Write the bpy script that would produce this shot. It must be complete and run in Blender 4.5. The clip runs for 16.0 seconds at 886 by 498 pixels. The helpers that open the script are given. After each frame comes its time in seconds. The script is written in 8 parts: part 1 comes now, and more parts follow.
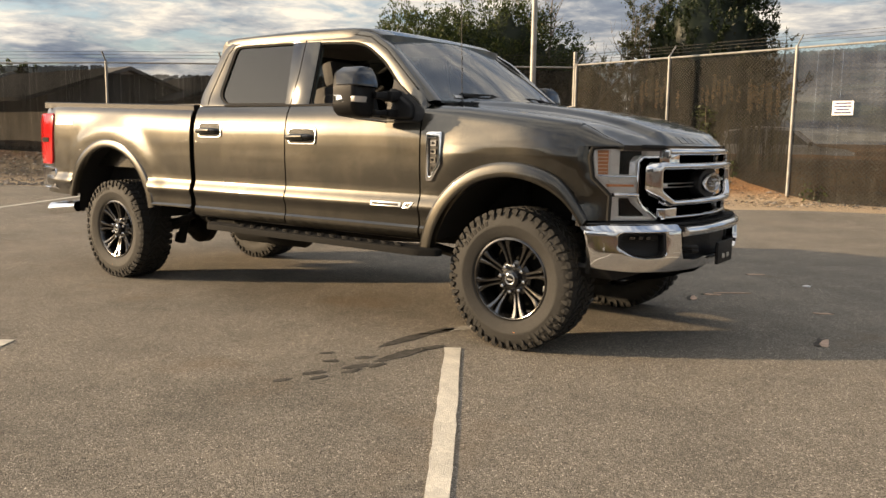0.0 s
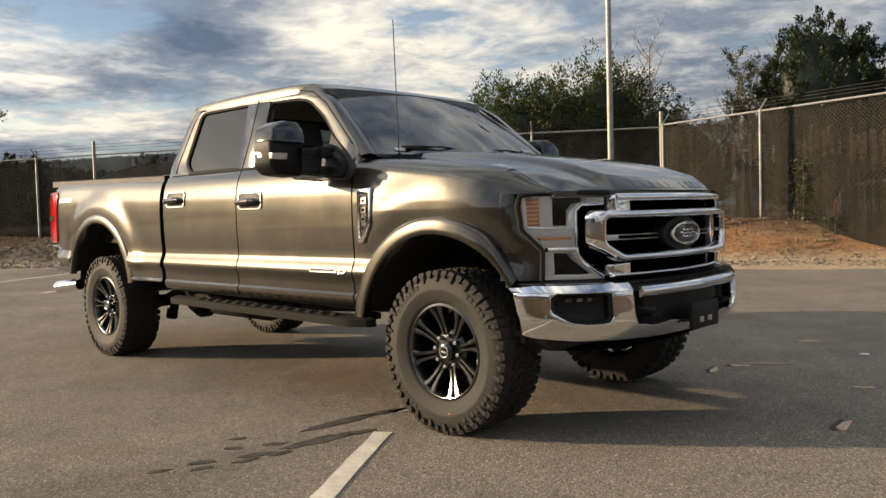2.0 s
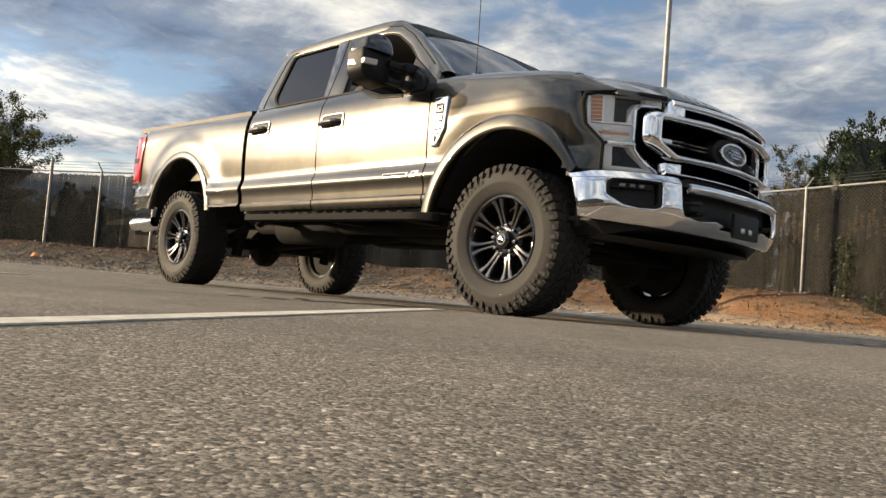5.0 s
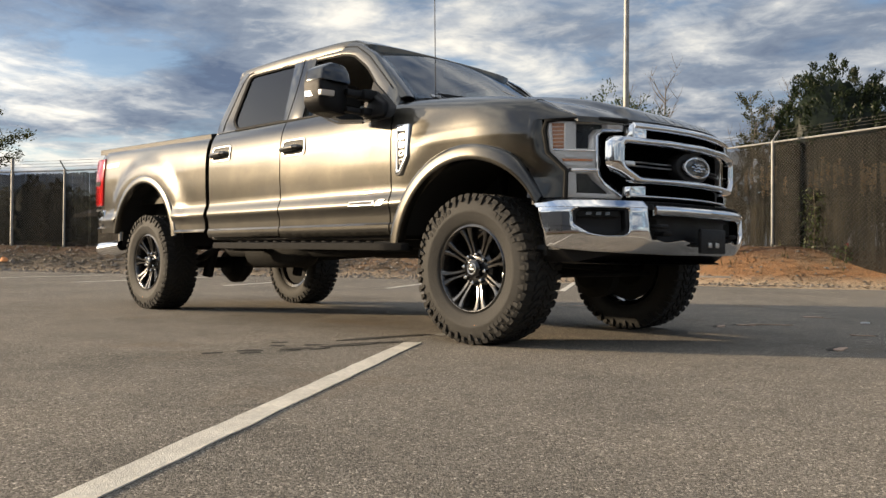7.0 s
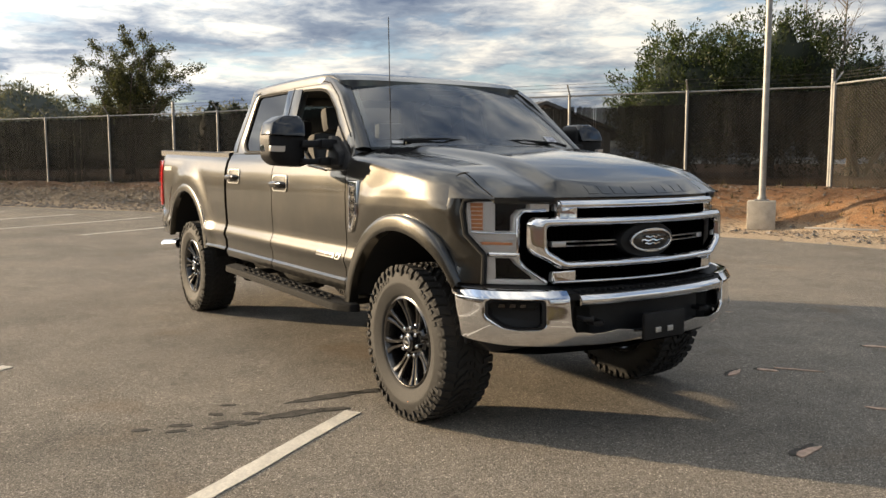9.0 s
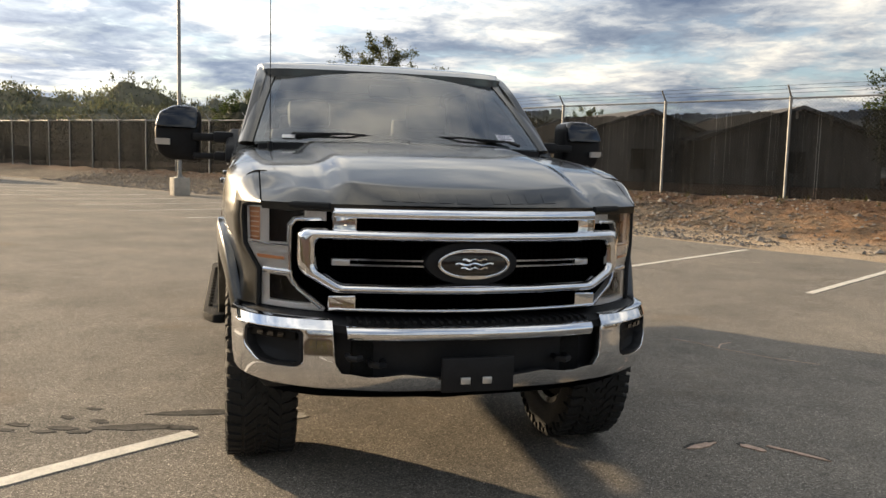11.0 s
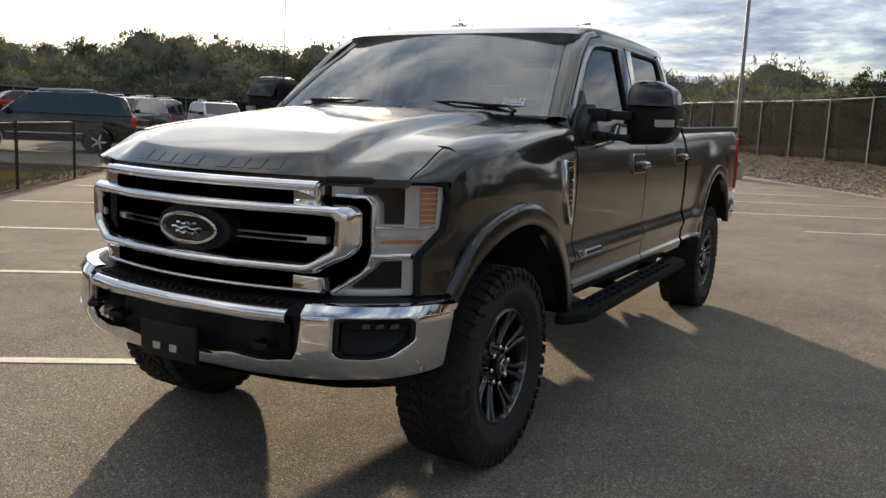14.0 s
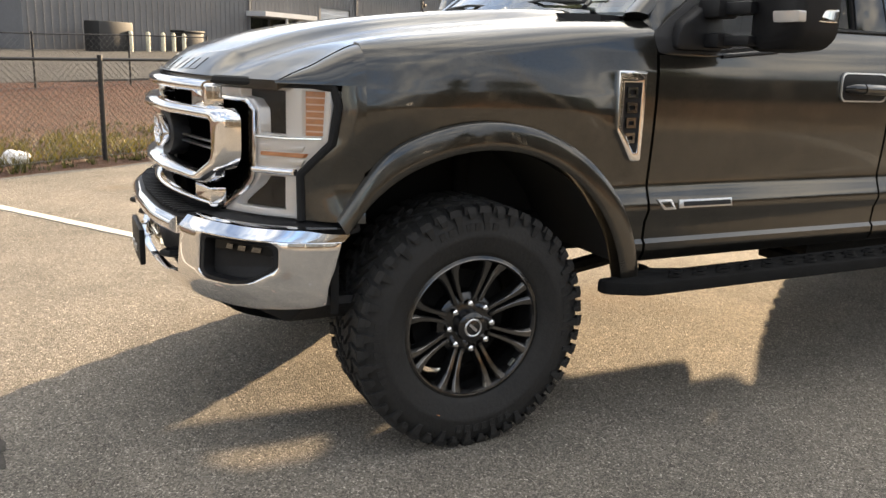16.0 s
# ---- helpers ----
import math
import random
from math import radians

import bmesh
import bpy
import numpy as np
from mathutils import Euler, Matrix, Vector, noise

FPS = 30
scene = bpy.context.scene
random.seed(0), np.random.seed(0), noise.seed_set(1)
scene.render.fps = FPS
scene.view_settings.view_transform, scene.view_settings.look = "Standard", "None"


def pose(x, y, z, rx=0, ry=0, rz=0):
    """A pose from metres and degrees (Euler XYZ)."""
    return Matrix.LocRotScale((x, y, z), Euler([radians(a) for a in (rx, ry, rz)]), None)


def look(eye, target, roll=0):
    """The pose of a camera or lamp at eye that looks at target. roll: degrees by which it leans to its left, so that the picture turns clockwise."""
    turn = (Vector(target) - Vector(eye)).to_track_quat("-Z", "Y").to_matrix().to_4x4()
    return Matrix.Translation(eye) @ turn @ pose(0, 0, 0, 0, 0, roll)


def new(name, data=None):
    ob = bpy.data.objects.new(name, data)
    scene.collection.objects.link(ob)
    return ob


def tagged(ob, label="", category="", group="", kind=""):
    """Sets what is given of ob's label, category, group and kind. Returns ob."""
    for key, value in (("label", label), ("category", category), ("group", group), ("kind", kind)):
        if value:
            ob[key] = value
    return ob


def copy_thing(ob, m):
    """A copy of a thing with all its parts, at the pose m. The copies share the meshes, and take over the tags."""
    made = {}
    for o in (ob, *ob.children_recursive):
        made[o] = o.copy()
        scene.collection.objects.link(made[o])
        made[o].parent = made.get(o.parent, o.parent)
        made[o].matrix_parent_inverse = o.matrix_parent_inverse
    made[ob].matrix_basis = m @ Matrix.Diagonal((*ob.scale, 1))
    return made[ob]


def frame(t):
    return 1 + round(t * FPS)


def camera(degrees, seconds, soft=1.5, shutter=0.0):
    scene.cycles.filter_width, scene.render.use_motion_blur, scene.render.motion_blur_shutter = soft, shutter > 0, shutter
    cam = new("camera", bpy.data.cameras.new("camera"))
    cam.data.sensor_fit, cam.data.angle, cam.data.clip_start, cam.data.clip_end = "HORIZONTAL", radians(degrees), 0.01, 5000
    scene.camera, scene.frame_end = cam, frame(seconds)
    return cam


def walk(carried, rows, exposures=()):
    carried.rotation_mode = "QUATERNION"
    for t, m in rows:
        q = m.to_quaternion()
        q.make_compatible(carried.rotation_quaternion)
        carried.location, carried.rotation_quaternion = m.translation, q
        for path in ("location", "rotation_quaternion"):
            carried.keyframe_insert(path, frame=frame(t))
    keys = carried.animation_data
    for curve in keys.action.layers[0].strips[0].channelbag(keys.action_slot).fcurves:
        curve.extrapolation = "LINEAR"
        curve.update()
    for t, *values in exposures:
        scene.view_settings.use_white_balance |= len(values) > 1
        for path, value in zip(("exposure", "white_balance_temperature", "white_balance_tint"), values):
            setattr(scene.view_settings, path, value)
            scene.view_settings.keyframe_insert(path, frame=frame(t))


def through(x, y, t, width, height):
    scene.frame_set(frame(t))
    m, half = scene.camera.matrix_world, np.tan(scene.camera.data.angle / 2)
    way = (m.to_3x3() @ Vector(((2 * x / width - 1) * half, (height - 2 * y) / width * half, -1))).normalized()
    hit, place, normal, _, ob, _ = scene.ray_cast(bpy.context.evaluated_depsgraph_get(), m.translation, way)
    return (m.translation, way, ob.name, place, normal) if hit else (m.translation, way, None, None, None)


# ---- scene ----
cam = camera(57.2, 16.0)
PATH = [
    (0, (2.461, -5.128, 1.272), (1.319, -3.509, 1.002), 0.8),
    (0.5, (2.478, -4.78, 1.268), (1.236, -3.225, 1.068), -0.5),
    (1, (2.686, -4.471, 1.244), (1.385, -2.962, 1.072), -1.0),
    (1.5, (2.847, -4.178, 1.211), (1.491, -2.717, 1.041), -1.0),
    (2, (2.94, -3.971, 1.16), (1.555, -2.532, 1.071), -1.6),
    (2.5, (3.043, -3.981, 0.962), (1.633, -2.562, 0.967), -2.1),
    (3, (3.098, -4.214, 0.574), (1.596, -2.899, 0.695), -2.4),
    (3.5, (3.143, -4.336, 0.272), (1.595, -3.074, 0.375), 0.5),
    (4, (3.159, -4.383, 0.099), (1.645, -3.078, 0.175), 4.2),
    (4.5, (3.134, -4.361, 0.078), (1.666, -3.007, 0.188), 5.5),
    (7, (3.146, -4.352, 0.493), (1.74, -2.929, 0.515), 0.5),
    (7.5, (3.247, -4.3, 0.925), (1.778, -2.942, 0.911), -0.9),
    (8, (3.446, -4.035, 1.256), (1.878, -2.794, 1.193), -0.5),
    (8.5, (3.692, -3.62, 1.366), (2.057, -2.476, 1.223), -0.4),
    (9, (3.8, -3.161, 1.409), (2.132, -2.078, 1.201), -0.1),
    (9.5, (3.99, -2.675, 1.441), (2.28, -1.654, 1.257), 0.8),
    (12, (3.921, 0.285, 1.387), (1.94, 0.299, 1.111), 0.8),
    (12.5, (3.842, 0.84, 1.401), (1.878, 0.61, 1.103), 0.8),
    (13, (3.651, 1.39, 1.418), (1.752, 0.838, 1.122), 1.3),
    (13.5, (3.397, 1.891, 1.437), (1.587, 1.09, 1.149), 1.9),
    (14, (3.1, 2.335, 1.44), (1.371, 1.374, 1.143), 2.5),
    (14.5, (2.692, 2.68, 1.436), (1.099, 1.512, 1.123), 2.8),
    (15, (2.251, 3.001, 1.427), (0.877, 1.587, 1.091), 2.3),
    (15.5, (1.763, 3.177, 1.377), (0.642, 1.565, 0.997), 1.9),
    (16, (1.249, 3.277, 1.351), (0.41, 1.524, 0.879), 2.3),
]
EXPOSURES = [(0.0, 1.55, 7700, 11), (0.5, 1.34, 7450, 11), (1.0, 1.36, 7400, 11), (2.3, 1.25, 7100, 9), (3.0, 1.0, 6800, 9), (3.8, 1.40, 7100, 9), (4.5, 1.42, 7050, 9), (7.0, 1.33, 6800, 9), (7.7, 1.22, 6750, 9), (9.0, 1.56, 7050, 9), (9.5, 1.60, 7000, 9), (12.0, 1.52, 7050, 9), (13.0, 1.34, 6850, 9), (13.5, 1.27, 6750, 9), (14.5, 1.42, 6500, 9), (15.0, 1.75, 6300, 9), (15.5, 1.98, 6500, 10), (16.0, 2.65, 7500, 11)]
walk(cam, [(t, look(eye, target, roll)) for t, eye, target, roll in PATH], EXPOSURES)

# ---- world, sun ----
SUN_AZ, SUN_EL = -141.0, 12.5          # where the sun stands: degrees from +x towards +y, degrees up
sun_dir = Vector((math.cos(radians(SUN_EL)) * math.cos(radians(SUN_AZ)), math.cos(radians(SUN_EL)) * math.sin(radians(SUN_AZ)), math.sin(radians(SUN_EL))))
world = bpy.data.worlds.new("sky")
world.use_nodes = True
scene.world = world


def nodes_of(tree):
    """Short forms for adding and linking nodes."""
    def add(kind, **inputs):
        n = tree.nodes.new(kind)
        for key, value in inputs.items():
            if key in n.inputs:
                n.inputs[key].default_value = value
        return n

    def join(a, b):
        tree.links.new(a, b)
    return add, join


def math_node(add, join, op, a, b=None):
    n = add("ShaderNodeMath")
    n.operation = op
    for slot, v in enumerate((a, b)):
        if v is None:
            continue
        if isinstance(v, (int, float)):
            n.inputs[slot].default_value = v
        else:
            join(v, n.inputs[slot])
    return n.outputs[0]


def mix_col(add, join, fac, a, b, mode="MIX"):
    n = add("ShaderNodeMix")
    n.data_type, n.blend_type = "RGBA", mode
    for slot, v in ((0, fac), (6, a), (7, b)):
        if isinstance(v, (int, float)):
            n.inputs[slot].default_value = v
        elif isinstance(v, tuple):
            n.inputs[slot].default_value = (*v, 1)
        else:
            join(v, n.inputs[slot])
    return n.outputs[2]


def ramp(add, join, src, stops):
    n = add("ShaderNodeValToRGB")
    while len(n.color_ramp.elements) < len(stops):
        n.color_ramp.elements.new(0.5)
    for e, (p, c) in zip(n.color_ramp.elements, stops):
        e.position, e.color = p, (*c, 1) if isinstance(c, tuple) else (c, c, c, 1)
    join(src, n.inputs[0])
    return n.outputs[0]


def build_sky():
    t = world.node_tree
    t.nodes.clear()
    add, join = nodes_of(t)
    out, bg = add("ShaderNodeOutputWorld"), add("ShaderNodeBackground")
    join(bg.outputs[0], out.inputs[0])
    sky = add("ShaderNodeTexSky")
    sky.sky_type, sky.sun_disc = "NISHITA", False
    sky.sun_elevation, sky.sun_rotation = radians(SUN_EL), radians(90 - SUN_AZ)
    sky.air_density, sky.dust_density, sky.ozone_density = 1.0, 1.2, 1.0
    co = add("ShaderNodeTexCoord")
    sep = add("ShaderNodeSeparateXYZ")
    join(co.outputs["Generated"], sep.inputs[0])
    # the clouds lie on a flat layer overhead: direction over height gives their plan
    up = math_node(add, join, "ADD", math_node(add, join, "MAXIMUM", sep.outputs[2], 0.0), 0.10)
    comb = add("ShaderNodeCombineXYZ")
    join(math_node(add, join, "DIVIDE", sep.outputs[0], up), comb.inputs[0])
    join(math_node(add, join, "DIVIDE", sep.outputs[1], up), comb.inputs[1])
    big = add("ShaderNodeTexNoise", Scale=0.95, Detail=9.0, Roughness=0.58, Distortion=0.35)
    fine = add("ShaderNodeTexNoise", Scale=3.4, Detail=8.0, Roughness=0.6, Distortion=0.5)
    shade = add("ShaderNodeTexNoise", Scale=0.9, Detail=6.0, Roughness=0.55)
    mp = add("ShaderNodeMapping")
    mp.inputs["Location"].default_value = (3.1, 7.7, 2.0)
    join(comb.outputs[0], mp.inputs[0])
    for n in (big, fine):
        join(comb.outputs[0], n.inputs["Vector"])
    join(mp.outputs[0], shade.inputs["Vector"])
    cover = math_node(add, join, "ADD", math_node(add, join, "MULTIPLY", big.outputs[0], 0.72), math_node(add, join, "MULTIPLY", fine.outputs[0], 0.28))
    mask = ramp(add, join, cover, [(0.39, 0.0), (0.455, 0.7), (0.52, 1.0)])
    ripple = add("ShaderNodeTexNoise", Scale=8.0, Detail=6.0, Roughness=0.6, Distortion=0.9)
    join(comb.outputs[0], ripple.inputs["Vector"])
    tone = math_node(add, join, "ADD", math_node(add, join, "MULTIPLY", shade.outputs[0], 0.62), math_node(add, join, "ADD", math_node(add, join, "MULTIPLY", fine.outputs[0], 0.26), math_node(add, join, "MULTIPLY", ripple.outputs[0], 0.12)))
    grey = ramp(add, join, tone, [(0.38, (0.145, 0.20, 0.32)), (0.47, (0.31, 0.375, 0.49)), (0.54, (0.70, 0.735, 0.785)), (0.61, (1.20, 1.16, 1.08))])
    # haze and cloud glow towards the sun
    dot = add("ShaderNodeVectorMath")
    dot.operation = "DOT_PRODUCT"
    dot.inputs[1].default_value = sun_dir
    join(co.outputs["Generated"], dot.inputs[0])
    near = math_node(add, join, "POWER", math_node(add, join, "MAXIMUM", dot.outputs["Value"], 0.0), 26.0)
    # the cloud deck is a little brighter over the bank
    fair = add("ShaderNodeVectorMath")
    fair.operation = "DOT_PRODUCT"
    fair.inputs[1].default_value = (-0.26, 0.96, 0.1)
    join(co.outputs["Generated"], fair.inputs[0])
    share = math_node(add, join, "POWER", math_node(add, join, "ADD", math_node(add, join, "MULTIPLY", fair.outputs["Value"], 0.5), 0.5), 3.0)
    broad = math_node(add, join, "ADD", math_node(add, join, "MULTIPLY", share, 0.15), 0.98)
    # thinner, brighter cloud overhead, and a wide glow on the side of the sun
    glow = math_node(add, join, "MULTIPLY", math_node(add, join, "POWER", math_node(add, join, "MAXIMUM", dot.outputs["Value"], 0.0), 2.6), 1.5)
    thin = math_node(add, join, "ADD", broad, math_node(add, join, "ADD", glow, ramp(add, join, sep.outputs[2], [(0.36, 0.0), (0.75, 0.5)])))
    # the cloud deck seen edge-on near the horizon is greyer
    thin = math_node(add, join, "MULTIPLY", thin, ramp(add, join, sep.outputs[2], [(0.0, 0.66), (0.20, 1.0)]))
    lit = mix_col(add, join, near, mix_col(add, join, 1.0, grey, thin, "MULTIPLY"), (3.6, 3.45, 3.15))
    clouds = mix_col(add, join, 1.0, lit, (CLOUD, CLOUD, CLOUD), "MULTIPLY")
    haze = ramp(add, join, sep.outputs[2], [(0.0, 0.75), (0.12, 0.25), (0.35, 0.0)])
    allmask = math_node(add, join, "MAXIMUM", mask, math_node(add, join, "MAXIMUM", haze, math_node(add, join, "MULTIPLY", near, 1.2)))
    n = math_node(add, join, "MINIMUM", allmask, 1.0)
    clear = mix_col(add, join, 1.0, sky.outputs[0], (0.86, 0.95, 1.15), "MULTIPLY")
    join(mix_col(add, join, n, clear, clouds), bg.inputs[0])
    bg.inputs[1].default_value = SKY


SKY, CLOUD = 0.066, 4.7
build_sky()
sun = new("sun", bpy.data.lights.new("sun", "SUN"))
sun.data.energy, sun.data.angle, sun.data.color = 3.0, radians(0.8), (1.0, 0.79, 0.55)
sun.matrix_world = look(sun_dir * 60, (0, 0, 0))


# ---- materials ----
def material(name, color, rough=0.5, metal=0.0, coat=0.0, vary=0.0, scale=4.0, bump=0.0, bump_scale=60.0, spec=0.5, second=None, rough_vary=0.0, island=0.0, coat_rough=0.03):
    m = bpy.data.materials.new(name)
    m.use_nodes = True
    t = m.node_tree
    b = t.nodes["Principled BSDF"]
    add, join = nodes_of(t)
    b.inputs["Base Color"].default_value = (*color, 1)
    b.inputs["Roughness"].default_value, b.inputs["Metallic"].default_value = rough, metal
    b.inputs["Coat Weight"].default_value, b.inputs["Coat Roughness"].default_value = coat, coat_rough
    b.inputs["Specular IOR Level"].default_value = spec
    co = add("ShaderNodeTexCoord")
    col = None
    if vary or second:
        n = add("ShaderNodeTexNoise", Scale=scale, Detail=8.0, Roughness=0.62)
        n2 = add("ShaderNodeTexNoise", Scale=scale * 11, Detail=4.0, Roughness=0.6)
        join(co.outputs["Object"], n.inputs["Vector"])
        join(co.outputs["Object"], n2.inputs["Vector"])
        f = math_node(add, join, "ADD", math_node(add, join, "MULTIPLY", n.outputs[0], 0.6), math_node(add, join, "MULTIPLY", n2.outputs[0], 0.4))
        f = ramp(add, join, f, [(0.36, 0.0), (0.64, 1.0)])
        a = tuple(c * (1 - vary) for c in color)
        z = second or tuple(min(1, c * (1 + vary)) for c in color)
        col = mix_col(add, join, f, a, z)
        if rough_vary:
            join(math_node(add, join, "ADD", math_node(add, join, "MULTIPLY", f, rough_vary), rough - rough_vary / 2), b.inputs["Roughness"])
    if island:
        g = add("ShaderNodeNewGeometry")
        k = math_node(add, join, "ADD", math_node(add, join, "MULTIPLY", g.outputs["Random Per Island"], 2 * island), 1 - island)
        col = mix_col(add, join, 1.0, col if col is not None else tuple(color), k, "MULTIPLY")
    if col is not None:
        join(col, b.inputs["Base Color"])
    if bump:
        n = add("ShaderNodeTexNoise", Scale=bump_scale, Detail=6.0, Roughness=0.6)
        join(co.outputs["Object"], n.inputs["Vector"])
        bp = add("ShaderNodeBump", Strength=bump, Distance=0.02)
        join(n.outputs[0], bp.inputs["Height"])
        join(bp.outputs[0], b.inputs["Normal"])
    return m


def glass(name, tint, rough=0.0, ior=1.5):
    """A thin pane: clear or tinted transmission with a glossy face."""
    m = bpy.data.materials.new(name)
    m.use_nodes = True
    t = m.node_tree
    t.nodes.clear()
    add, join = nodes_of(t)
    out = add("ShaderNodeOutputMaterial")
    tr, gl, mx, fr = add("ShaderNodeBsdfTransparent"), add("ShaderNodeBsdfGlossy"), add("ShaderNodeMixShader"), add("ShaderNodeLayerWeight", Blend=0.5)
    f0 = ((ior - 1) / (ior + 1)) ** 2
    gloss = math_node(add, join, "ADD", math_node(add, join, "MULTIPLY", math_node(add, join, "POWER", fr.outputs["Facing"], 5.0), 1 - f0), f0)
    tr.inputs[0].default_value = (*tint, 1)
    gl.inputs["Roughness"].default_value = rough
    join(gloss, mx.inputs[0])
    join(tr.outputs[0], mx.inputs[1])
    join(gl.outputs[0], mx.inputs[2])
    join(mx.outputs[0], out.inputs[0])
    return m


def car_paint(name, color, flake=0.35):
    m = bpy.data.materials.new(name)
    m.use_nodes = True
    t = m.node_tree
    b = t.nodes["Principled BSDF"]
    add, join = nodes_of(t)
    co = add("ShaderNodeTexCoord")
    v = add("ShaderNodeTexVoronoi", Scale=900.0)
    join(co.outputs["Object"], v.inputs["Vector"])
    dust = add("ShaderNodeTexNoise", Scale=2.5, Detail=7.0, Roughness=0.65)
    join(co.outputs["Object"], dust.inputs["Vector"])
    k = ramp(add, join, v.outputs["Color"], [(0.2, 1 - flake), (0.8, 1 + flake)])
    col = mix_col(add, join, 1.0, tuple(color), k, "MULTIPLY")
    col = mix_col(add, join, math_node(add, join, "MULTIPLY", ramp(add, join, dust.outputs[0], [(0.45, 0.0), (0.75, 1.0)]), 0.10), col, (0.30, 0.26, 0.20))
    join(col, b.inputs["Base Color"])
    b.inputs["Metallic"].default_value = 0.85
    b.inputs["Roughness"].default_value = 0.32
    b.inputs["Coat IOR"].default_value = 1.65
    b.inputs["Coat Weight"].default_value, b.inputs["Coat Roughness"].default_value = 1.0, 0.015
    wave = add("ShaderNodeTexNoise", Scale=260.0, Detail=2.0)
    join(co.outputs["Object"], wave.inputs["Vector"])
    bp = add("ShaderNodeBump", Strength=0.03, Distance=0.002)
    join(wave.outputs[0], bp.inputs["Height"])
    join(bp.outputs[0], b.inputs["Coat Normal"])
    return m


def asphalt_material():
    m = bpy.data.materials.new("asphalt")
    m.use_nodes = True
    t = m.node_tree
    b = t.nodes["Principled BSDF"]
    add, join = nodes_of(t)
    co = add("ShaderNodeTexCoord")
    src = co.outputs["Object"]
    stones = add("ShaderNodeTexVoronoi", Scale=165.0, Randomness=1.0)
    crumbs = add("ShaderNodeTexNoise", Scale=210.0, Detail=5.0, Roughness=0.7)
    blotch = add("ShaderNodeTexNoise", Scale=0.55, Detail=8.0, Roughness=0.62)
    spots = add("ShaderNodeTexNoise", Scale=3.2, Detail=7.0, Roughness=0.68)
    for n in (stones, crumbs, blotch, spots):
        join(src, n.inputs["Vector"])
    base = ramp(add, join, blotch.outputs[0], [(0.28, (0.152, 0.140, 0.120)), (0.5, (0.222, 0.199, 0.168)), (0.74, (0.278, 0.245, 0.200))])
    k = ramp(add, join, stones.outputs["Color"], [(0.08, 0.40), (0.5, 0.92), (0.8, 1.35), (0.97, 2.9)])
    col = mix_col(add, join, 0.9, base, k, "MULTIPLY")
    grit = add("ShaderNodeTexVoronoi", Scale=330.0, Randomness=1.0)
    join(src, grit.inputs["Vector"])
    col = mix_col(add, join, 0.75, col, ramp(add, join, grit.outputs["Color"], [(0.08, 0.45), (0.45, 0.92), (0.8, 1.25), (0.95, 2.3)]), "MULTIPLY")
    k2 = ramp(add, join, crumbs.outputs[0], [(0.3, 0.6), (0.7, 1.4)])
    col = mix_col(add, join, 0.6, col, k2, "MULTIPLY")
    k3 = ramp(add, join, spots.outputs[0], [(0.30, 0.80), (0.60, 1.06)])
    col = mix_col(add, join, 0.7, col, k3, "MULTIPLY")
    rust = add("ShaderNodeTexNoise", Scale=0.9, Detail=4.0, Roughness=0.5)
    mp = add("ShaderNodeMapping")
    mp.inputs["Location"].default_value = (11.0, 4.0, 0.0)
    join(src, mp.inputs[0])
    join(mp.outputs[0], rust.inputs["Vector"])
    clay = ramp(add, join, rust.outputs[0], [(0.62, 0.0), (0.74, 0.4)])
    col = mix_col(add, join, clay, col, (0.17, 0.115, 0.07))
    # hairline cracks
    cr = add("ShaderNodeTexVoronoi", Scale=0.16)
    cr.feature = "DISTANCE_TO_EDGE"
    wob = add("ShaderNodeTexNoise", Scale=1.4, Detail=6.0, Roughness=0.6)
    join(src, wob.inputs["Vector"])
    mv = add("ShaderNodeVectorMath")
    mv.operation = "MULTIPLY_ADD"
    mv.inputs[1].default_value = (1.2, 1.2, 0)
    join(wob.outputs["Color"], mv.inputs[0])
    join(src, mv.inputs[2])
    join(mv.outputs[0], cr.inputs["Vector"])
    line = ramp(add, join, cr.outputs["Distance"], [(0.0, 1.0), (0.0016, 0.0)])
    col = mix_col(add, join, math_node(add, join, "MULTIPLY", line, 0.45), col, (0.25, 0.22, 0.18))
    join(col, b.inputs["Base Color"])
    b.inputs["Roughness"].default_value = 0.95
    b.inputs["Specular IOR Level"].default_value = 0.12
    h = math_node(add, join, "ADD", math_node(add, join, "MULTIPLY", stones.outputs["Distance"], -0.9), crumbs.outputs[0])
    bp = add("ShaderNodeBump", Strength=0.9, Distance=0.004)
    join(h, bp.inputs["Height"])
    join(bp.outputs[0], b.inputs["Normal"])
    return m


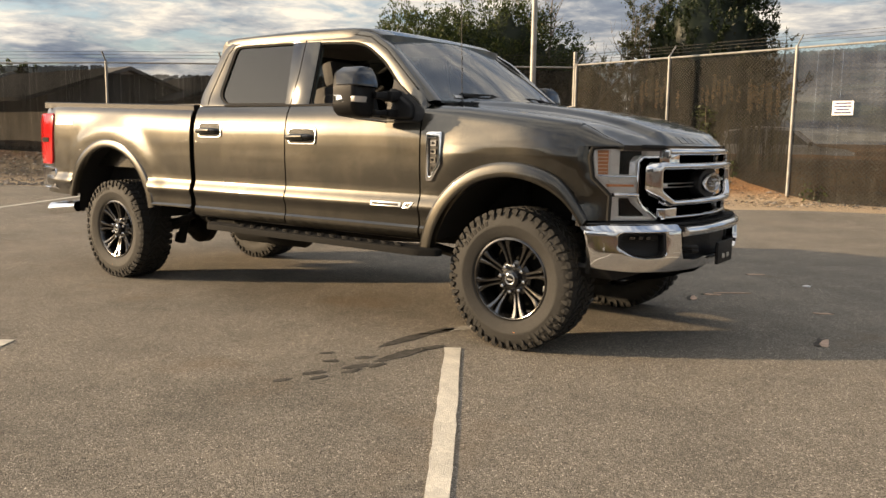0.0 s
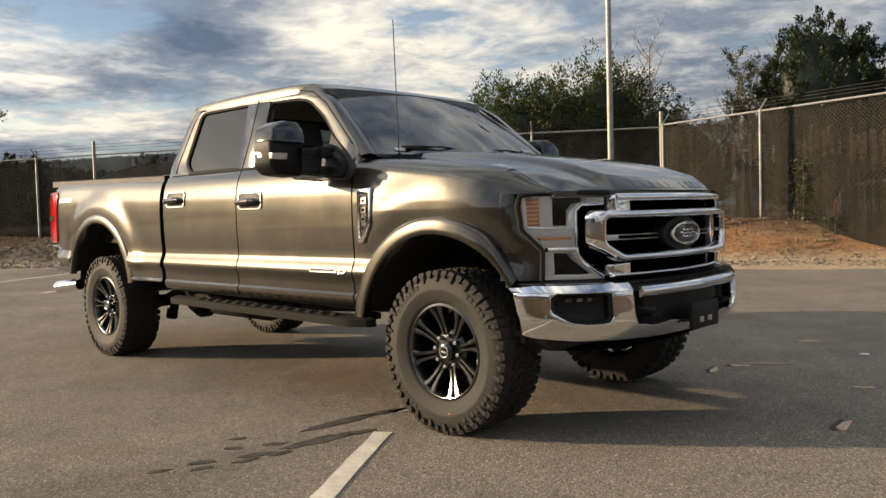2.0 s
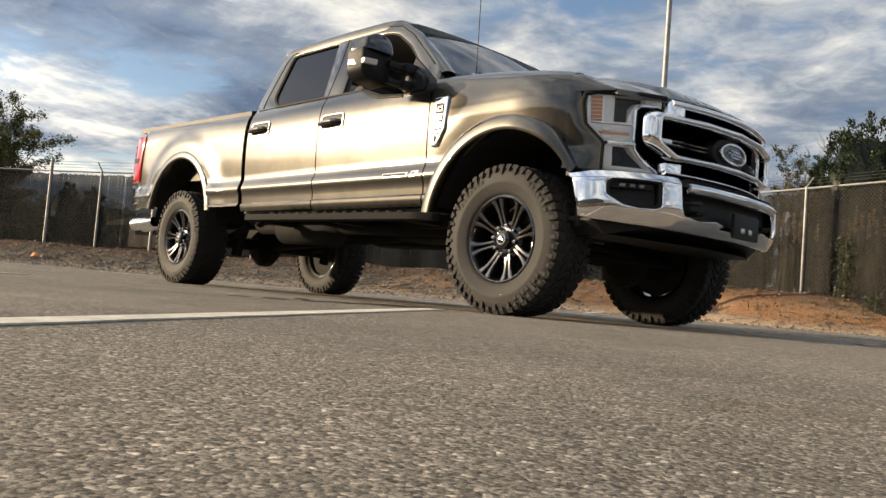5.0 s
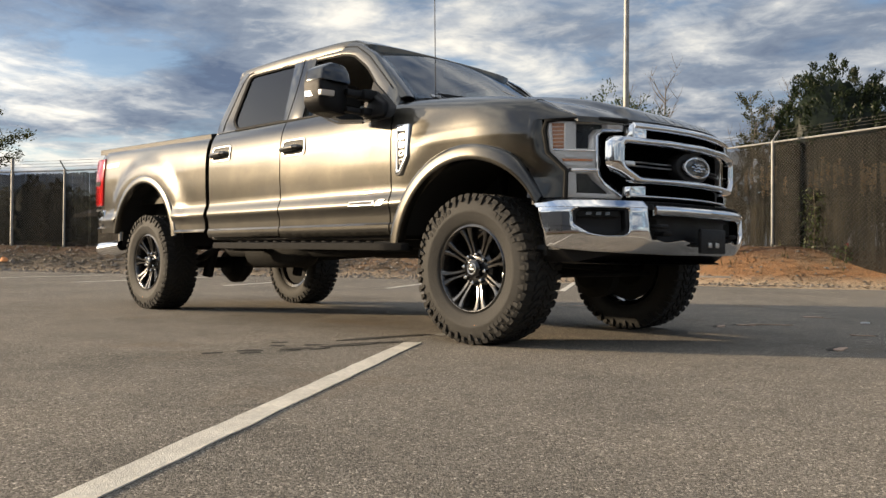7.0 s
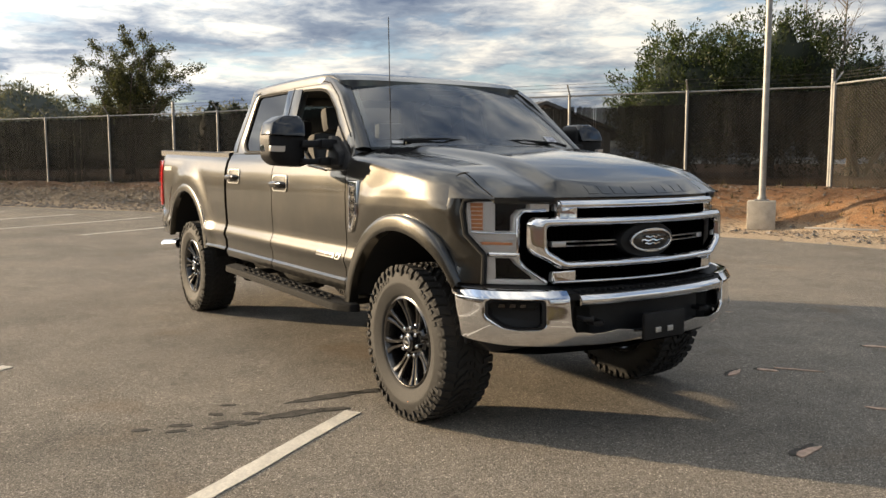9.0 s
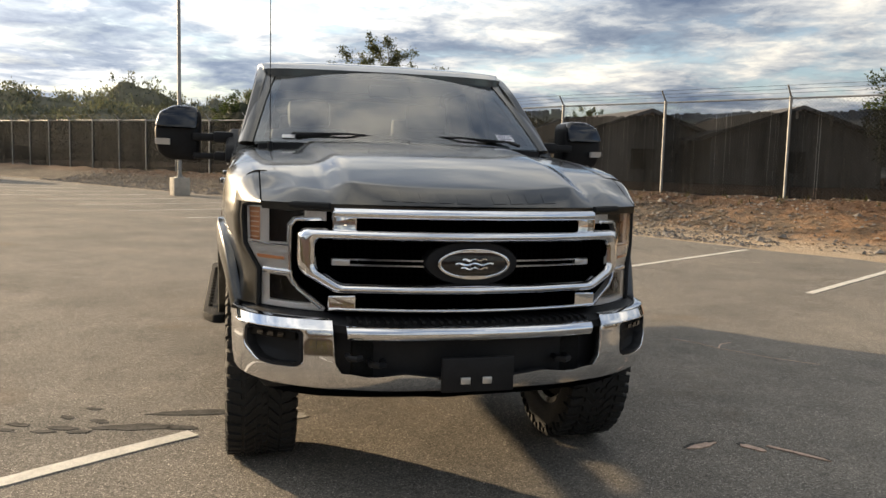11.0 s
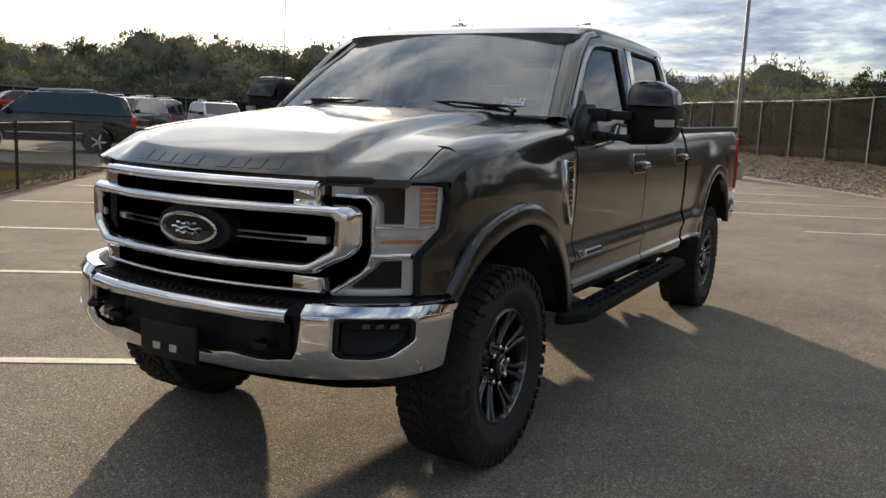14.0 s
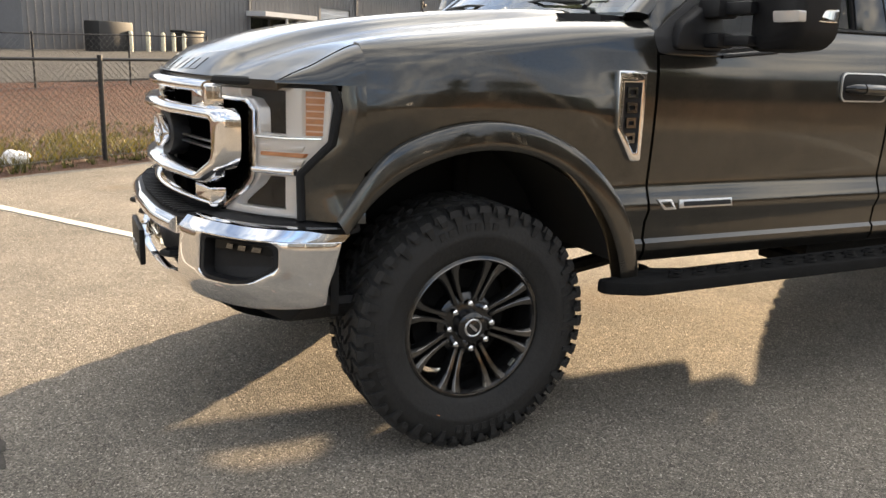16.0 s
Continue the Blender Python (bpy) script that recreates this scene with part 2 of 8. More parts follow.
def earth_material():
    m = bpy.data.materials.new("earth")
    m.use_nodes = True
    t = m.node_tree
    b = t.nodes["Principled BSDF"]
    add, join = nodes_of(t)
    co = add("ShaderNodeTexCoord")
    src = co.outputs["Object"]
    big = add("ShaderNodeTexNoise", Scale=0.28, Detail=8.0, Roughness=0.6)
    mid = add("ShaderNodeTexNoise", Scale=2.3, Detail=8.0, Roughness=0.68)
    fine = add("ShaderNodeTexNoise", Scale=26.0, Detail=6.0, Roughness=0.7)
    for n in (big, mid, fine):
        join(src, n.inputs["Vector"])
    mixv = math_node(add, join, "ADD", math_node(add, join, "MULTIPLY", big.outputs[0], 0.55), math_node(add, join, "MULTIPLY", mid.outputs[0], 0.45))
    col = ramp(add, join, mixv, [(0.33, (0.19, 0.155, 0.125)), (0.45, (0.31, 0.205, 0.125)), (0.55, (0.39, 0.21, 0.105)), (0.68, (0.43, 0.33, 0.22))])
    sep = add("ShaderNodeSeparateXYZ")
    join(src, sep.inputs[0])
    where = math_node(add, join, "ADD", math_node(add, join, "MULTIPLY", sep.outputs[0], 0.06), math_node(add, join, "MULTIPLY", mid.outputs[0], 0.9))
    drab = ramp(add, join, mid.outputs[0], [(0.33, (0.085, 0.073, 0.060)), (0.5, (0.145, 0.123, 0.098)), (0.66, (0.215, 0.178, 0.137))])
    col = mix_col(add, join, ramp(add, join, math_node(add, join, "ADD", where, 1.0), [(0.55, 0.0), (1.0, 1.0)]), drab, col)
    # reddish mulch on the truck's far side of the lot
    over = math_node(add, join, "ADD", math_node(add, join, "MULTIPLY", sep.outputs[0], -0.564), math_node(add, join, "MULTIPLY", sep.outputs[1], 0.826))
    front = ramp(add, join, math_node(add, join, "ADD", math_node(add, join, "MULTIPLY", over, 0.1), 1.0), [(0.40, 1.0), (0.46, 0.0)])
    mulch = ramp(add, join, mid.outputs[0], [(0.33, (0.046, 0.026, 0.020)), (0.5, (0.090, 0.037, 0.026)), (0.66, (0.112, 0.058, 0.040))])
    col = mix_col(add, join, front, col, mulch)
    flat = math_node(add, join, "MULTIPLY", ramp(add, join, sep.outputs[2], [(0.0, 1.0), (0.20, 0.0)]), math_node(add, join, "SUBTRACT", 1.0, math_node(add, join, "MULTIPLY", front, 0.9)))
    col = mix_col(add, join, math_node(add, join, "MULTIPLY", flat, 0.85), col, (0.58, 0.46, 0.33))
    high = ramp(add, join, math_node(add, join, "ADD", sep.outputs[2], math_node(add, join, "MULTIPLY", mid.outputs[0], 0.5)), [(0.72, 0.0), (0.95, 0.6)])
    col = mix_col(add, join, high, col, (0.15, 0.080, 0.050))
    k = ramp(add, join, fine.outputs[0], [(0.28, 0.45), (0.5, 0.95), (0.72, 1.45)])
    col = mix_col(add, join, 0.85, col, k, "MULTIPLY")
    join(col, b.inputs["Base Color"])
    b.inputs["Roughness"].default_value = 0.95
    b.inputs["Specular IOR Level"].default_value = 0.15
    bp = add("ShaderNodeBump", Strength=0.9, Distance=0.08)
    join(math_node(add, join, "ADD", fine.outputs[0], mid.outputs[0]), bp.inputs["Height"])
    join(bp.outputs[0], b.inputs["Normal"])
    return m


def screen_material(least=0.03, most=0.15):
    """Privacy slats: dark weathered plastic, streaked downwards, with a share of see-through gaps too fine to build."""
    m = bpy.data.materials.new("privacy_screen")
    m.use_nodes = True
    t = m.node_tree
    b = t.nodes["Principled BSDF"]
    add, join = nodes_of(t)
    co = add("ShaderNodeTexCoord")
    n1 = add("ShaderNodeTexNoise", Scale=0.8, Detail=8.0, Roughness=0.65)
    n2 = add("ShaderNodeTexNoise", Scale=5.0, Detail=6.0, Roughness=0.7)
    mp = add("ShaderNodeMapping")
    mp.inputs["Scale"].default_value = (1, 1, 0.25)
    join(co.outputs["Object"], mp.inputs[0])
    for n in (n1, n2):
        join(mp.outputs[0], n.inputs["Vector"])
    f = math_node(add, join, "ADD", math_node(add, join, "MULTIPLY", n1.outputs[0], 0.6), math_node(add, join, "MULTIPLY", n2.outputs[0], 0.4))
    g = add("ShaderNodeNewGeometry")
    k = math_node(add, join, "ADD", math_node(add, join, "MULTIPLY", g.outputs["Random Per Island"], 0.5), 0.75)
    col = (ramp(add, join, f, [(0.36, (0.0150, 0.0150, 0.0140)), (0.52, (0.0290, 0.0275, 0.0240)), (0.66, (0.062, 0.056, 0.046))]))
    join(mix_col(add, join, 1.0, col, k, "MULTIPLY"), b.inputs["Base Color"])
    b.inputs["Roughness"].default_value = 0.9
    b.inputs["Specular IOR Level"].default_value = 0.0
    gap, mx = add("ShaderNodeBsdfTransparent"), add("ShaderNodeMixShader")
    join(ramp(add, join, n1.outputs[0], [(0.35, least), (0.65, most)]), mx.inputs[0])
    join(b.outputs[0], mx.inputs[1])
    join(gap.outputs[0], mx.inputs[2])
    join(mx.outputs[0], t.nodes["Material Output"].inputs[0])
    return m


def foliage(name, color, island=0.5, through=0.5):
    """Leaves: each a little different, letting light through."""
    m = bpy.data.materials.new(name)
    m.use_nodes = True
    t = m.node_tree
    t.nodes.clear()
    add, join = nodes_of(t)
    out, mx = add("ShaderNodeOutputMaterial"), add("ShaderNodeMixShader")
    d, tr, gl, mg = add("ShaderNodeBsdfDiffuse"), add("ShaderNodeBsdfTranslucent"), add("ShaderNodeBsdfGlossy"), add("ShaderNodeMixShader")
    g = add("ShaderNodeNewGeometry")
    k = math_node(add, join, "ADD", math_node(add, join, "MULTIPLY", g.outputs["Random Per Island"], 2 * island), 1 - island)
    hue = mix_col(add, join, g.outputs["Random Per Island"], tuple(color), (color[0] * 1.35, color[1] * 1.1, color[2] * 0.8))
    col = mix_col(add, join, 1.0, hue, k, "MULTIPLY")
    join(col, d.inputs[0])
    bright = mix_col(add, join, 1.0, col, (1.3, 1.4, 0.9), "MULTIPLY")
    join(bright, tr.inputs[0])
    mx.inputs[0].default_value = through
    join(d.outputs[0], mx.inputs[1])
    join(tr.outputs[0], mx.inputs[2])
    gl.inputs["Roughness"].default_value = 0.5
    mg.inputs[0].default_value = 0.03
    join(mx.outputs[0], mg.inputs[1])
    join(gl.outputs[0], mg.inputs[2])
    join(mg.outputs[0], out.inputs[0])
    return m


M = dict(
    asphalt=asphalt_material(), earth=earth_material(),
    line=material("worn_white_paint", (0.62, 0.58, 0.50), 0.75, vary=0.25, scale=6, bump=0.5, bump_scale=160),
    stain=material("damp_stain", (0.080, 0.074, 0.065), 0.92, vary=0.45, scale=14, bump=0.4, bump_scale=180, spec=0.12),
    scuff=material("worn_paint_smear", (0.36, 0.34, 0.30), 0.9, vary=0.4, scale=25, bump=0.5, bump_scale=160),
    clay=material("bare_clay", (0.52, 0.37, 0.28), 0.9, vary=0.35, scale=20, bump=0.6, bump_scale=90),
    paint=car_paint("grey_metallic_paint", (0.026, 0.0243, 0.0202)),
    gap=material("shut_line_black", (0.006, 0.006, 0.006), 0.9),
    chrome=material("chrome", (0.82, 0.82, 0.83), 0.06, 1.0, vary=0.05, scale=3, rough_vary=0.05),
    satin=material("satin_silver", (0.62, 0.62, 0.62), 0.28, 0.9),
    black=material("black_plastic", (0.010, 0.010, 0.011), 0.5, spec=0.28, vary=0.3, scale=12, bump=0.15, bump_scale=300),
    gloss=material("gloss_black", (0.006, 0.006, 0.007), 0.12, coat=0.6),
    mesh=material("grille_black", (0.002, 0.002, 0.002), 0.95, spec=0.0),
    chassis=material("chassis_black", (0.010, 0.010, 0.0095), 0.75, spec=0.12, vary=0.4, scale=9, bump=0.3, bump_scale=80),
    rubber=material("tyre_rubber", (0.0095, 0.0093, 0.0090), 0.80, vary=0.35, scale=7, bump=0.25, bump_scale=120, second=(0.019, 0.018, 0.0167)),
    rubber_side=material("tyre_sidewall", (0.0115, 0.0112, 0.0106), 0.74, vary=0.3, scale=6, bump=0.2, bump_scale=90, second=(0.0185, 0.0177, 0.0167)),
    rim=material("black_rim", (0.010, 0.010, 0.010), 0.24, 0.3, coat=0.8),
    smoked=material("smoked_chrome", (0.165, 0.16, 0.155), 0.17, 1.0, vary=0.1, scale=20, rough_vary=0.06),
    step=material("step_black", (0.008, 0.008, 0.008), 0.8, spec=0.15, vary=0.3, scale=12, bump=0.2, bump_scale=200),
    red=material("red_lens", (0.55, 0.012, 0.014), 0.12, coat=0.8),
    amber=material("amber_lens", (0.50, 0.20, 0.085), 0.25, coat=0.7, vary=0.2, scale=30),
    amber_pale=material("pale_amber_lens", (0.70, 0.47, 0.34), 0.25, coat=0.6),
    lamp_dark=material("smoked_lamp", (0.008, 0.0075, 0.007), 0.3, spec=0.2, vary=0.2, scale=20),
    lamp_frame=material("silvered_lamp_frame", (0.62, 0.60, 0.58), 0.28, 0.45, coat=0.6),
    lens=glass("clear_lens", (0.97, 0.97, 0.97), ior=1.3),
    wind=glass("windscreen_glass", (0.50, 0.57, 0.56), ior=2.9),
    tint=glass("tinted_glass", (0.05, 0.052, 0.055), ior=1.8),
    tint_front=glass("front_side_glass", (0.30, 0.32, 0.33)),
    seat=material("grey_upholstery", (0.055, 0.055, 0.058), 0.75, vary=0.25, scale=9, bump=0.2, bump_scale=150),
    dash=material("dashboard_black", (0.02, 0.02, 0.021), 0.6, vary=0.2, scale=9),
    headliner=material("headliner", (0.35, 0.34, 0.32), 0.9, vary=0.1, scale=9),
    paper=material("sticker_white", (0.78, 0.78, 0.80), 0.5),
    ink=material("sticker_ink", (0.05, 0.05, 0.12), 0.6),
    galv=material("galvanised_steel", (0.30, 0.30, 0.29), 0.55, 0.5, vary=0.25, scale=5),
    wire=material("weathered_wire", (0.036, 0.035, 0.032), 0.75, 0.2),
    slat=screen_material(0.04, 0.16), slat_thin=screen_material(0.14, 0.40), pale_wire=material("dulled_wire", (0.16, 0.155, 0.145), 0.55, 0.5),
    blackpost=material("black_coated_steel", (0.012, 0.012, 0.012), 0.55),
    concrete=material("concrete", (0.42, 0.38, 0.32), 0.9, vary=0.2, scale=6, bump=0.4, bump_scale=60),
    bark=material("bark", (0.11, 0.085, 0.065), 0.95, vary=0.4, scale=5, bump=0.8, bump_scale=18),
    palebark=material("pale_bark", (0.15, 0.13, 0.11), 0.95, vary=0.3, scale=5, bump=0.6, bump_scale=18),
    leaf=foliage("green_leaves", (0.034, 0.052, 0.021), 0.5, 0.35),
    leaf_dark=foliage("dark_evergreen", (0.015, 0.028, 0.014), 0.4, 0.3),
    leaf_olive=foliage("olive_leaves", (0.050, 0.060, 0.032), 0.5, 0.3),
    plume=foliage("pale_plume", (0.42, 0.33, 0.27), 0.2, 0.4),
    # far leaves paler and greyer: the distance haze is mixed into their colour
    far=foliage("far_foliage_hazed", (0.125, 0.140, 0.122), 0.18, 0.2),
    # asphalt darkened in its colour, to tone down low sunlight on the yard
    yard=material("darkened_yard_asphalt", (0.075, 0.072, 0.067), 0.92, spec=0.15, vary=0.35, scale=1.5, bump=0.5, bump_scale=120),
    rock=material("gravel_stone", (0.18, 0.160, 0.138), 0.9, island=0.5, vary=0.3, scale=14),
    chip=material("wood_chips", (0.20, 0.155, 0.115), 0.95, island=0.65),
    straw=material("pine_straw", (0.20, 0.105, 0.06), 0.95, island=0.5),
    wall=material("grey_metal_cladding", (0.135, 0.135, 0.138), 0.55, vary=0.12, scale=0.7),
    roof=material("dark_shingle", (0.09, 0.085, 0.08), 0.9, vary=0.3, scale=2),
    siding=material("pale_siding", (0.40, 0.37, 0.33), 0.8, vary=0.12, scale=1.2),
    door_white=material("white_roller_door", (0.62, 0.62, 0.62), 0.5, vary=0.1, scale=1),
    dark_open=material("painted_bay_shade", (0.02, 0.02, 0.02), 0.8),
    orange=material("orange_rag", (0.62, 0.26, 0.10), 0.8, vary=0.2, scale=10),
    weed=foliage("dry_grass", (0.055, 0.060, 0.028), 0.5, 0.3),
    tuft=foliage("yellow_green_grass", (0.10, 0.092, 0.036), 0.45, 0.35),
)


# ---- mesh helpers ----
from mathutils.geometry import delaunay_2d_cdt as delaunay
from mathutils.geometry import tessellate_polygon as tessellate

def obj(name, bm, mat, parent=None, label="", angle=38.0):
    me = bpy.data.meshes.new(name)
    bm.to_mesh(me)
    bm.free()
    for p in me.polygons:
        p.use_smooth = True
    me.set_sharp_from_angle(angle=radians(angle))
    for mm in mat if isinstance(mat, (list, tuple)) else [mat]:
        me.materials.append(mm)
    ob = new(name, me)
    if parent is not None:
        ob.parent = parent
    if label:
        tagged(ob, label)
    return ob


def part(name, bm, mat, parent, label="", angle=38.0):
    return obj(name, bm, mat, parent, label, angle)


def raw(name, verts, faces, mat, parent=None, smooth=False):
    """One mesh straight from lists, for large counts."""
    me = bpy.data.meshes.new(name)
    me.from_pydata(verts, [], faces)
    me.materials.append(mat)
    if smooth:
        me.shade_smooth()
    ob = new(name, me)
    if parent is not None:
        ob.parent = parent
    return ob


def thing(name, label, category, group="", kind="", at=(0, 0, 0), turn=0.0):
    ob = new(name)
    ob.matrix_basis = pose(*at, 0, 0, turn)
    ob.empty_display_size = 0.2
    return tagged(ob, label, category, group, kind)


def box(c, s, bevel=0.0, m=None):
    bm = bmesh.new()
    bmesh.ops.create_cube(bm, size=1.0)
    bmesh.ops.scale(bm, vec=s, verts=bm.verts)
    if bevel:
        bmesh.ops.bevel(bm, geom=list(bm.edges), offset=bevel, segments=2, affect="EDGES", profile=0.6)
    bmesh.ops.translate(bm, vec=c, verts=bm.verts)
    if m is not None:
        bm.transform(m)
    return bm


def merge(*bms):
    """One bmesh out of several."""
    out = bms[0]
    for b in bms[1:]:
        me = bpy.data.meshes.new("tmp")
        b.to_mesh(me)
        b.free()
        out.from_mesh(me)
        bpy.data.meshes.remove(me)
    return out


def tube(points, r, seg=8, caps=True, closed=False):
    """A round bar along points; r is a number or one for each point."""
    bm = bmesh.new()
    pts = [Vector(p) for p in points]
    rings, n = [], len(pts)
    side = None
    for i, p in enumerate(pts):
        a, b = (pts[i - 1], pts[(i + 1) % n]) if closed else (pts[max(i - 1, 0)], pts[min(i + 1, n - 1)])
        d = (b - a).normalized()
        if side is None:
            side = d.orthogonal().normalized()
        side = (side - d * side.dot(d)).normalized()
        other = d.cross(side)
        rr = r[i] if isinstance(r, (list, tuple)) else r
        rings.append([bm.verts.new(p + rr * (math.cos(2 * math.pi * k / seg) * side + math.sin(2 * math.pi * k / seg) * other)) for k in range(seg)])
    for i in range(n if closed else n - 1):
        a, b = rings[i], rings[(i + 1) % n]
        for k in range(seg):
            bm.faces.new((a[k], a[(k + 1) % seg], b[(k + 1) % seg], b[k]))
    if caps and not closed:
        bm.faces.new(rings[0][::-1])
        bm.faces.new(rings[-1])
    bmesh.ops.recalc_face_normals(bm, faces=bm.faces)
    return bm


def lathe(profile, seg=48, closed=False):
    """Turns (radius, along) pairs round the y axis."""
    bm = bmesh.new()
    rings = []
    for k in range(seg):
        a = 2 * math.pi * k / seg
        rings.append([bm.verts.new((r * math.cos(a), y, r * math.sin(a))) for r, y in profile])
    n = len(profile)
    for k in range(seg):
        a, b = rings[k], rings[(k + 1) % seg]
        for i in range(n if closed else n - 1):
            j = (i + 1) % n
            bm.faces.new((a[i], a[j], b[j], b[i]))
    bmesh.ops.remove_doubles(bm, verts=bm.verts, dist=1e-5)
    bmesh.ops.recalc_face_normals(bm, faces=bm.faces)
    return bm


def dense(poly, step, closed=True):
    out = []
    n = len(poly)
    for i in range(n if closed else n - 1):
        a, b = Vector(poly[i]), Vector(poly[(i + 1) % n])
        k = max(1, int((b - a).length / step))
        out += [tuple(a.lerp(b, j / k)) for j in range(k)]
    if not closed:
        out.append(tuple(poly[-1]))
    return out


def round_poly(poly, r, seg=4):
    """Rounds the corners of a polygon; r is one radius or one a corner."""
    out, n = [], len(poly)
    for i, p in enumerate(poly):
        p, a, b = Vector(p), Vector(poly[i - 1]), Vector(poly[(i + 1) % n])
        rr = r[i] if isinstance(r, (list, tuple)) else r
        k = min(rr, (a - p).length * 0.45, (b - p).length * 0.45)
        if k < 1e-4:
            out.append(tuple(p))
            continue
        s, e = p + (a - p).normalized() * k, p + (b - p).normalized() * k
        for j in range(seg + 1):
            f = j / seg
            out.append(tuple((1 - f) ** 2 * s + 2 * f * (1 - f) * p + f * f * e))
    return out


def inside(p, loops):
    """Even-odd test over all loops."""
    hit = False
    for l in loops:
        for i in range(len(l)):
            (x0, y0), (x1, y1) = l[i - 1], l[i]
            if (y0 > p[1]) != (y1 > p[1]) and p[0] < (x1 - x0) * (p[1] - y0) / (y1 - y0) + x0:
                hit = not hit
    return hit


def plate(outer, holes, place, depth, bevel=0.0, step=0.0, fill=0.0):
    """A sheet with thickness and holes: outlines in (u, v), laid into space by place(u, v, d), d from 0 (face) to depth (back).
    fill: spacing of points inside the outline, for sheets that curve."""
    loops = [list(outer)] + [list(h) for h in holes]
    if step:
        loops = [dense(l, step) for l in loops]
    flat = [p for l in loops for p in l]
    if fill:
        us, vs = [p[0] for p in flat], [p[1] for p in flat]
        extra = []
        nu, nv = int((max(us) - min(us)) / fill), int((max(vs) - min(vs)) / fill)
        for i in range(1, nu):
            for j in range(1, nv):
                p = (min(us) + fill * (i + 0.25 * (j % 2)), min(vs) + fill * j)
                if inside(p, loops) and min((p[0] - q[0]) ** 2 + (p[1] - q[1]) ** 2 for q in flat) > (0.5 * fill) ** 2:
                    extra.append(p)
        edges, base = [], 0
        for l in loops:
            edges += [(base + k, base + (k + 1) % len(l)) for k in range(len(l))]
            base += len(l)
        pts = flat + extra
        got = delaunay([Vector(p) for p in pts], edges, [], 0, 1e-7)
        if len(got[0]) == len(pts):
            flat = pts
            tri = [t for t in got[2] if inside((sum(got[0][k].x for k in t) / 3, sum(got[0][k].y for k in t) / 3), loops)]
        else:
            tri = tessellate([[Vector((u, v, 0)) for u, v in l] for l in loops])
    else:
        tri = tessellate([[Vector((u, v, 0)) for u, v in l] for l in loops])
    bm = bmesh.new()
    front = [bm.verts.new(place(u, v, 0.0)) for u, v in flat]
    back = [bm.verts.new(place(u, v, depth)) for u, v in flat]
    for a, b, c in tri:
        try:
            bm.faces.new((front[a], front[b], front[c]))
            bm.faces.new((back[c], back[b], back[a]))
        except ValueError:
            pass
    base = 0
    rim = []
    for l in loops:
        n = len(l)
        for i in range(n):
            a, b = base + i, base + (i + 1) % n
            try:
                bm.faces.new((front[a], back[a], back[b], front[b]))
            except ValueError:
                pass
            e = bm.edges.get((front[a], front[b]))
            if e:
                rim.append(e)
        base += n
    bmesh.ops.recalc_face_normals(bm, faces=bm.faces)
    if bevel:
        bmesh.ops.bevel(bm, geom=rim, offset=bevel, segments=2, affect="EDGES", profile=0.5)
    return bm


def moulding(outer, inner, place, rise, n=8, closed=True):
    """A rounded bead between two outlines with the same number of points; rise is how far it stands out."""
    bm = bmesh.new()
    rings = []
    for o, i in zip(outer, inner):
        ring = []
        for k in range(n + 1):
            t = k / n
            u, v = o[0] + (i[0] - o[0]) * t, o[1] + (i[1] - o[1]) * t
            ring.append(bm.verts.new(place(u, v, -rise * math.sin(math.pi * t) ** 0.6)))
        ring.append(bm.verts.new(place(i[0], i[1], rise)))
        ring.insert(0, bm.verts.new(place(o[0], o[1], rise)))
        rings.append(ring)
    m = len(rings)
    for a in range(m if closed else m - 1):
        for k in range(n + 2):
            bm.faces.new((rings[a][k], rings[a][k + 1], rings[(a + 1) % m][k + 1], rings[(a + 1) % m][k]))
    if not closed:
        bm.faces.new(rings[0])
        bm.faces.new(rings[-1][::-1])
    bmesh.ops.recalc_face_normals(bm, faces=bm.faces)
    return bm


def grid(us, vs, place, depth=None):
    """A smooth sheet place(u, v) over the grid; with depth a Vector is given for its back."""
    bm = bmesh.new()
    rows = [[bm.verts.new(place(u, v)) for v in vs] for u in us]
    for i in range(len(us) - 1):
        for j in range(len(vs) - 1):
            bm.faces.new((rows[i][j], rows[i + 1][j], rows[i + 1][j + 1], rows[i][j + 1]))
    if depth is not None:
        border = [e for e in bm.edges if e.is_boundary]
        got = bmesh.ops.extrude_edge_only(bm, edges=border)
        bmesh.ops.translate(bm, vec=depth, verts=[g for g in got["geom"] if isinstance(g, bmesh.types.BMVert)])
    bmesh.ops.remove_doubles(bm, verts=bm.verts, dist=1e-5)
    bmesh.ops.recalc_face_normals(bm, faces=bm.faces)
    return bm


def curve(pairs):
    """A smooth function through (x, y) pairs (monotone cubic between them)."""
    xs, ys = [p[0] for p in pairs], [p[1] for p in pairs]
    n = len(xs)
    d = [(ys[i + 1] - ys[i]) / (xs[i + 1] - xs[i]) for i in range(n - 1)]
    m = [d[0]] + [0 if d[i - 1] * d[i] <= 0 else 2 * d[i - 1] * d[i] / (d[i - 1] + d[i]) for i in range(1, n - 1)] + [d[-1]]

    def f(x):
        if x <= xs[0]:
            return ys[0]
        if x >= xs[-1]:
            return ys[-1]
        i = max(k for k in range(n - 1) if xs[k] <= x)
        h = xs[i + 1] - xs[i]
        t = (x - xs[i]) / h
        return (2 * t**3 - 3 * t**2 + 1) * ys[i] + (t**3 - 2 * t**2 + t) * h * m[i] + (3 * t**2 - 2 * t**3) * ys[i + 1] + (t**3 - t**2) * h * m[i + 1]
    return f


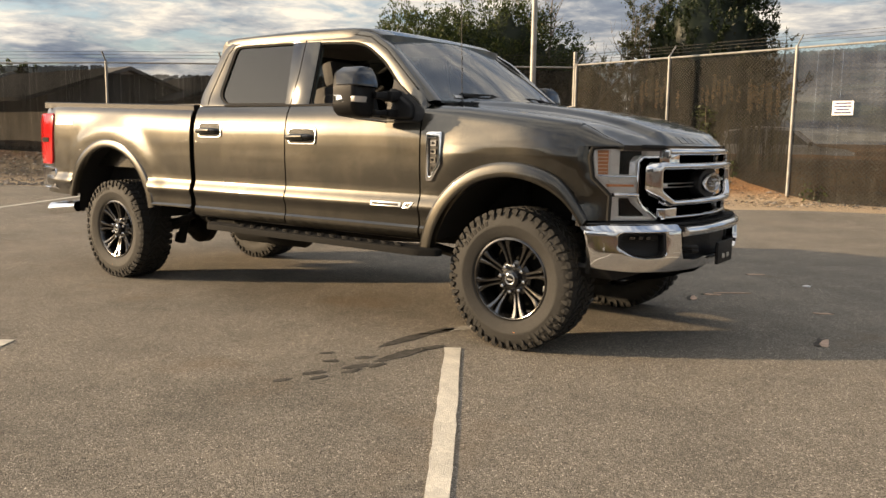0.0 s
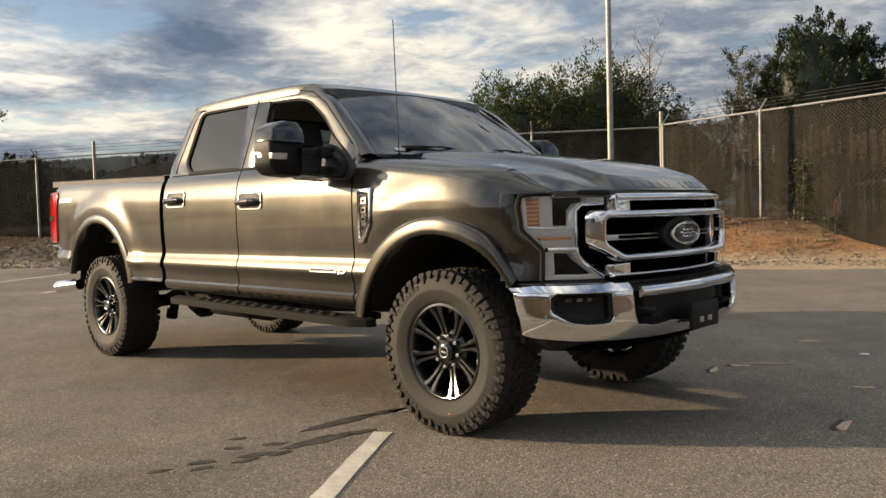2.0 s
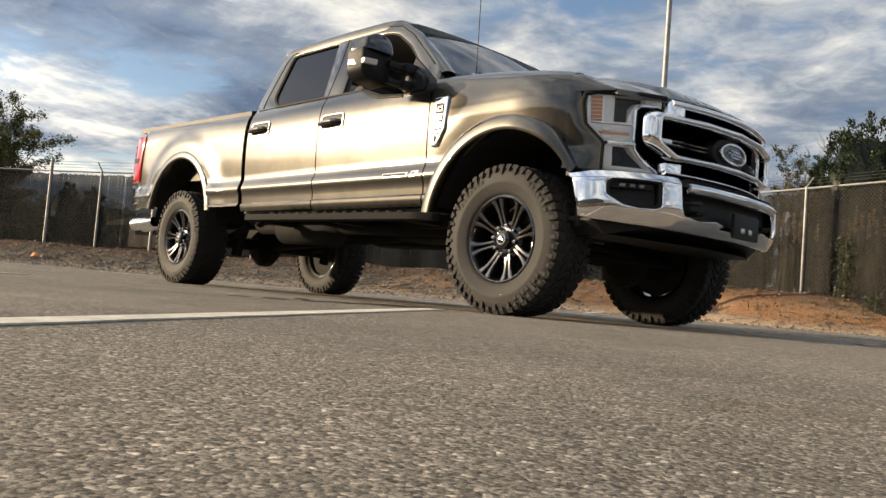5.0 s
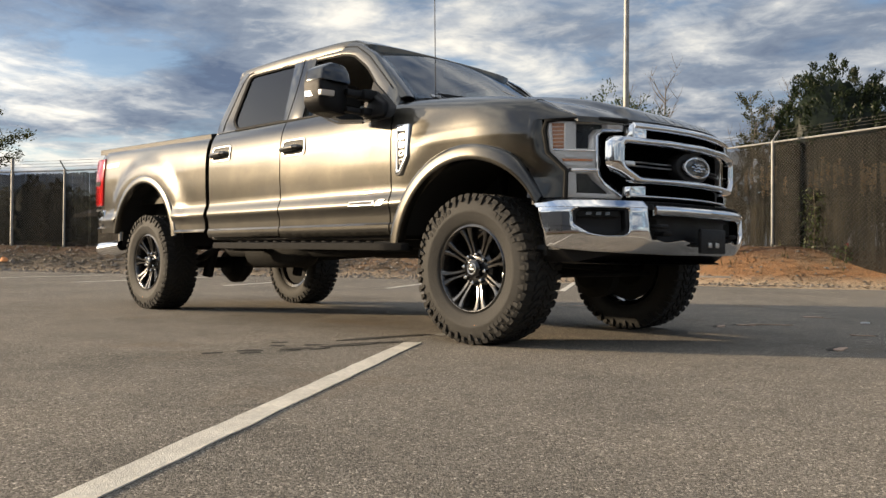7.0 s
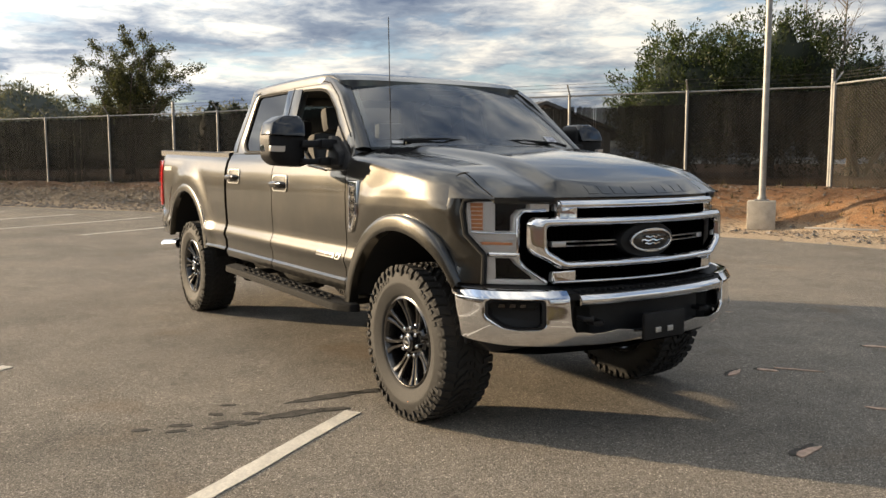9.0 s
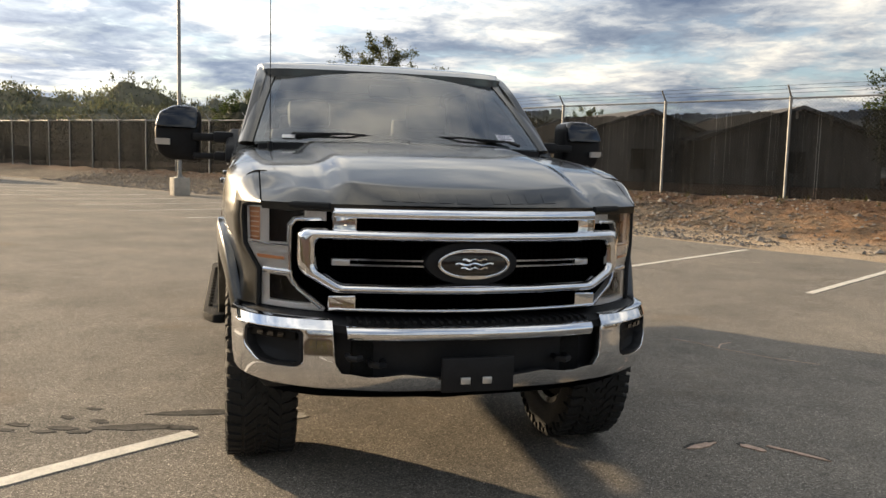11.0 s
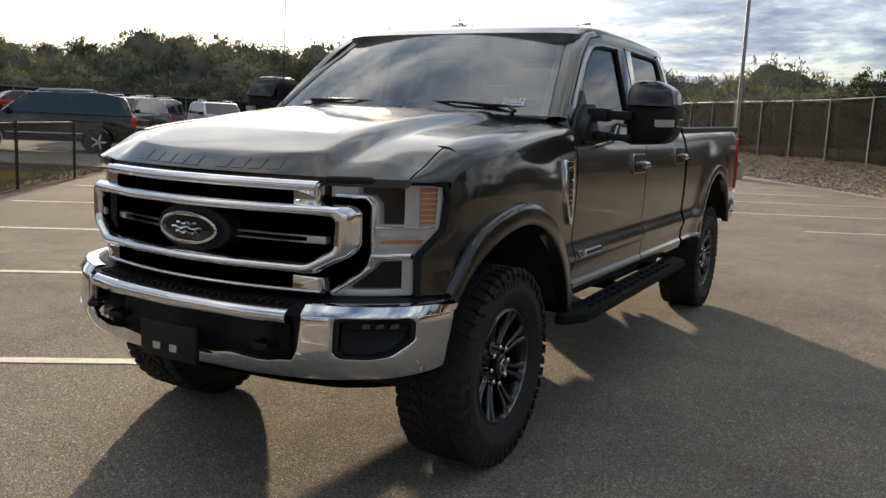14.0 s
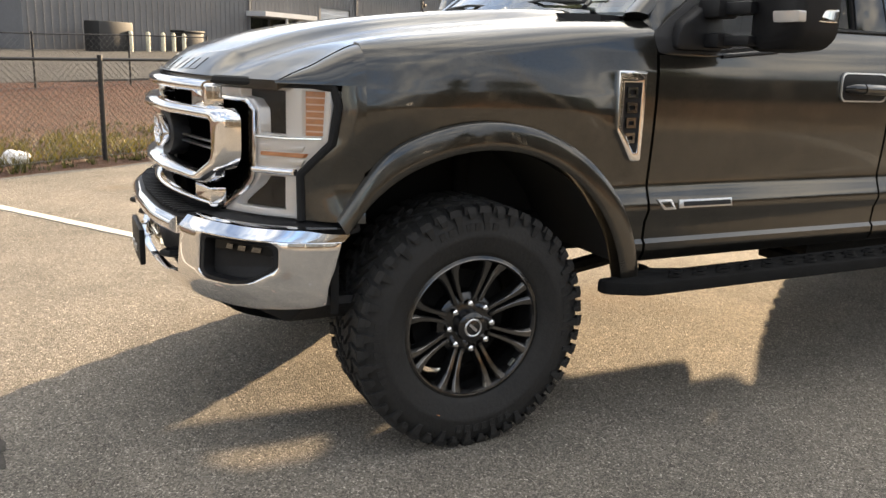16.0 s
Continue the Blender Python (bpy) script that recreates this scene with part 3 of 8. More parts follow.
def linear(pairs):
    xs, ys = [p[0] for p in pairs], [p[1] for p in pairs]
    return lambda x: float(np.interp(x, xs, ys))


def span(a, b, n):
    return [a + (b - a) * i / n for i in range(n + 1)]


def smooth(a, b, x):
    t = min(1, max(0, (x - a) / (b - a)))
    return t * t * (3 - 2 * t)


# ---- ground: the lot lies along ROW (from stall to stall) and ACROSS ----
ROW, ACROSS = Vector((-0.826, -0.564, 0)), Vector((-0.564, 0.826, 0))


def ab(a, b, z=0.0):
    return ROW * a + ACROSS * b + Vector((0, 0, z))


def to_ab(x, y):
    return x * ROW.x + y * ROW.y, x * ACROSS.x + y * ACROSS.y


back_edge = linear([(-60, 2.0), (-12, 8.4), (-7, 9.6), (-3, 10.2), (-0.8, 11.6), (5, 12.9), (14, 13.7), (60, 15.5), (90, 16.5)])
FRONT_EDGE = -5.8


def lot_z(a, b):
    """The lot climbs gently away from the truck."""
    return 0.0105 * max(0.0, a - 3.0) ** 1.0 * smooth(11, -1, b) * smooth(3, 9, a) + 0.004 * max(0.0, a - 6.0) * smooth(-1, 11, b) - 0.010 * max(0.0, -1.0 - b) + 0.014 * max(0.0, min(a, 60.0) - 26.0) * smooth(14, 7, b) * smooth(-2, 3, b)


def ground_z(a, b):
    e = back_edge(a) + 0.25 * noise.noise((a * 0.6, 3.3, 0))
    up = smooth(e + 0.9 + 1.7 * smooth(2.0, -1.0, a), e + 5.0, b)
    lumps = noise.noise((a * 0.55, b * 0.7, 1.0)) * 0.16 + noise.noise((a * 1.7, b * 1.9, 5.0)) * 0.06
    z = -0.03 + 0.86 * up + lumps * up * (1.0 - 0.5 * smooth(e + 3, e + 5, b))
    front = smooth(FRONT_EDGE - 0.05, FRONT_EDGE - 1.2, b) if b < FRONT_EDGE else 0.0
    if b < FRONT_EDGE:
        f = min(1.0, (FRONT_EDGE - b) / 1.2)
        z = -0.03 + 0.06 * f + 0.05 * f * noise.noise((a * 0.8, b * 0.8, 9.0)) + 0.50 * smooth(0, 30, FRONT_EDGE - b)
    return z + lot_z(min(a, 60), max(b, -6.0)) * (1.0 - 0.6 * up)


def build_ground():
    aa = [-900, -500, -250, -120, -60, -40, -28, -20] + span(-14, 48, 140) + [52, 58, 66, 80, 110, 180, 300, 600, 1200]
    bb = [-900, -500, -250, -140, -80, -50, -35, -25, -18] + span(-13, -5, 16) + [-4, -2, 0, 2, 4, 6] + span(7, 25, 52) + [28, 34, 45, 70, 120, 250, 500, 900]
    bm = grid(aa, bb, lambda a, b: ab(a, b, ground_z(a, b)))
    tagged(obj("ground", bm, M["earth"], angle=80), "bare clay and dirt ground round the car park", "ground", kind="structure")
    aa = [-60, -40, -25] + span(-20, 60, 320) + [70, 90]
    near = lambda a: FRONT_EDGE + 0.12 * noise.noise((a * 0.7, 0, 0)) + 0.05 * noise.noise((a * 3.1, 0, 4))
    rear = lambda a: back_edge(a) + 0.25 * noise.noise((a * 0.6, 3.3, 0)) + 0.10 * noise.noise((a * 2.3, 1, 0))
    bm = grid(aa, span(0, 1, 30), lambda a, v: (lambda q: ab(a, q, lot_z(a, q)))(near(a) + (rear(a) - near(a)) * v), Vector((0, 0, -0.10)))
    tagged(obj("pavement", bm, M["asphalt"], angle=30), "worn grey asphalt of the parking lot", "asphalt", kind="structure")


def stripe(a, b0, b1, w=0.098, name="parking_line"):
    """One worn stall line, 4 mm thick, with uneven edges."""
    r = random.Random(int(a * 97 + b0 * 13))
    n = max(6, int(abs(b1 - b0) / 0.12))
    left = [(a - w / 2 + r.uniform(-0.005, 0.005), b0 + (b1 - b0) * i / n) for i in range(n + 1)]
    right = [(a + w / 2 + r.uniform(-0.005, 0.005), b0 + (b1 - b0) * i / n) for i in range(n + 1)]
    bm = plate(left + right[::-1], [], lambda u, v, d: ab(u + 0.022 * (b0 - v), v, lot_z(u, v) + 0.005 - d), 0.004)
    tagged(obj(name, bm, M["line"]), "worn white painted stall line on asphalt", "parking line", "stall lines", "structure")


build_ground()
F0 = to_ab(-0.275, -1.13)
S0 = to_ab(-6.54, 4.19)
for k in range(-2, 14):
    stripe(F0[0] + 2.75 * k, F0[1], FRONT_EDGE + 0.45)
for k in range(-1, 16):
    stripe(S0[0] + 2.75 * k, S0[1], S0[1] + 4.9)


def blot(name, label, xy, r, mat, z, seed, squash=1.0, turn=0.0, depth=0.002):
    """A flat patch with an uneven outline."""
    pts = []
    for i in range(40):
        t = 2 * math.pi * i / 40
        k = r * (1 + 0.45 * noise.noise((math.cos(t) * 1.6 + seed, math.sin(t) * 1.6, seed)) + 0.15 * noise.noise((math.cos(t) * 5 + seed, math.sin(t) * 5, 2)))
        u, v = k * math.cos(t), k * math.sin(t) * squash
        pts.append((xy[0] + u * math.cos(turn) - v * math.sin(turn), xy[1] + u * math.sin(turn) + v * math.cos(turn)))
    bm = plate(pts, [], lambda u, v, d: Vector((u, v, z + lot_z(*to_ab(u, v)) - d)), depth)
    tagged(obj(name, bm, mat), label, name.replace("_", " "), kind="structure")


STAINS = [(-0.63, -1.12, 0.25, 0.17, 1.50), (-0.60, -0.82, 0.14, 0.26, 1.35), (-0.43, -1.43, 0.19, 0.26, 1.45), (-0.38, -1.20, 0.09, 0.35, 1.3), (-0.48, -1.79, 0.085, 0.35, 1.2), (-0.44, -1.88, 0.06, 0.4, 1.3), (-0.58, -2.02, 0.07, 0.4, 1.1), (-0.50, -2.07, 0.06, 0.35, 1.3), (-0.40, -1.70, 0.06, 0.4, 1.4), (-0.79, -1.68, 0.05, 0.4, 1.2), (-0.56, -1.62, 0.055, 0.45, 1.0), (-0.66, -1.80, 0.045, 0.5, 0.9), (-0.62, -2.22, 0.05, 0.4, 1.2)]
for i, (x, y, r, sq, tu) in enumerate(STAINS):
    blot("damp_stain", "dark damp stain on the asphalt", (x, y), r, M["stain"], 0.003, 3.7 * i + 1, sq, tu)
# torn spots: a dark hollow with a pale torn sliver beside it
for i, (x, y, r, sq, tu) in enumerate([(0.37, 1.41, 0.10, 0.22, 1.85), (0.44, 1.66, 0.075, 0.34, 0.55), (0.56, 1.85, 0.145, 0.11, 0.62), (1.35, 1.43, 0.07, 0.28, 0.5), (1.54, 0.43, 0.11, 0.24, 1.72), (0.45, 2.98, 0.09, 0.3, 0.7)]):
    blot("torn_hollow", "dark torn hollow in the asphalt", (x - 0.030 * math.sin(tu), y + 0.012 * math.cos(tu)), r * 1.08, M["stain"], 0.003, 5.0 * i + 2, min(0.9, sq * 1.25), tu)
    blot("torn_patch", "pale torn sliver of asphalt beside a hollow", (x, y), r, M["clay"], 0.007, 7.0 * i + 5, sq, tu, 0.005)
blot("paint_scuff", "pale smear of old paint on asphalt", (-0.52, -0.66), 0.14, M["scuff"], 0.003, 4.4, 0.35, 1.2)
# pale hairline cracks that run across the lot
for pts in (((-2.1, 2.67), (-1.9, 2.80), (-1.72, 2.86), (-1.55, 2.97), (-1.36, 3.08), (-1.1, 3.32)), ((-1.72, 2.86), (-1.86, 2.98), (-1.90, 3.10))):
    bm = tube([(x + 0.02 * noise.noise((x * 9, y * 9, 0)), y, lot_z(*to_ab(x, y)) - 0.004) for x, y in dense(pts, 0.05, False)], 0.008, 5)
    tagged(obj("asphalt_crack", bm, M["clay"]), "pale sand-filled crack in the asphalt", "crack", kind="structure")
blot("litter", "small pale scrap of litter on asphalt", (1.0, 2.6), 0.03, M["paper"], 0.012, 6.0, 0.6, 0.3, 0.010)


# ---- fences ----
def fence(name, label, p0, p1, height, spacing, post_r, mats, slats=True, arms=True, wire=0.065, posts=None, cover=0.9, behind=-1, rail=None, tall=(), short=()):
    """Chain-link fence: posts, rails, wire diamonds and, where fitted, upright privacy slats.
    rail(s): height of the top rail along the fence; tall: posts that stand above it; short: bays whose slats end below it."""
    root = thing(name, label, "fence")
    p0, p1 = Vector((*p0, 0)), Vector((*p1, 0))
    L = (p1 - p0).length
    d = (p1 - p0).normalized()
    nrm = Vector((-d.y, d.x, 0))

    def base(s):
        p = p0 + d * s
        return ground_z(*to_ab(p.x, p.y))

    def top_at(s):
        return rail(s) if rail else base(s) + height

    spots = [i * spacing for i in range(int(L / spacing) + 1)]
    if posts:
        spots = posts + [posts[-1] + spacing * (i + 1) for i in range(int((L - posts[-1]) / spacing))]
    tops = []
    for i, s in enumerate(spots):
        p, z, zt = p0 + d * s, base(s), top_at(s)
        up = 0.42 if i in tall else 0.05
        bm = tube([p + Vector((0, 0, z - 0.1)), p + Vector((0, 0, zt + up))], post_r * (1.35 if i in tall else 1.0), 10)
        if arms and i not in tall:
            bm = merge(bm, tube([p + Vector((0, 0, zt + 0.04)), p + Vector((0, 0, zt + 0.30)) + nrm * 0.24], post_r * 0.55, 6))
        part("post", bm, mats["post"], root)
        tops.append((p, zt, s))
    part("top_rail", tube([p + Vector((0, 0, z)) for p, z, _ in tops], post_r * 0.62, 8), mats["post"], root)
    if arms:
        for k in range(3):
            part("barbed_wire", tube([p + nrm * (0.07 * (k + 1)) + Vector((0, 0, z + 0.04 + 0.085 * (k + 1))) for p, z, _ in tops], 0.005, 4), mats["wire"], root)
    else:
        part("bottom_wire", tube([p + Vector((0, 0, base(s) + 0.05)) for p, _, s in tops], 0.005, 4), mats["wire"], root)
    verts, faces = [], []

    def strip(a, b, w, t):
        """A flat bar from a to b, w wide and t thick."""
        k = len(verts)
        ax = (b - a).normalized()
        side = ax.cross(nrm).normalized() * w / 2
        th = nrm * t / 2
        for p in (a, b):
            verts.extend([p - side - th, p + side - th, p + side + th, p - side + th])
        faces.extend([(k, k + 1, k + 5, k + 4), (k + 1, k + 2, k + 6, k + 5), (k + 2, k + 3, k + 7, k + 6), (k + 3, k, k + 4, k + 7)])

    s = 0.0
    while s < L:
        z = base(min(L, s))
        h = top_at(min(L, s)) - z
        for sign in (1, -1):
            s0, s1, z0, z1 = s, s + sign * h, z + 0.03, z + h
            if s1 > L:
                z1, s1 = z0 + (L - s0), L
            if s1 < 0:
                z1, s1 = z0 + s0, 0
            if abs(s1 - s0) > 0.05:
                strip(p0 + d * s0 + nrm * 0.012 * sign + Vector((0, 0, z0)), p0 + d * s1 + nrm * 0.012 * sign + Vector((0, 0, z1)), 0.0045 if slats else 0.0035, 0.0035)
        s += wire * 1.41
    ob = raw("wire_mesh", verts, faces, mats["wire"], root)
    tagged(ob, "", kind="stuff")
    if slats:
        # upright dark slats woven through the wire, bay by bay
        rnd = random.Random(int(L * 10))
        for bay, ((pa, za, sa), (pb, zb, sb)) in enumerate(zip(tops, tops[1:])):
            verts, faces = [], []
            n = int((pb - pa).length / 0.066)
            for i in range(n):
                w = cover * rnd.uniform(0.97, 1.06) if rnd.random() > 0.012 else cover * 0.7
                f = (i + 0.5) / n
                foot = base(sa + (sb - sa) * f) + 0.02
                drop = 0.06 + 0.05 * rnd.random() if rnd.random() > 0.02 else rnd.uniform(0.1, 0.3)
                if bay in short:
                    drop += 0.24 + 0.05 * noise.noise((pa.y, i * 0.08, 3))
                top = za + (zb - za) * f - drop - foot
                k, lean = len(verts), rnd.uniform(-0.008, 0.008)
                for j in range(5):
                    v = j / 4
                    c = pa.lerp(pb, (i + 0.5 + lean * v * 8) / n)
                    o = nrm * behind * (0.024 + (0.003 if j % 2 else -0.003) + 0.006 * noise.noise((c.x * 0.8, c.y * 0.8, v)))
                    for sg in (-1, 1):
                        verts.append(c + d * (sg * 0.033 * w) + o + Vector((0, 0, foot + top * v)))
                for j in range(4):
                    faces.append((k + 2 * j, k + 2 * j + 1, k + 2 * j + 3, k + 2 * j + 2))
            tagged(raw("slat_bay", verts, faces, mats["slat"], root), kind="stuff")
    return root


fm = dict(post=M["galv"], wire=M["wire"], slat=M["slat"])
CORNER = Vector((-7.9, 15.8))
BACK = Vector((-0.842, -0.539))
fence("chain_link_fence", "chain-link fence with dark privacy slats on the bank", CORNER, CORNER + BACK * 78, 2.4, 3.1, 0.038, fm, posts=[0.0, 3.44, 6.6, 9.95, 13.3, 16.85, 18.87, 20.8, 23.85, 27.1, 30.1, 33.2, 36.3, 39.35, 42.4, 45.7], cover=1.02, rail=linear([(0, 3.27), (14, 3.28), (20, 3.17), (31, 3.18), (45, 3.46), (80, 4.0)]), tall=(0, 5, 7), short=(1, 2, 3))
fence("chain_link_fence", "chain-link fence with dark privacy slats and a sign", CORNER, (8.0, 11.9), 2.4, 3.2, 0.038, dict(fm, slat=M["slat_thin"]), posts=[0.06, 3.05, 6.3, 9.5], cover=1.02, behind=1, rail=linear([(0, 3.33), (16, 3.38)]))
END = CORNER + BACK * 78
fence("chain_link_fence", "screened chain-link fence across the far end of the lot", END, END + Vector((0.564, -0.826)) * 56, 2.4, 3.1, 0.038, fm, cover=1.02)
f0, f1 = ab(-20, -7.0), ab(15.5, -5.95)
fence("low_fence", "low black chain-link fence along the lot edge", f0.xy, f1.xy, 1.16, 2.6, 0.03, dict(post=M["blackpost"], wire=M["pale_wire"]), slats=False, arms=False, wire=0.055)


def lamp_post(at, height, label, base=True, arm=0.9, turn=0.0, two=False, z0=0.0):
    root = thing("lamp_post", label, "lamp post", at=(*at, 0), turn=turn)
    zb = z0
    if base:
        bm = box((0, 0, z0 + 0.27), (0.58, 0.58, 0.66), 0.02)
        part("concrete_base", bm, M["concrete"], root, "stained concrete base block")
        zb = z0 + 0.6
        part("base_plate", merge(box((0, 0, zb + 0.015), (0.3, 0.3, 0.03), 0.005), tube([(0, 0, zb), (0, 0, zb + 0.10)], 0.10, 12)), M["galv"], root)
    part("pole", tube([(0, 0, zb), (0, 0, height)], [0.075, 0.055], 12), M["galv"], root)
    for sgn in ((1, -1) if two else (1,)):
        part("arm", tube([(0, 0, height - 0.1), (sgn * arm * 0.5, 0, height), (sgn * arm, 0, height)], 0.03, 8), M["galv"], root)
        part("lamp_head", box((sgn * (arm + 0.2), 0, height), (0.5, 0.28, 0.10), 0.03), M["blackpost"], root)


f2, f3 = ab(-20, -15.5), ab(16.0, -15.5)
fence("low_fence", "low black chain-link fence beside the service yard", f2.xy, f3.xy, 1.25, 2.6, 0.025, dict(post=M["blackpost"], wire=M["pale_wire"]), slats=False, arms=False, wire=0.11)

lamp_post((-7.3, 12.35), 9.6, "galvanised lamp post on a concrete block at the lot edge", turn=35)


# ---- the pickup truck: +x ahead, +y to its left, front axle over the origin ----
truck = thing("pickup_truck", "lifted dark grey crew cab pickup truck with chrome grille and bumper", "pickup truck", at=(0, 0, -0.022))

side_w = linear([(0.60, 0.935), (0.66, 0.965), (0.69, 0.980), (0.72, 0.981), (0.735, 0.968), (0.80, 0.972), (0.845, 0.989), (0.86, 0.989), (0.92, 0.966), (0.94, 0.963), (1.10, 0.971), (1.25, 0.972), (1.33, 0.968), (1.40, 0.957), (1.45, 0.942), (1.49, 0.922), (1.515, 0.905), (1.57, 0.88)])
Z_ROWS = [0.60, 0.63, 0.66, 0.69, 0.705, 0.72, 0.735, 0.77, 0.80, 0.83, 0.845, 0.87, 0.90, 0.925, 0.94, 0.98, 1.03, 1.08, 1.13, 1.18, 1.22, 1.26, 1.30, 1.33, 1.36, 1.39, 1.42, 1.45, 1.47, 1.49, 1.505, 1.515, 1.53, 1.55, 1.57]


def side_panel(name, xs, lo, hi, s, y_of, mat=None, rows=Z_ROWS, label="", parent=truck):
    """A body-side panel between lo(x) and hi(x), with its edges turned inwards."""
    bm = bmesh.new()
    cols = []
    for x in xs:
        a, b = lo(x), hi(x)
        zs = [min(max(z, a), b) for z in rows]
        zs[0], zs[-1] = a, b
        cols.append([bm.verts.new((x, s * y_of(x, z), z)) for z in zs])
    for c0, c1 in zip(cols, cols[1:]):
        for j in range(len(rows) - 1):
            bm.faces.new((c0[j], c1[j], c1[j + 1], c0[j + 1]))
    bmesh.ops.remove_doubles(bm, verts=bm.verts, dist=2e-5)
    border = [e for e in bm.edges if e.is_boundary]
    got = bmesh.ops.extrude_edge_only(bm, edges=border)
    bmesh.ops.translate(bm, vec=(0, -s * 0.035, 0), verts=[g for g in got["geom"] if isinstance(g, bmesh.types.BMVert)])
    bmesh.ops.recalc_face_normals(bm, faces=bm.faces)
    return part(name, bm, mat or M["paint"], parent, label, angle=32)


ARCH_F, ARCH_R = (0.0, 0.515), (-4.06, 0.60)
R_OUT = 0.625


def arch_lo(c, x, bottom, r=R_OUT):
    d = r * r - (x - c[0]) ** 2
    return max(bottom, c[1] + math.sqrt(d)) if d > 0 else bottom


def arc_xs(c, lo_x, hi_x, r=R_OUT, n=34):
    xs = [c[0] + r * math.cos(math.pi * i / n) for i in range(n, -1, -1)]
    out = span(lo_x, xs[0] - 0.002, 6) + xs + span(xs[-1] + 0.002, hi_x, 8)
    return sorted(x for x in set(out) if lo_x <= x <= hi_x)


bed_top = linear([(-5.16, 1.572), (-2.92, 1.518)])
hood_edge = curve([(-0.68, 1.512), (-0.3, 1.485), (0.0, 1.455), (0.3, 1.412), (0.5, 1.365), (0.62, 1.325), (0.75, 1.28)])
fender_in = curve([(-0.7, 0.0), (0.05, 0.0), (0.25, 0.018), (0.42, 0.060), (0.54, 0.105), (0.66, 0.165)])


def bed_y(x, z):
    tail = 0.05 * smooth(-4.9, -5.16, x) ** 2 if x < -4.9 else 0.0
    return side_w(min(z, 1.545) - (bed_top(x) - 1.515 if z > 1.2 else 0) * smooth(1.2, 1.5, z)) - tail + 0.020 * smooth(0.86, 0.70, math.hypot(x - ARCH_R[0], z - ARCH_R[1]))


def door_y(x, z):
    return side_w(z)


HOOD_SIDE = 0.824


def shoulder(y, z, top, h):
    """Rounds a flank y over into the hood's edge at the height top."""
    q = min(1.0, max(0.0, (z - top + h) / h))
    return y - (y - HOOD_SIDE) * (1 - math.sqrt(max(0.0, 1 - q * q)))


def fender_y(x, z):
    ahead = smooth(-0.66, -0.25, x)
    ring = ARCH_F[1] + math.sqrt(max(0.0, 0.78**2 - min(abs(x), 0.77) ** 2))
    bulge = 0.017 * math.exp(-((z - ring) / 0.13) ** 2) * smooth(-0.68, -0.30, x)
    flank = side_w(min(z, 1.27)) - 0.13 * max(0.0, z - 1.20) * ahead - (side_w(1.27) - side_w(z)) * (1 - ahead) * (z > 1.27)
    return shoulder(flank - fender_in(x) + bulge, z, hood_edge(x), 0.05 + 0.03 * ahead)


def fender_lo(x):
    if x > 0.40:
        return max(arch_lo(ARCH_F, x, 0.0), 0.84)
    return arch_lo(ARCH_F, x, 0.66)


def door_front_hi(x):
    return linear([(-1.88, 1.515), (-1.48, 1.508), (-1.34, 1.455), (-1.22, 1.415), (-0.90, 1.388), (-0.66, 1.392)])(x)


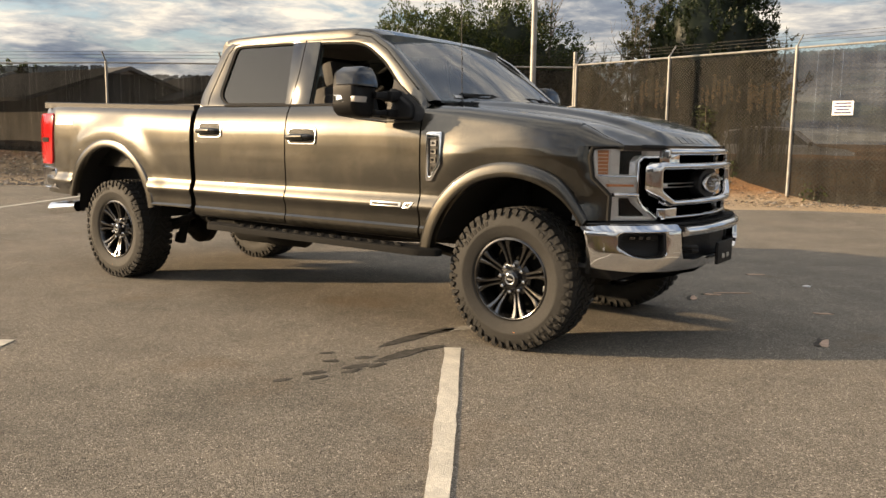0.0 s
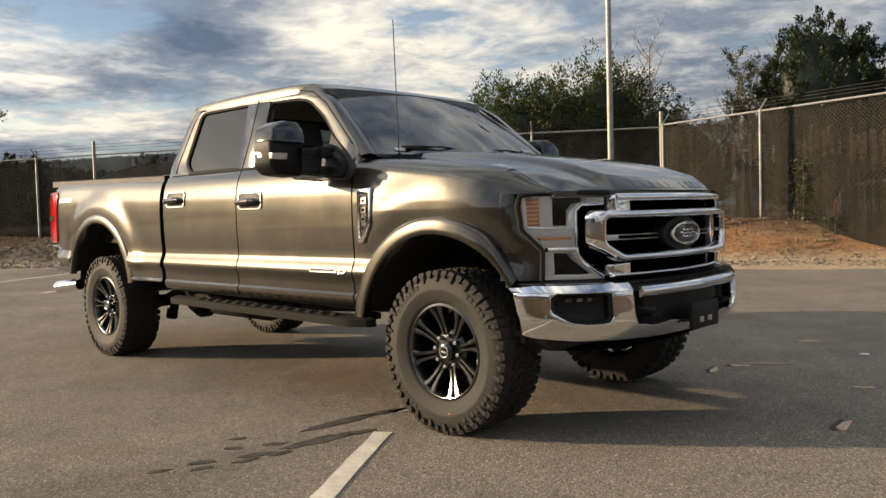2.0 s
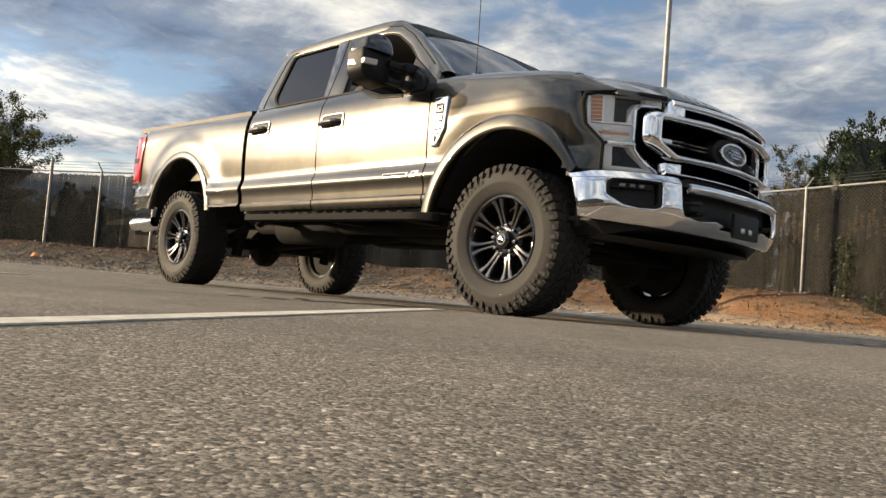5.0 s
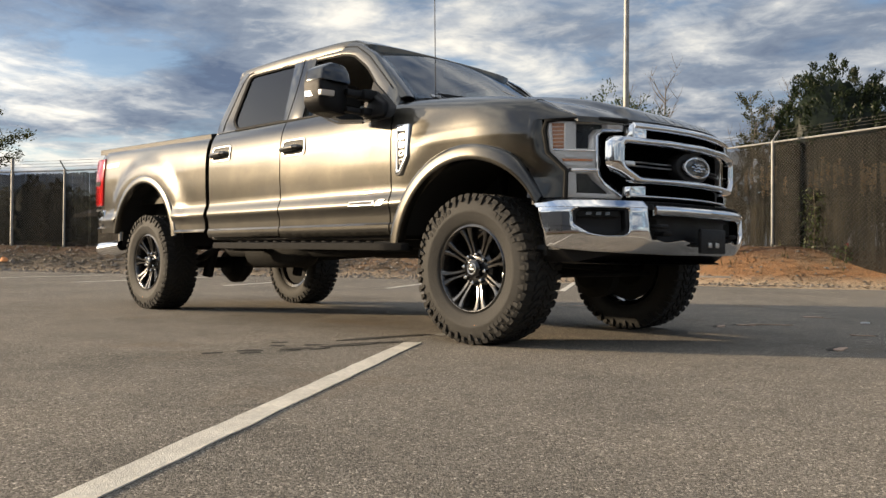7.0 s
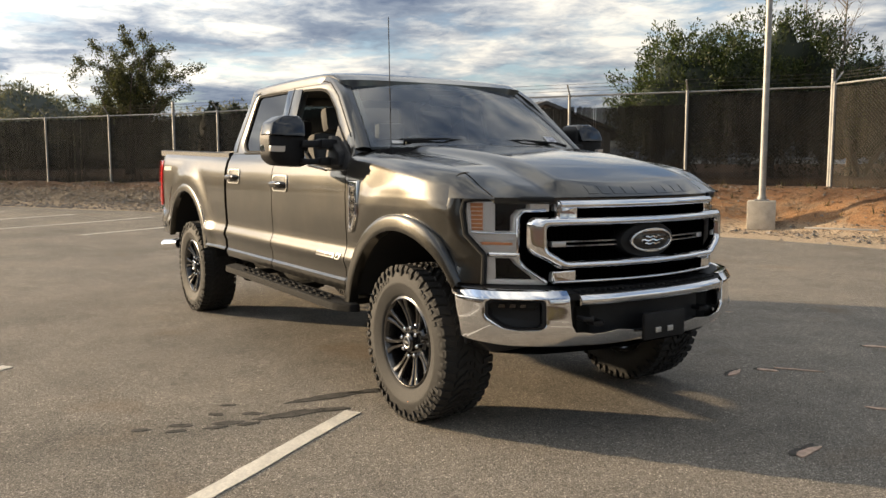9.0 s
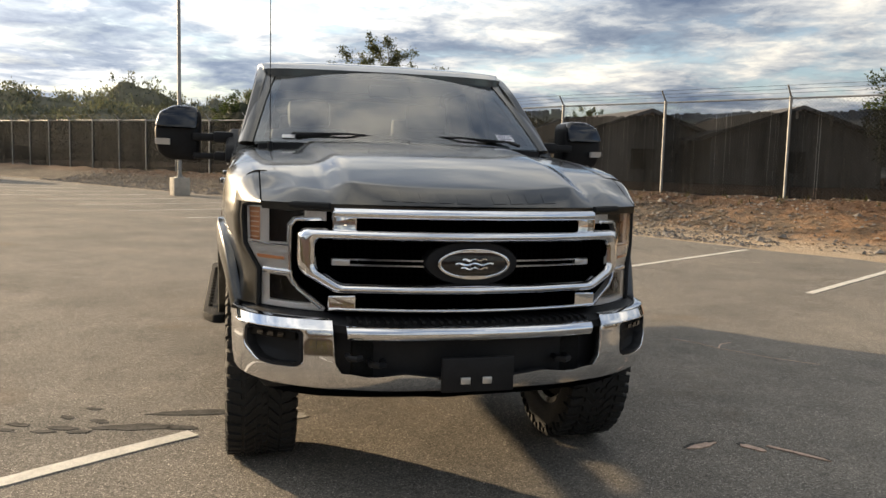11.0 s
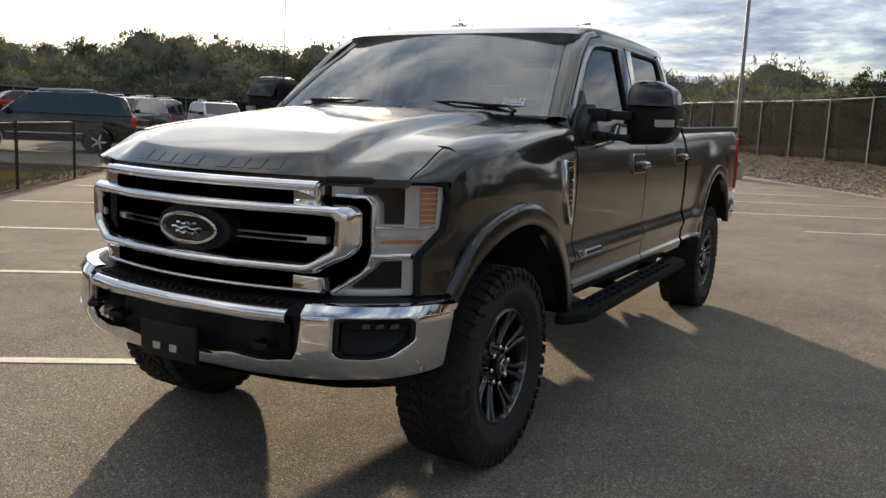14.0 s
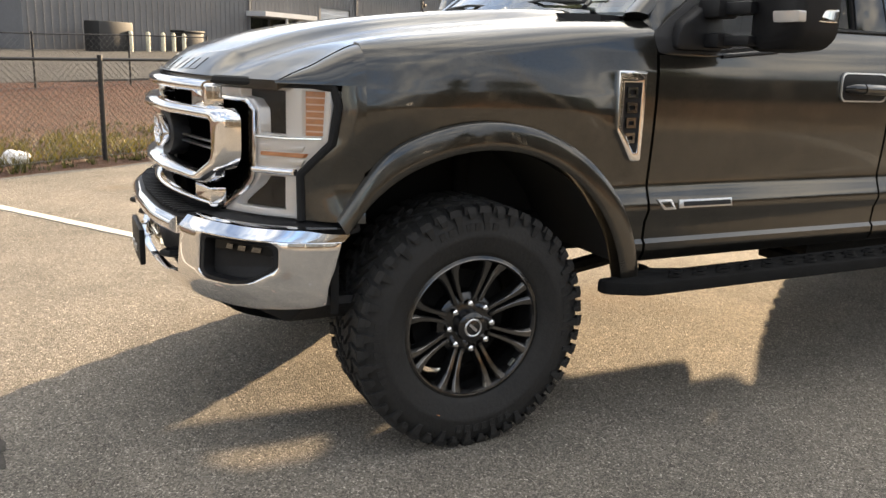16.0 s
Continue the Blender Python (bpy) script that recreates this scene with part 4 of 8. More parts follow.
def build_sides():
    for s in (1, -1):
        side_panel("bed_side", arc_xs(ARCH_R, -5.16, -2.958), lambda x: arch_lo(ARCH_R, x, 0.71 if x > -4 else 0.735), bed_top, s, bed_y)
        side_panel("rear_door", span(-2.898, -1.886, 16), lambda x: 0.665, lambda x: 1.515, s, door_y)
        side_panel("front_door", span(-1.874, -0.668, 22), lambda x: 0.655, door_front_hi, s, door_y)
        side_panel("front_fender", [x for x in arc_xs(ARCH_F, -0.656, 0.66) if x < 0.395] + [0.40], fender_lo, lambda x: hood_edge(x), s, fender_y, rows=[z for z in Z_ROWS if z < 1.20] + span(1.20, 1.525, 40))
        # rocker below the doors, and dark body behind the shut lines
        bm = plate([(-2.93, 0.645), (-0.62, 0.632), (-0.62, 0.67), (-2.93, 0.68)], [], lambda u, v, d: Vector((u, s * (0.925 - d), v)), 0.2, 0.02)
        part("rocker", bm, M["black"], truck)
        bm = plate([(-3.0, 0.70), (-0.60, 0.66), (-0.60, 1.38), (-1.2, 1.38), (-1.5, 1.49), (-3.0, 1.49)], [], lambda u, v, d: Vector((u, s * (0.895 - d), v)), 0.03)
        part("inner_side", bm, M["gap"], truck)
        # wheel-arch flares
        for c, name, a0, a1 in ((ARCH_F, "front_arch_flare", 8, 149), (ARCH_R, "rear_arch_flare", 12, 172)):
            pr = 0.018 if c is ARCH_F else 0.010
            sec = [(0.557, -0.035), (0.555, -0.006), (0.559, 0.004 + pr), (0.566, 0.008 + pr), (0.585, 0.008 + pr), (0.622, 0.003 + pr), (0.640, pr - 0.001), (0.646, pr - 0.006), (0.647, -0.014)]
            if c is ARCH_R:
                sec = [(0.557 + (r - 0.557) * 0.85 + 0.018, y) for r, y in sec]
            bm = bmesh.new()
            rings = []
            for k in range(61):
                t = radians(a0 + (a1 - a0) * k / 60)
                ring = []
                for r, y in sec:
                    x, z = c[0] - r * math.cos(t), c[1] + r * math.sin(t)
                    x -= (0.028 + 0.045 * (r - 0.557) / 0.09) * smooth(0.27, 0.56, x)
                    y0 = 0.984 - (fender_in(x) if c is ARCH_F else 0.0)
                    ring.append(bm.verts.new((x, s * (y0 + y), z)))
                rings.append(ring)
            for a, b in zip(rings, rings[1:]):
                for i in range(len(sec) - 1):
                    bm.faces.new((a[i], a[i + 1], b[i + 1], b[i]))
            bm.faces.new(rings[0])
            bm.faces.new(rings[-1])
            bmesh.ops.recalc_face_normals(bm, faces=bm.faces)
            part(name, bm, M["paint"], truck, angle=50)
            # black wheel house
            bm = bmesh.new()
            rr = 0.57 if c is ARCH_F else 0.588
            prof = []
            for k in range(25):
                t = radians(14 + 150 * k / 24)
                x, z = c[0] - rr * math.cos(t), c[1] + rr * math.sin(t)
                prof.append([bm.verts.new((x, s * (0.962 - (fender_in(x) if c is ARCH_F else 0.0)), z)), bm.verts.new((x, s * 0.42, z))])
            for a, b in zip(prof, prof[1:]):
                bm.faces.new((a[0], a[1], b[1], b[0]))
            bm.faces.new([p[1] for p in prof])
            part("wheel_house", bm, M["gap"], truck)


build_sides()


def hood_z(x, y):
    c = curve_hood(x)
    e = hood_edge(x) - 0.004
    k = abs(y) / 0.815
    dome = 1 - smooth(0.47, 0.575, abs(y) - 0.05 * smooth(0.2, -0.5, x))
    z = e + (c - e) * (0.40 * (1 - k**2.2) + 0.60 * dome)
    return z - 0.034 * smooth(0.64, 0.82, abs(y)) ** 1.4 * smooth(0.40, 0.58, x)


curve_hood = curve([(-0.68, 1.560), (-0.3, 1.543), (0.0, 1.513), (0.3, 1.470), (0.5, 1.428), (0.64, 1.385), (0.75, 1.345), (0.84, 1.300)])
hood_front = lambda y: 0.872 - 0.36 * abs(y) ** 2.3


def build_hood():
    us = sorted(span(0, 1, 44) + [1 - (0.0998 / 1.42) ** (1 / 1.4), 1 - (0.1002 / 1.42) ** (1 / 1.4)])
    ys = span(-0.818, 0.818, 60)

    def place(u, y):
        x0, x1 = -0.60 + 0.10 * (1 - (y / 0.82) ** 2) * 1.0, hood_front(y)
        u2 = 1 - (1 - u) ** 1.4
        x = x0 + (x1 - x0) * u2
        # the nose rolls down to the grille
        d = x1 - x
        z = hood_z(min(x, 0.80), y)
        zt = hood_z(x1 - 0.10, y)
        z_end = 1.258 + 0.012 * (abs(y) / 0.8)
        if d < 0.10:
            f = 1 - d / 0.10
            z = zt + (z_end - zt) * (0.80 * f + 0.20 * f**2)
        return Vector((x, y, z))

    part("hood", grid(us, ys, place, Vector((0, 0, -0.03))), M["paint"], truck, angle=24)
    # raised plain bars across the hood's nose, in place of the lettering
    for i in range(10):
        if i == 5:
            continue
        y0 = -0.36 + 0.075 * i
        bm = grid(span(0.884, 0.948, 3), span(y0, y0 + 0.055, 4), lambda u, y: place(u, y) + Vector((0.0012, 0, 0.0012)), Vector((-0.004, 0, -0.004)))
        part("nose_bar", bm, M["paint"], truck)
    # cowl grille and wipers
    bm = grid(span(-0.72, -0.47, 5), span(-0.80, 0.80, 20), lambda x, y: Vector((x + 0.07 * (1 - (y / 0.80) ** 2) - 0.05, y, 1.522 + 0.02 * (1 - (y / 0.80) ** 2))), Vector((0, 0, -0.03)))
    part("cowl", bm, M["black"], truck)
    for y0, y1 in ((-0.62, -0.02), (0.03, 0.63)):
        bm = merge(tube([(-0.60, y0, 1.585), (-0.56, (y0 + y1) / 2, 1.590), (-0.585, y1, 1.575)], 0.006, 6), box((-0.585, (y0 + y1) / 2, 1.577), (0.012, 0.56, 0.016), 0.003), tube([(-0.585, y1, 1.575), (-0.53, y1 + 0.05, 1.552)], 0.010, 6))
        part("wiper", bm, M["black"], truck)


build_hood()


# ---- cab ----
def cab_y(z):
    return 0.908 - 0.262 * (z - 1.515) if z > 1.515 else side_w(z) - 0.003


def build_cab():
    frame_out = round_poly([(-2.90, 1.515), (-1.48, 1.508), (-1.34, 1.455), (-1.22, 1.415), (-0.90, 1.388), (-0.665, 1.392), (-0.645, 1.515), (-0.70, 1.60), (-1.03, 1.895), (-1.21, 2.000), (-1.36, 2.028), (-2.0, 2.045), (-2.52, 2.040), (-2.66, 2.005), (-2.745, 1.93), (-2.895, 1.60)], 0.05)
    win_r = round_poly([(-2.685, 1.60), (-2.60, 1.527), (-1.93, 1.525), (-1.95, 1.968), (-2.585, 1.975)], [0.05, 0.05, 0.01, 0.02, 0.05])
    win_f = round_poly([(-1.70, 1.520), (-1.47, 1.520), (-1.33, 1.467), (-1.21, 1.428), (-0.92, 1.402), (-0.72, 1.406), (-0.72, 1.45), (-0.95, 1.69), (-1.06, 1.80), (-1.25, 1.922), (-1.38, 1.945), (-1.69, 1.955)], [0.01, 0.03, 0.03, 0.03, 0.02, 0.02, 0.03, 0.05, 0.05, 0.07, 0.05, 0.02])
    for s in (1, -1):
        put = lambda u, v, d: Vector((u, s * (cab_y(v) - d), v))
        part("cab_frame", plate(frame_out, [win_r, win_f], put, 0.05, 0.006, 0.09), M["paint"], truck)
        put_trim = lambda u, v, d: Vector((u, s * (cab_y(v) + 0.003 - d), v))
        part("pillar_cover", plate([(-1.935, 1.52), (-1.695, 1.52), (-1.685, 1.965), (-1.955, 1.972)], [], put_trim, 0.01, 0.0015), M["gloss"], truck, "gloss black door pillar cover")
        for w, nm, gm in ((win_r, "rear_side_window", M["tint"]), (win_f, "front_side_window", M["tint_front"])):
            if w is win_f and s == -1:
                continue
            pane = part(nm, plate(w, [], lambda u, v, d: Vector((u, s * (cab_y(v) - 0.018 - d), v)), 0.004), gm, truck)
            pane.visible_shadow = False
        # black seals round the windows
        for w in (win_r, win_f):
            c = Vector((sum(p[0] for p in w) / len(w), sum(p[1] for p in w) / len(w)))
            inner = [tuple(Vector(p) + (c - Vector(p)).normalized() * 0.016) for p in w]
            part("window_seal", plate(w, [inner], lambda u, v, d: Vector((u, s * (cab_y(v) - 0.006 - d), v)), 0.012), M["gap"], truck)
        # shut line round the door tops
        part("door_seam", tube([(x, s * (cab_y(z) - 0.001), z) for x, z in ((-2.80, 1.53), (-2.79, 1.60), (-2.665, 1.915), (-2.60, 1.985), (-2.50, 2.008), (-2.0, 2.014), (-1.38, 1.998), (-1.22, 1.970), (-1.06, 1.875), (-0.74, 1.60))], 0.005, 6), M["gap"], truck)
        part("door_seam", tube([(x, s * (cab_y(z) + 0.002), z) for x, z in ((-1.88, 1.517), (-1.845, 1.75), (-1.830, 2.005))], 0.004, 6), M["gap"], truck)
        # black sail at the mirror
        part("mirror_sail", plate(round_poly([(-0.66, 1.395), (-0.645, 1.46), (-0.955, 1.685), (-0.945, 1.40)], 0.02), [], lambda u, v, d: Vector((u, s * (cab_y(v) + 0.006 - d), v)), 0.02, 0.003), M["black"], truck)
        part("belt_trim", tube([(-2.60, s * (cab_y(1.52) + 0.002), 1.520), (-1.48, s * (cab_y(1.516) + 0.002), 1.513), (-1.34, s * 0.945, 1.460), (-1.22, s * 0.957, 1.420), (-0.95, s * 0.962, 1.394)], 0.007, 6), M["black"], truck)
    # roof, with rounded rails
    roof_w = curve([(-2.80, 0.745), (-2.6, 0.760), (-2.0, 0.768), (-1.4, 0.765), (-1.16, 0.735)])
    roof_c = curve([(-2.77, 1.990), (-2.71, 2.040), (-2.58, 2.074), (-2.0, 2.092), (-1.5, 2.080), (-1.25, 2.045), (-1.10, 1.995)])

    def roof(u, v):
        x = -2.765 + 1.665 * u
        w = roof_w(x) + 0.022
        y = w * math.sin(v * math.pi / 2 * 1.0)
        edge = min(2.028, roof_c(x) - 0.012)
        z = edge + (roof_c(x) - edge) * (1 - abs(v) ** 2.6) if abs(v) < 1 else edge
        x2 = x - 0.07 * v * v * smooth(-1.5, -1.1, x)
        return Vector((x2, y, z))

    part("roof", grid(span(0, 1, 40), span(-1, 1, 30), roof, Vector((0, 0, -0.05))), M["paint"], truck, angle=50)
    # windscreen: curved glass between cowl and header
    def wind(u, v):
        y = 0.850 * (1 - 0.190 * v) * u
        x = -0.50 - 0.115 * u * u + v * (-0.61 + 0.02 * u * u)
        z = 1.535 + v * (0.462 - 0.012 * u * u) + 0.016 * math.sin(math.pi * v)
        return Vector((x, y, z))

    pane = part("windscreen", grid(span(-0.965, 0.965, 24), span(0.0, 0.985, 14), wind), M["wind"], truck)
    pane.visible_shadow = False
    # black frit band round the glass, body-coloured pillars outside it
    for u0, u1 in ((-0.985, -0.915), (0.915, 0.985)):
        part("windscreen_border", grid(span(u0, u1, 3), span(0, 1, 10), lambda u, v: wind(u, v) + Vector((-0.006, 0, -0.004)), Vector((-0.01, 0, -0.01))), M["gloss"], truck)
    part("windscreen_border", grid(span(-0.96, 0.96, 16), span(0.95, 1.0, 2), lambda u, v: wind(u, v) + Vector((-0.006, 0, -0.004)), Vector((-0.01, 0, -0.01))), M["gloss"], truck)
    part("windscreen_border", grid(span(-0.96, 0.96, 16), span(-0.02, 0.05, 2), lambda u, v: wind(u, v) + Vector((-0.006, 0, -0.004)), Vector((-0.01, 0, -0.01))), M["gloss"], truck)
    for s in (1, -1):
        def pil(u, v):
            a = wind(s * 0.975, v) + Vector((0, 0, 0.006))
            zz = a.z
            b = Vector((a.x - 0.045, s * (cab_y(max(zz, 1.516)) + 0.002), zz - 0.005))
            return a.lerp(b, u) + Vector((0.012, s * 0.012, 0.006)) * math.sin(math.pi * u)
        part("front_pillar", grid(span(0, 1, 6), span(-0.02, 1.02, 14), pil, Vector((-0.03, -s * 0.02, -0.02))), M["paint"], truck, angle=50)
    # back wall of the cab with its window
    bk = lambda u, v, d: Vector((-2.905 + 0.17 * smooth(1.5, 2.05, v) + d, u, v))
    part("cab_back", plate([(-0.90, 0.75), (0.90, 0.75), (0.90, 1.515), (0.77, 2.01), (0.70, 2.045), (-0.70, 2.045), (-0.77, 2.01), (-0.90, 1.515)], [round_poly([(-0.66, 1.56), (0.66, 1.56), (0.61, 1.93), (-0.61, 1.93)], 0.06)], bk, 0.05, 0.0, 0.1), M["paint"], truck)
    pane = part("rear_window", plate(round_poly([(-0.66, 1.56), (0.66, 1.56), (0.61, 1.93), (-0.61, 1.93)], 0.06), [], lambda u, v, d: bk(u, v, 0.02 + d), 0.004, 0, 0.1), M["tint_front"], truck)
    pane.visible_shadow = False
    # sunroof-free headliner, floor, firewall
    part("headliner", box((-2.0, 0, 2.005), (1.5, 1.42, 0.02), 0.005), M["headliner"], truck)
    part("cab_floor", box((-1.72, 0, 0.74), (2.34, 1.74, 0.05)), M["dash"], truck)
    part("firewall", box((-0.60, 0, 1.08), (0.05, 1.70, 0.80)), M["dash"], truck)
    # dashboard, wheel, seats
    def dash(u, v):
        t = v * math.pi * 0.5
        return Vector((-0.64 - 0.36 * math.sin(t) ** 1.0, 0.84 * u, 1.10 + 0.43 * math.cos(t) ** 0.5 - 0.03 * abs(u)))
    part("dashboard", grid(span(-1, 1, 16), span(0, 1, 10), dash, Vector((0, 0, -0.02))), M["dash"], truck)
    ring = [(-1.10 + 0.06 * math.sin(t), 0.40 + 0.185 * math.cos(t), 1.38 + 0.175 * math.sin(t)) for t in [2 * math.pi * i / 24 for i in range(24)]]
    part("steering_wheel", merge(tube(ring, 0.016, 8, closed=True), box((-1.08, 0.40, 1.37), (0.04, 0.14, 0.12), 0.02), box((-1.09, 0.40, 1.38), (0.02, 0.34, 0.03), 0.008)), M["black"], truck)
    part("mirror_inside", box((-1.03, 0.0, 1.87), (0.03, 0.26, 0.075), 0.012), M["black"], truck)
    for y in (-0.42, 0.42):
        lean = pose(-1.72, y, 1.22, 0, -14, 0)
        part("seat_back", merge(box((0, 0, 0.12), (0.16, 0.54, 0.66), 0.06, lean), box((0.06, -0.22, 0.1), (0.12, 0.10, 0.55), 0.04, lean), box((0.06, 0.22, 0.1), (0.12, 0.10, 0.55), 0.04, lean)), M["seat"], truck)
        part("headrest", merge(box((0.01, 0, 0.555), (0.11, 0.29, 0.19), 0.045, lean), tube([lean @ Vector((0, -0.07, 0.42)), lean @ Vector((0, -0.07, 0.5))], 0.008, 6), tube([lean @ Vector((0, 0.07, 0.42)), lean @ Vector((0, 0.07, 0.5))], 0.008, 6)), M["seat"], truck)
        part("seat_cushion", box((-1.50, y, 0.98), (0.52, 0.54, 0.18), 0.06), M["seat"], truck)
    part("centre_console", box((-1.45, 0, 1.00), (0.62, 0.28, 0.30), 0.05), M["seat"], truck)
    part("rear_bench", merge(box((-2.62, 0, 1.35), (0.16, 1.50, 0.62), 0.06), box((-2.35, 0, 0.99), (0.46, 1.50, 0.16), 0.05)), M["seat"], truck)
    for y in (-0.45, 0.45):
        part("headrest", box((-2.64, y, 1.72), (0.10, 0.27, 0.15), 0.04), M["seat"], truck)
    # stock-number sticker on the glass
    def on_glass(u, v, off):
        return wind(u, v) + Vector((0.010, 0, 0.010)) * off
    st = part("windscreen_sticker", grid(span(0.690, 0.815, 4), span(0.085, 0.160, 3), lambda u, v: on_glass(u, v, 0.4), Vector((-0.002, 0, -0.002))), M["paper"], truck, "white windscreen sticker with a stock number")
    fc = bpy.data.curves.new("stock_number", "FONT")
    fc.body, fc.size, fc.align_x, fc.align_y = "20754", 0.040, "CENTER", "CENTER"
    tmp = new("stock_number", fc)
    dg = bpy.context.evaluated_depsgraph_get()
    me = bpy.data.meshes.new_from_object(tmp.evaluated_get(dg))
    bpy.data.objects.remove(tmp)
    p, px, pv = on_glass(0.7525, 0.133, 0.75), on_glass(0.79, 0.133, 0.75), on_glass(0.7525, 0.16, 0.75)
    ex = (px - p).normalized()
    ez = ex.cross((pv - p).normalized()).normalized()
    ey = ez.cross(ex)
    me.transform(Matrix((ex, ey, ez)).transposed().to_4x4())
    me.transform(Matrix.Translation(p))
    me.materials.append(M["ink"])
    t = new("stock_number", me)
    t.parent = st
    bars = grid(span(0.705, 0.80, 4), span(0.098, 0.106, 1), lambda u, v: on_glass(u, v, 0.7))
    part("small_print", bars, M["ink"], st)
    part("inspection_sticker", grid(span(-0.80, -0.72, 4), span(0.04, 0.075, 2), lambda u, v: on_glass(u, v, 0.4), Vector((-0.002, 0, -0.002))), M["lamp_frame"], truck)
    # aerial on the right-hand cowl
    part("aerial", merge(tube([(-0.50, -0.74, 1.49), (-0.50, -0.74, 1.53)], 0.014, 8), tube([(-0.50, -0.74, 1.52), (-0.52, -0.74, 2.30)], 0.0028, 6)), M["black"], truck)
    # bed: floor, inner walls, rails, tailgate
    part("bed_floor", box((-4.03, 0, 1.02), (2.2, 1.22, 0.05)), M["chassis"], truck)
    part("bed_front", box((-2.96, 0, 1.25), (0.04, 1.76, 0.50)), M["paint"], truck)
    for s in (1, -1):
        bm = grid(span(-5.15, -2.95, 8), [0.80, 0.86, 0.905, 0.925], lambda x, y: Vector((x, s * y, bed_top(x) + 0.004 + (0.008 if 0.82 < y < 0.92 else 0))), Vector((0, 0, -0.05)))
        part("bed_rail", bm, M["black"], truck)
        part("bed_inner", box((-4.05, s * 0.80, 1.25), (2.2, 0.03, 0.50)), M["paint"], truck)
    part("tailgate", plate(round_poly([(-0.76, 0.98), (0.76, 0.98), (0.76, 1.55), (-0.76, 1.55)], 0.03), [], lambda u, v, d: Vector((-5.17 + d - 0.03 * smooth(1.3, 1.55, v), u, v)), 0.07, 0.01, 0.1), M["paint"], truck)


build_cab()


# ---- wheels ----
def build_wheel():
    """A wheel about the y axis, outer face towards -y."""
    root = obj("wheel", lathe([(0.0, -0.01), (0.18, -0.01), (0.18, 0.02), (0.10, 0.10), (0.0, 0.10)], 40), M["chassis"])
    R, W = 0.434, 0.158
    prof = [(0.262, 0.118), (0.275, 0.135), (0.325, 0.152), (0.368, 0.150), (0.404, 0.140), (0.420, 0.126), (0.423, 0.06), (0.424, 0), (0.423, -0.06), (0.420, -0.126), (0.404, -0.142), (0.368, -0.153), (0.340, -0.156), (0.332, -0.158), (0.322, -0.155), (0.275, -0.140), (0.252, -0.128), (0.248, -0.10), (0.25, 0.10)]
    tyre = part("tyre", lathe(prof, 72, closed=True), M["rubber_side"], root, "all-terrain tyre with chunky tread", angle=60)
    verts, faces = [], []

    def lug(t0, t1, y0, y1, r0, r1, skew=0.0, taper=0.82):
        """One tread block between two angles and two widths."""
        k = len(verts)
        for r, f in ((r0, 1.0), (r1, taper)):
            tm, ym = (t0 + t1) / 2, (y0 + y1) / 2
            for t, y in ((t0, y0), (t1, y0), (t1, y1), (t0, y1)):
                tt, yy = tm + (t - tm) * f, ym + (y - ym) * f
                a = tt + skew * (yy - ym)
                verts.append((r * math.cos(a), yy, r * math.sin(a)))
        faces.extend([(k + 4, k + 5, k + 6, k + 7), (k, k + 1, k + 5, k + 4), (k + 1, k + 2, k + 6, k + 5), (k + 2, k + 3, k + 7, k + 6), (k + 3, k, k + 4, k + 7)])

    n = 48
    st = 2 * math.pi / n
    for i in range(n):
        t = i * st
        deep = 0.018 if i % 2 else 0.0
        for sg in (1, -1):
            lug(t, t + st * 0.66, sg * 0.082, sg * (0.150 + deep * 0.3), 0.408, R - 0.003, 0.6 * sg)
            lug(t + st * 0.30, t + st * 0.86, sg * 0.026, sg * 0.076, 0.410, R, -2.4 * sg)
            lug(t + st * 0.1, t + st * 0.5, sg * 0.004, sg * 0.024, 0.410, R, 1.5)
            # shoulder lugs running down the sidewall, long and short in turn
            k = len(verts)
            a0, a1 = t + st * 0.04, t + st * 0.60
            ri = 0.372 if i % 2 else 0.392
            for r, y, f in ((R - 0.006, 0.148, 1.0), (0.410, 0.157, 0.9), (ri, 0.158, 0.5)):
                am = (a0 + a1) / 2
                for a in (am + (a0 - am) * f, am + (a1 - am) * f):
                    verts.append((r * math.cos(a), sg * y, r * math.sin(a)))
                    verts.append((r * math.cos(a), sg * (y - 0.022), r * math.sin(a)))
            for q in (0, 4):
                faces.extend([(k + q, k + q + 2, k + q + 6, k + q + 4), (k + q, k + q + 4, k + q + 5, k + q + 1), (k + q + 2, k + q + 3, k + q + 7, k + q + 6)])
            faces.append((k, k + 1, k + 3, k + 2))
            faces.append((k + 8, k + 10, k + 11, k + 9))
    ob = raw("tread", verts, faces, M["rubber"], root)
    tagged(ob, "", kind="stuff")
    # plain raised bars on the sidewall in place of the lettering
    bm = None
    for c0, cnt in ((52, 7), (142, 7), (232, 7), (322, 7)):
        for i in range(cnt):
            t = radians(c0 + i * 5.2 - cnt * 2.6)
            b = box((0.362, -0.1545, 0), (0.026, 0.004, 0.020), 0.0, Matrix.Rotation(-t, 4, "Y"))
            bm = b if bm is None else merge(bm, b)
    tagged(part("sidewall_lettering", bm, M["rubber"], root, "raised bars on the sidewall"), kind="stuff")
    part("paint_dot", lathe([(0.0, -0.1565), (0.012, -0.1560), (0.012, -0.15)], 12), M["amber"], root).matrix_basis = Matrix.Translation((0.10, 0.001, -0.315))
    rim = part("rim", lathe([(0.262, 0.12), (0.235, 0.11), (0.225, 0.02), (0.222, -0.06), (0.232, -0.105), (0.238, -0.128), (0.246, -0.134), (0.256, -0.130), (0.258, -0.12)], 64), M["rim"], root, "gloss black rim with milled spoke edges", angle=50)
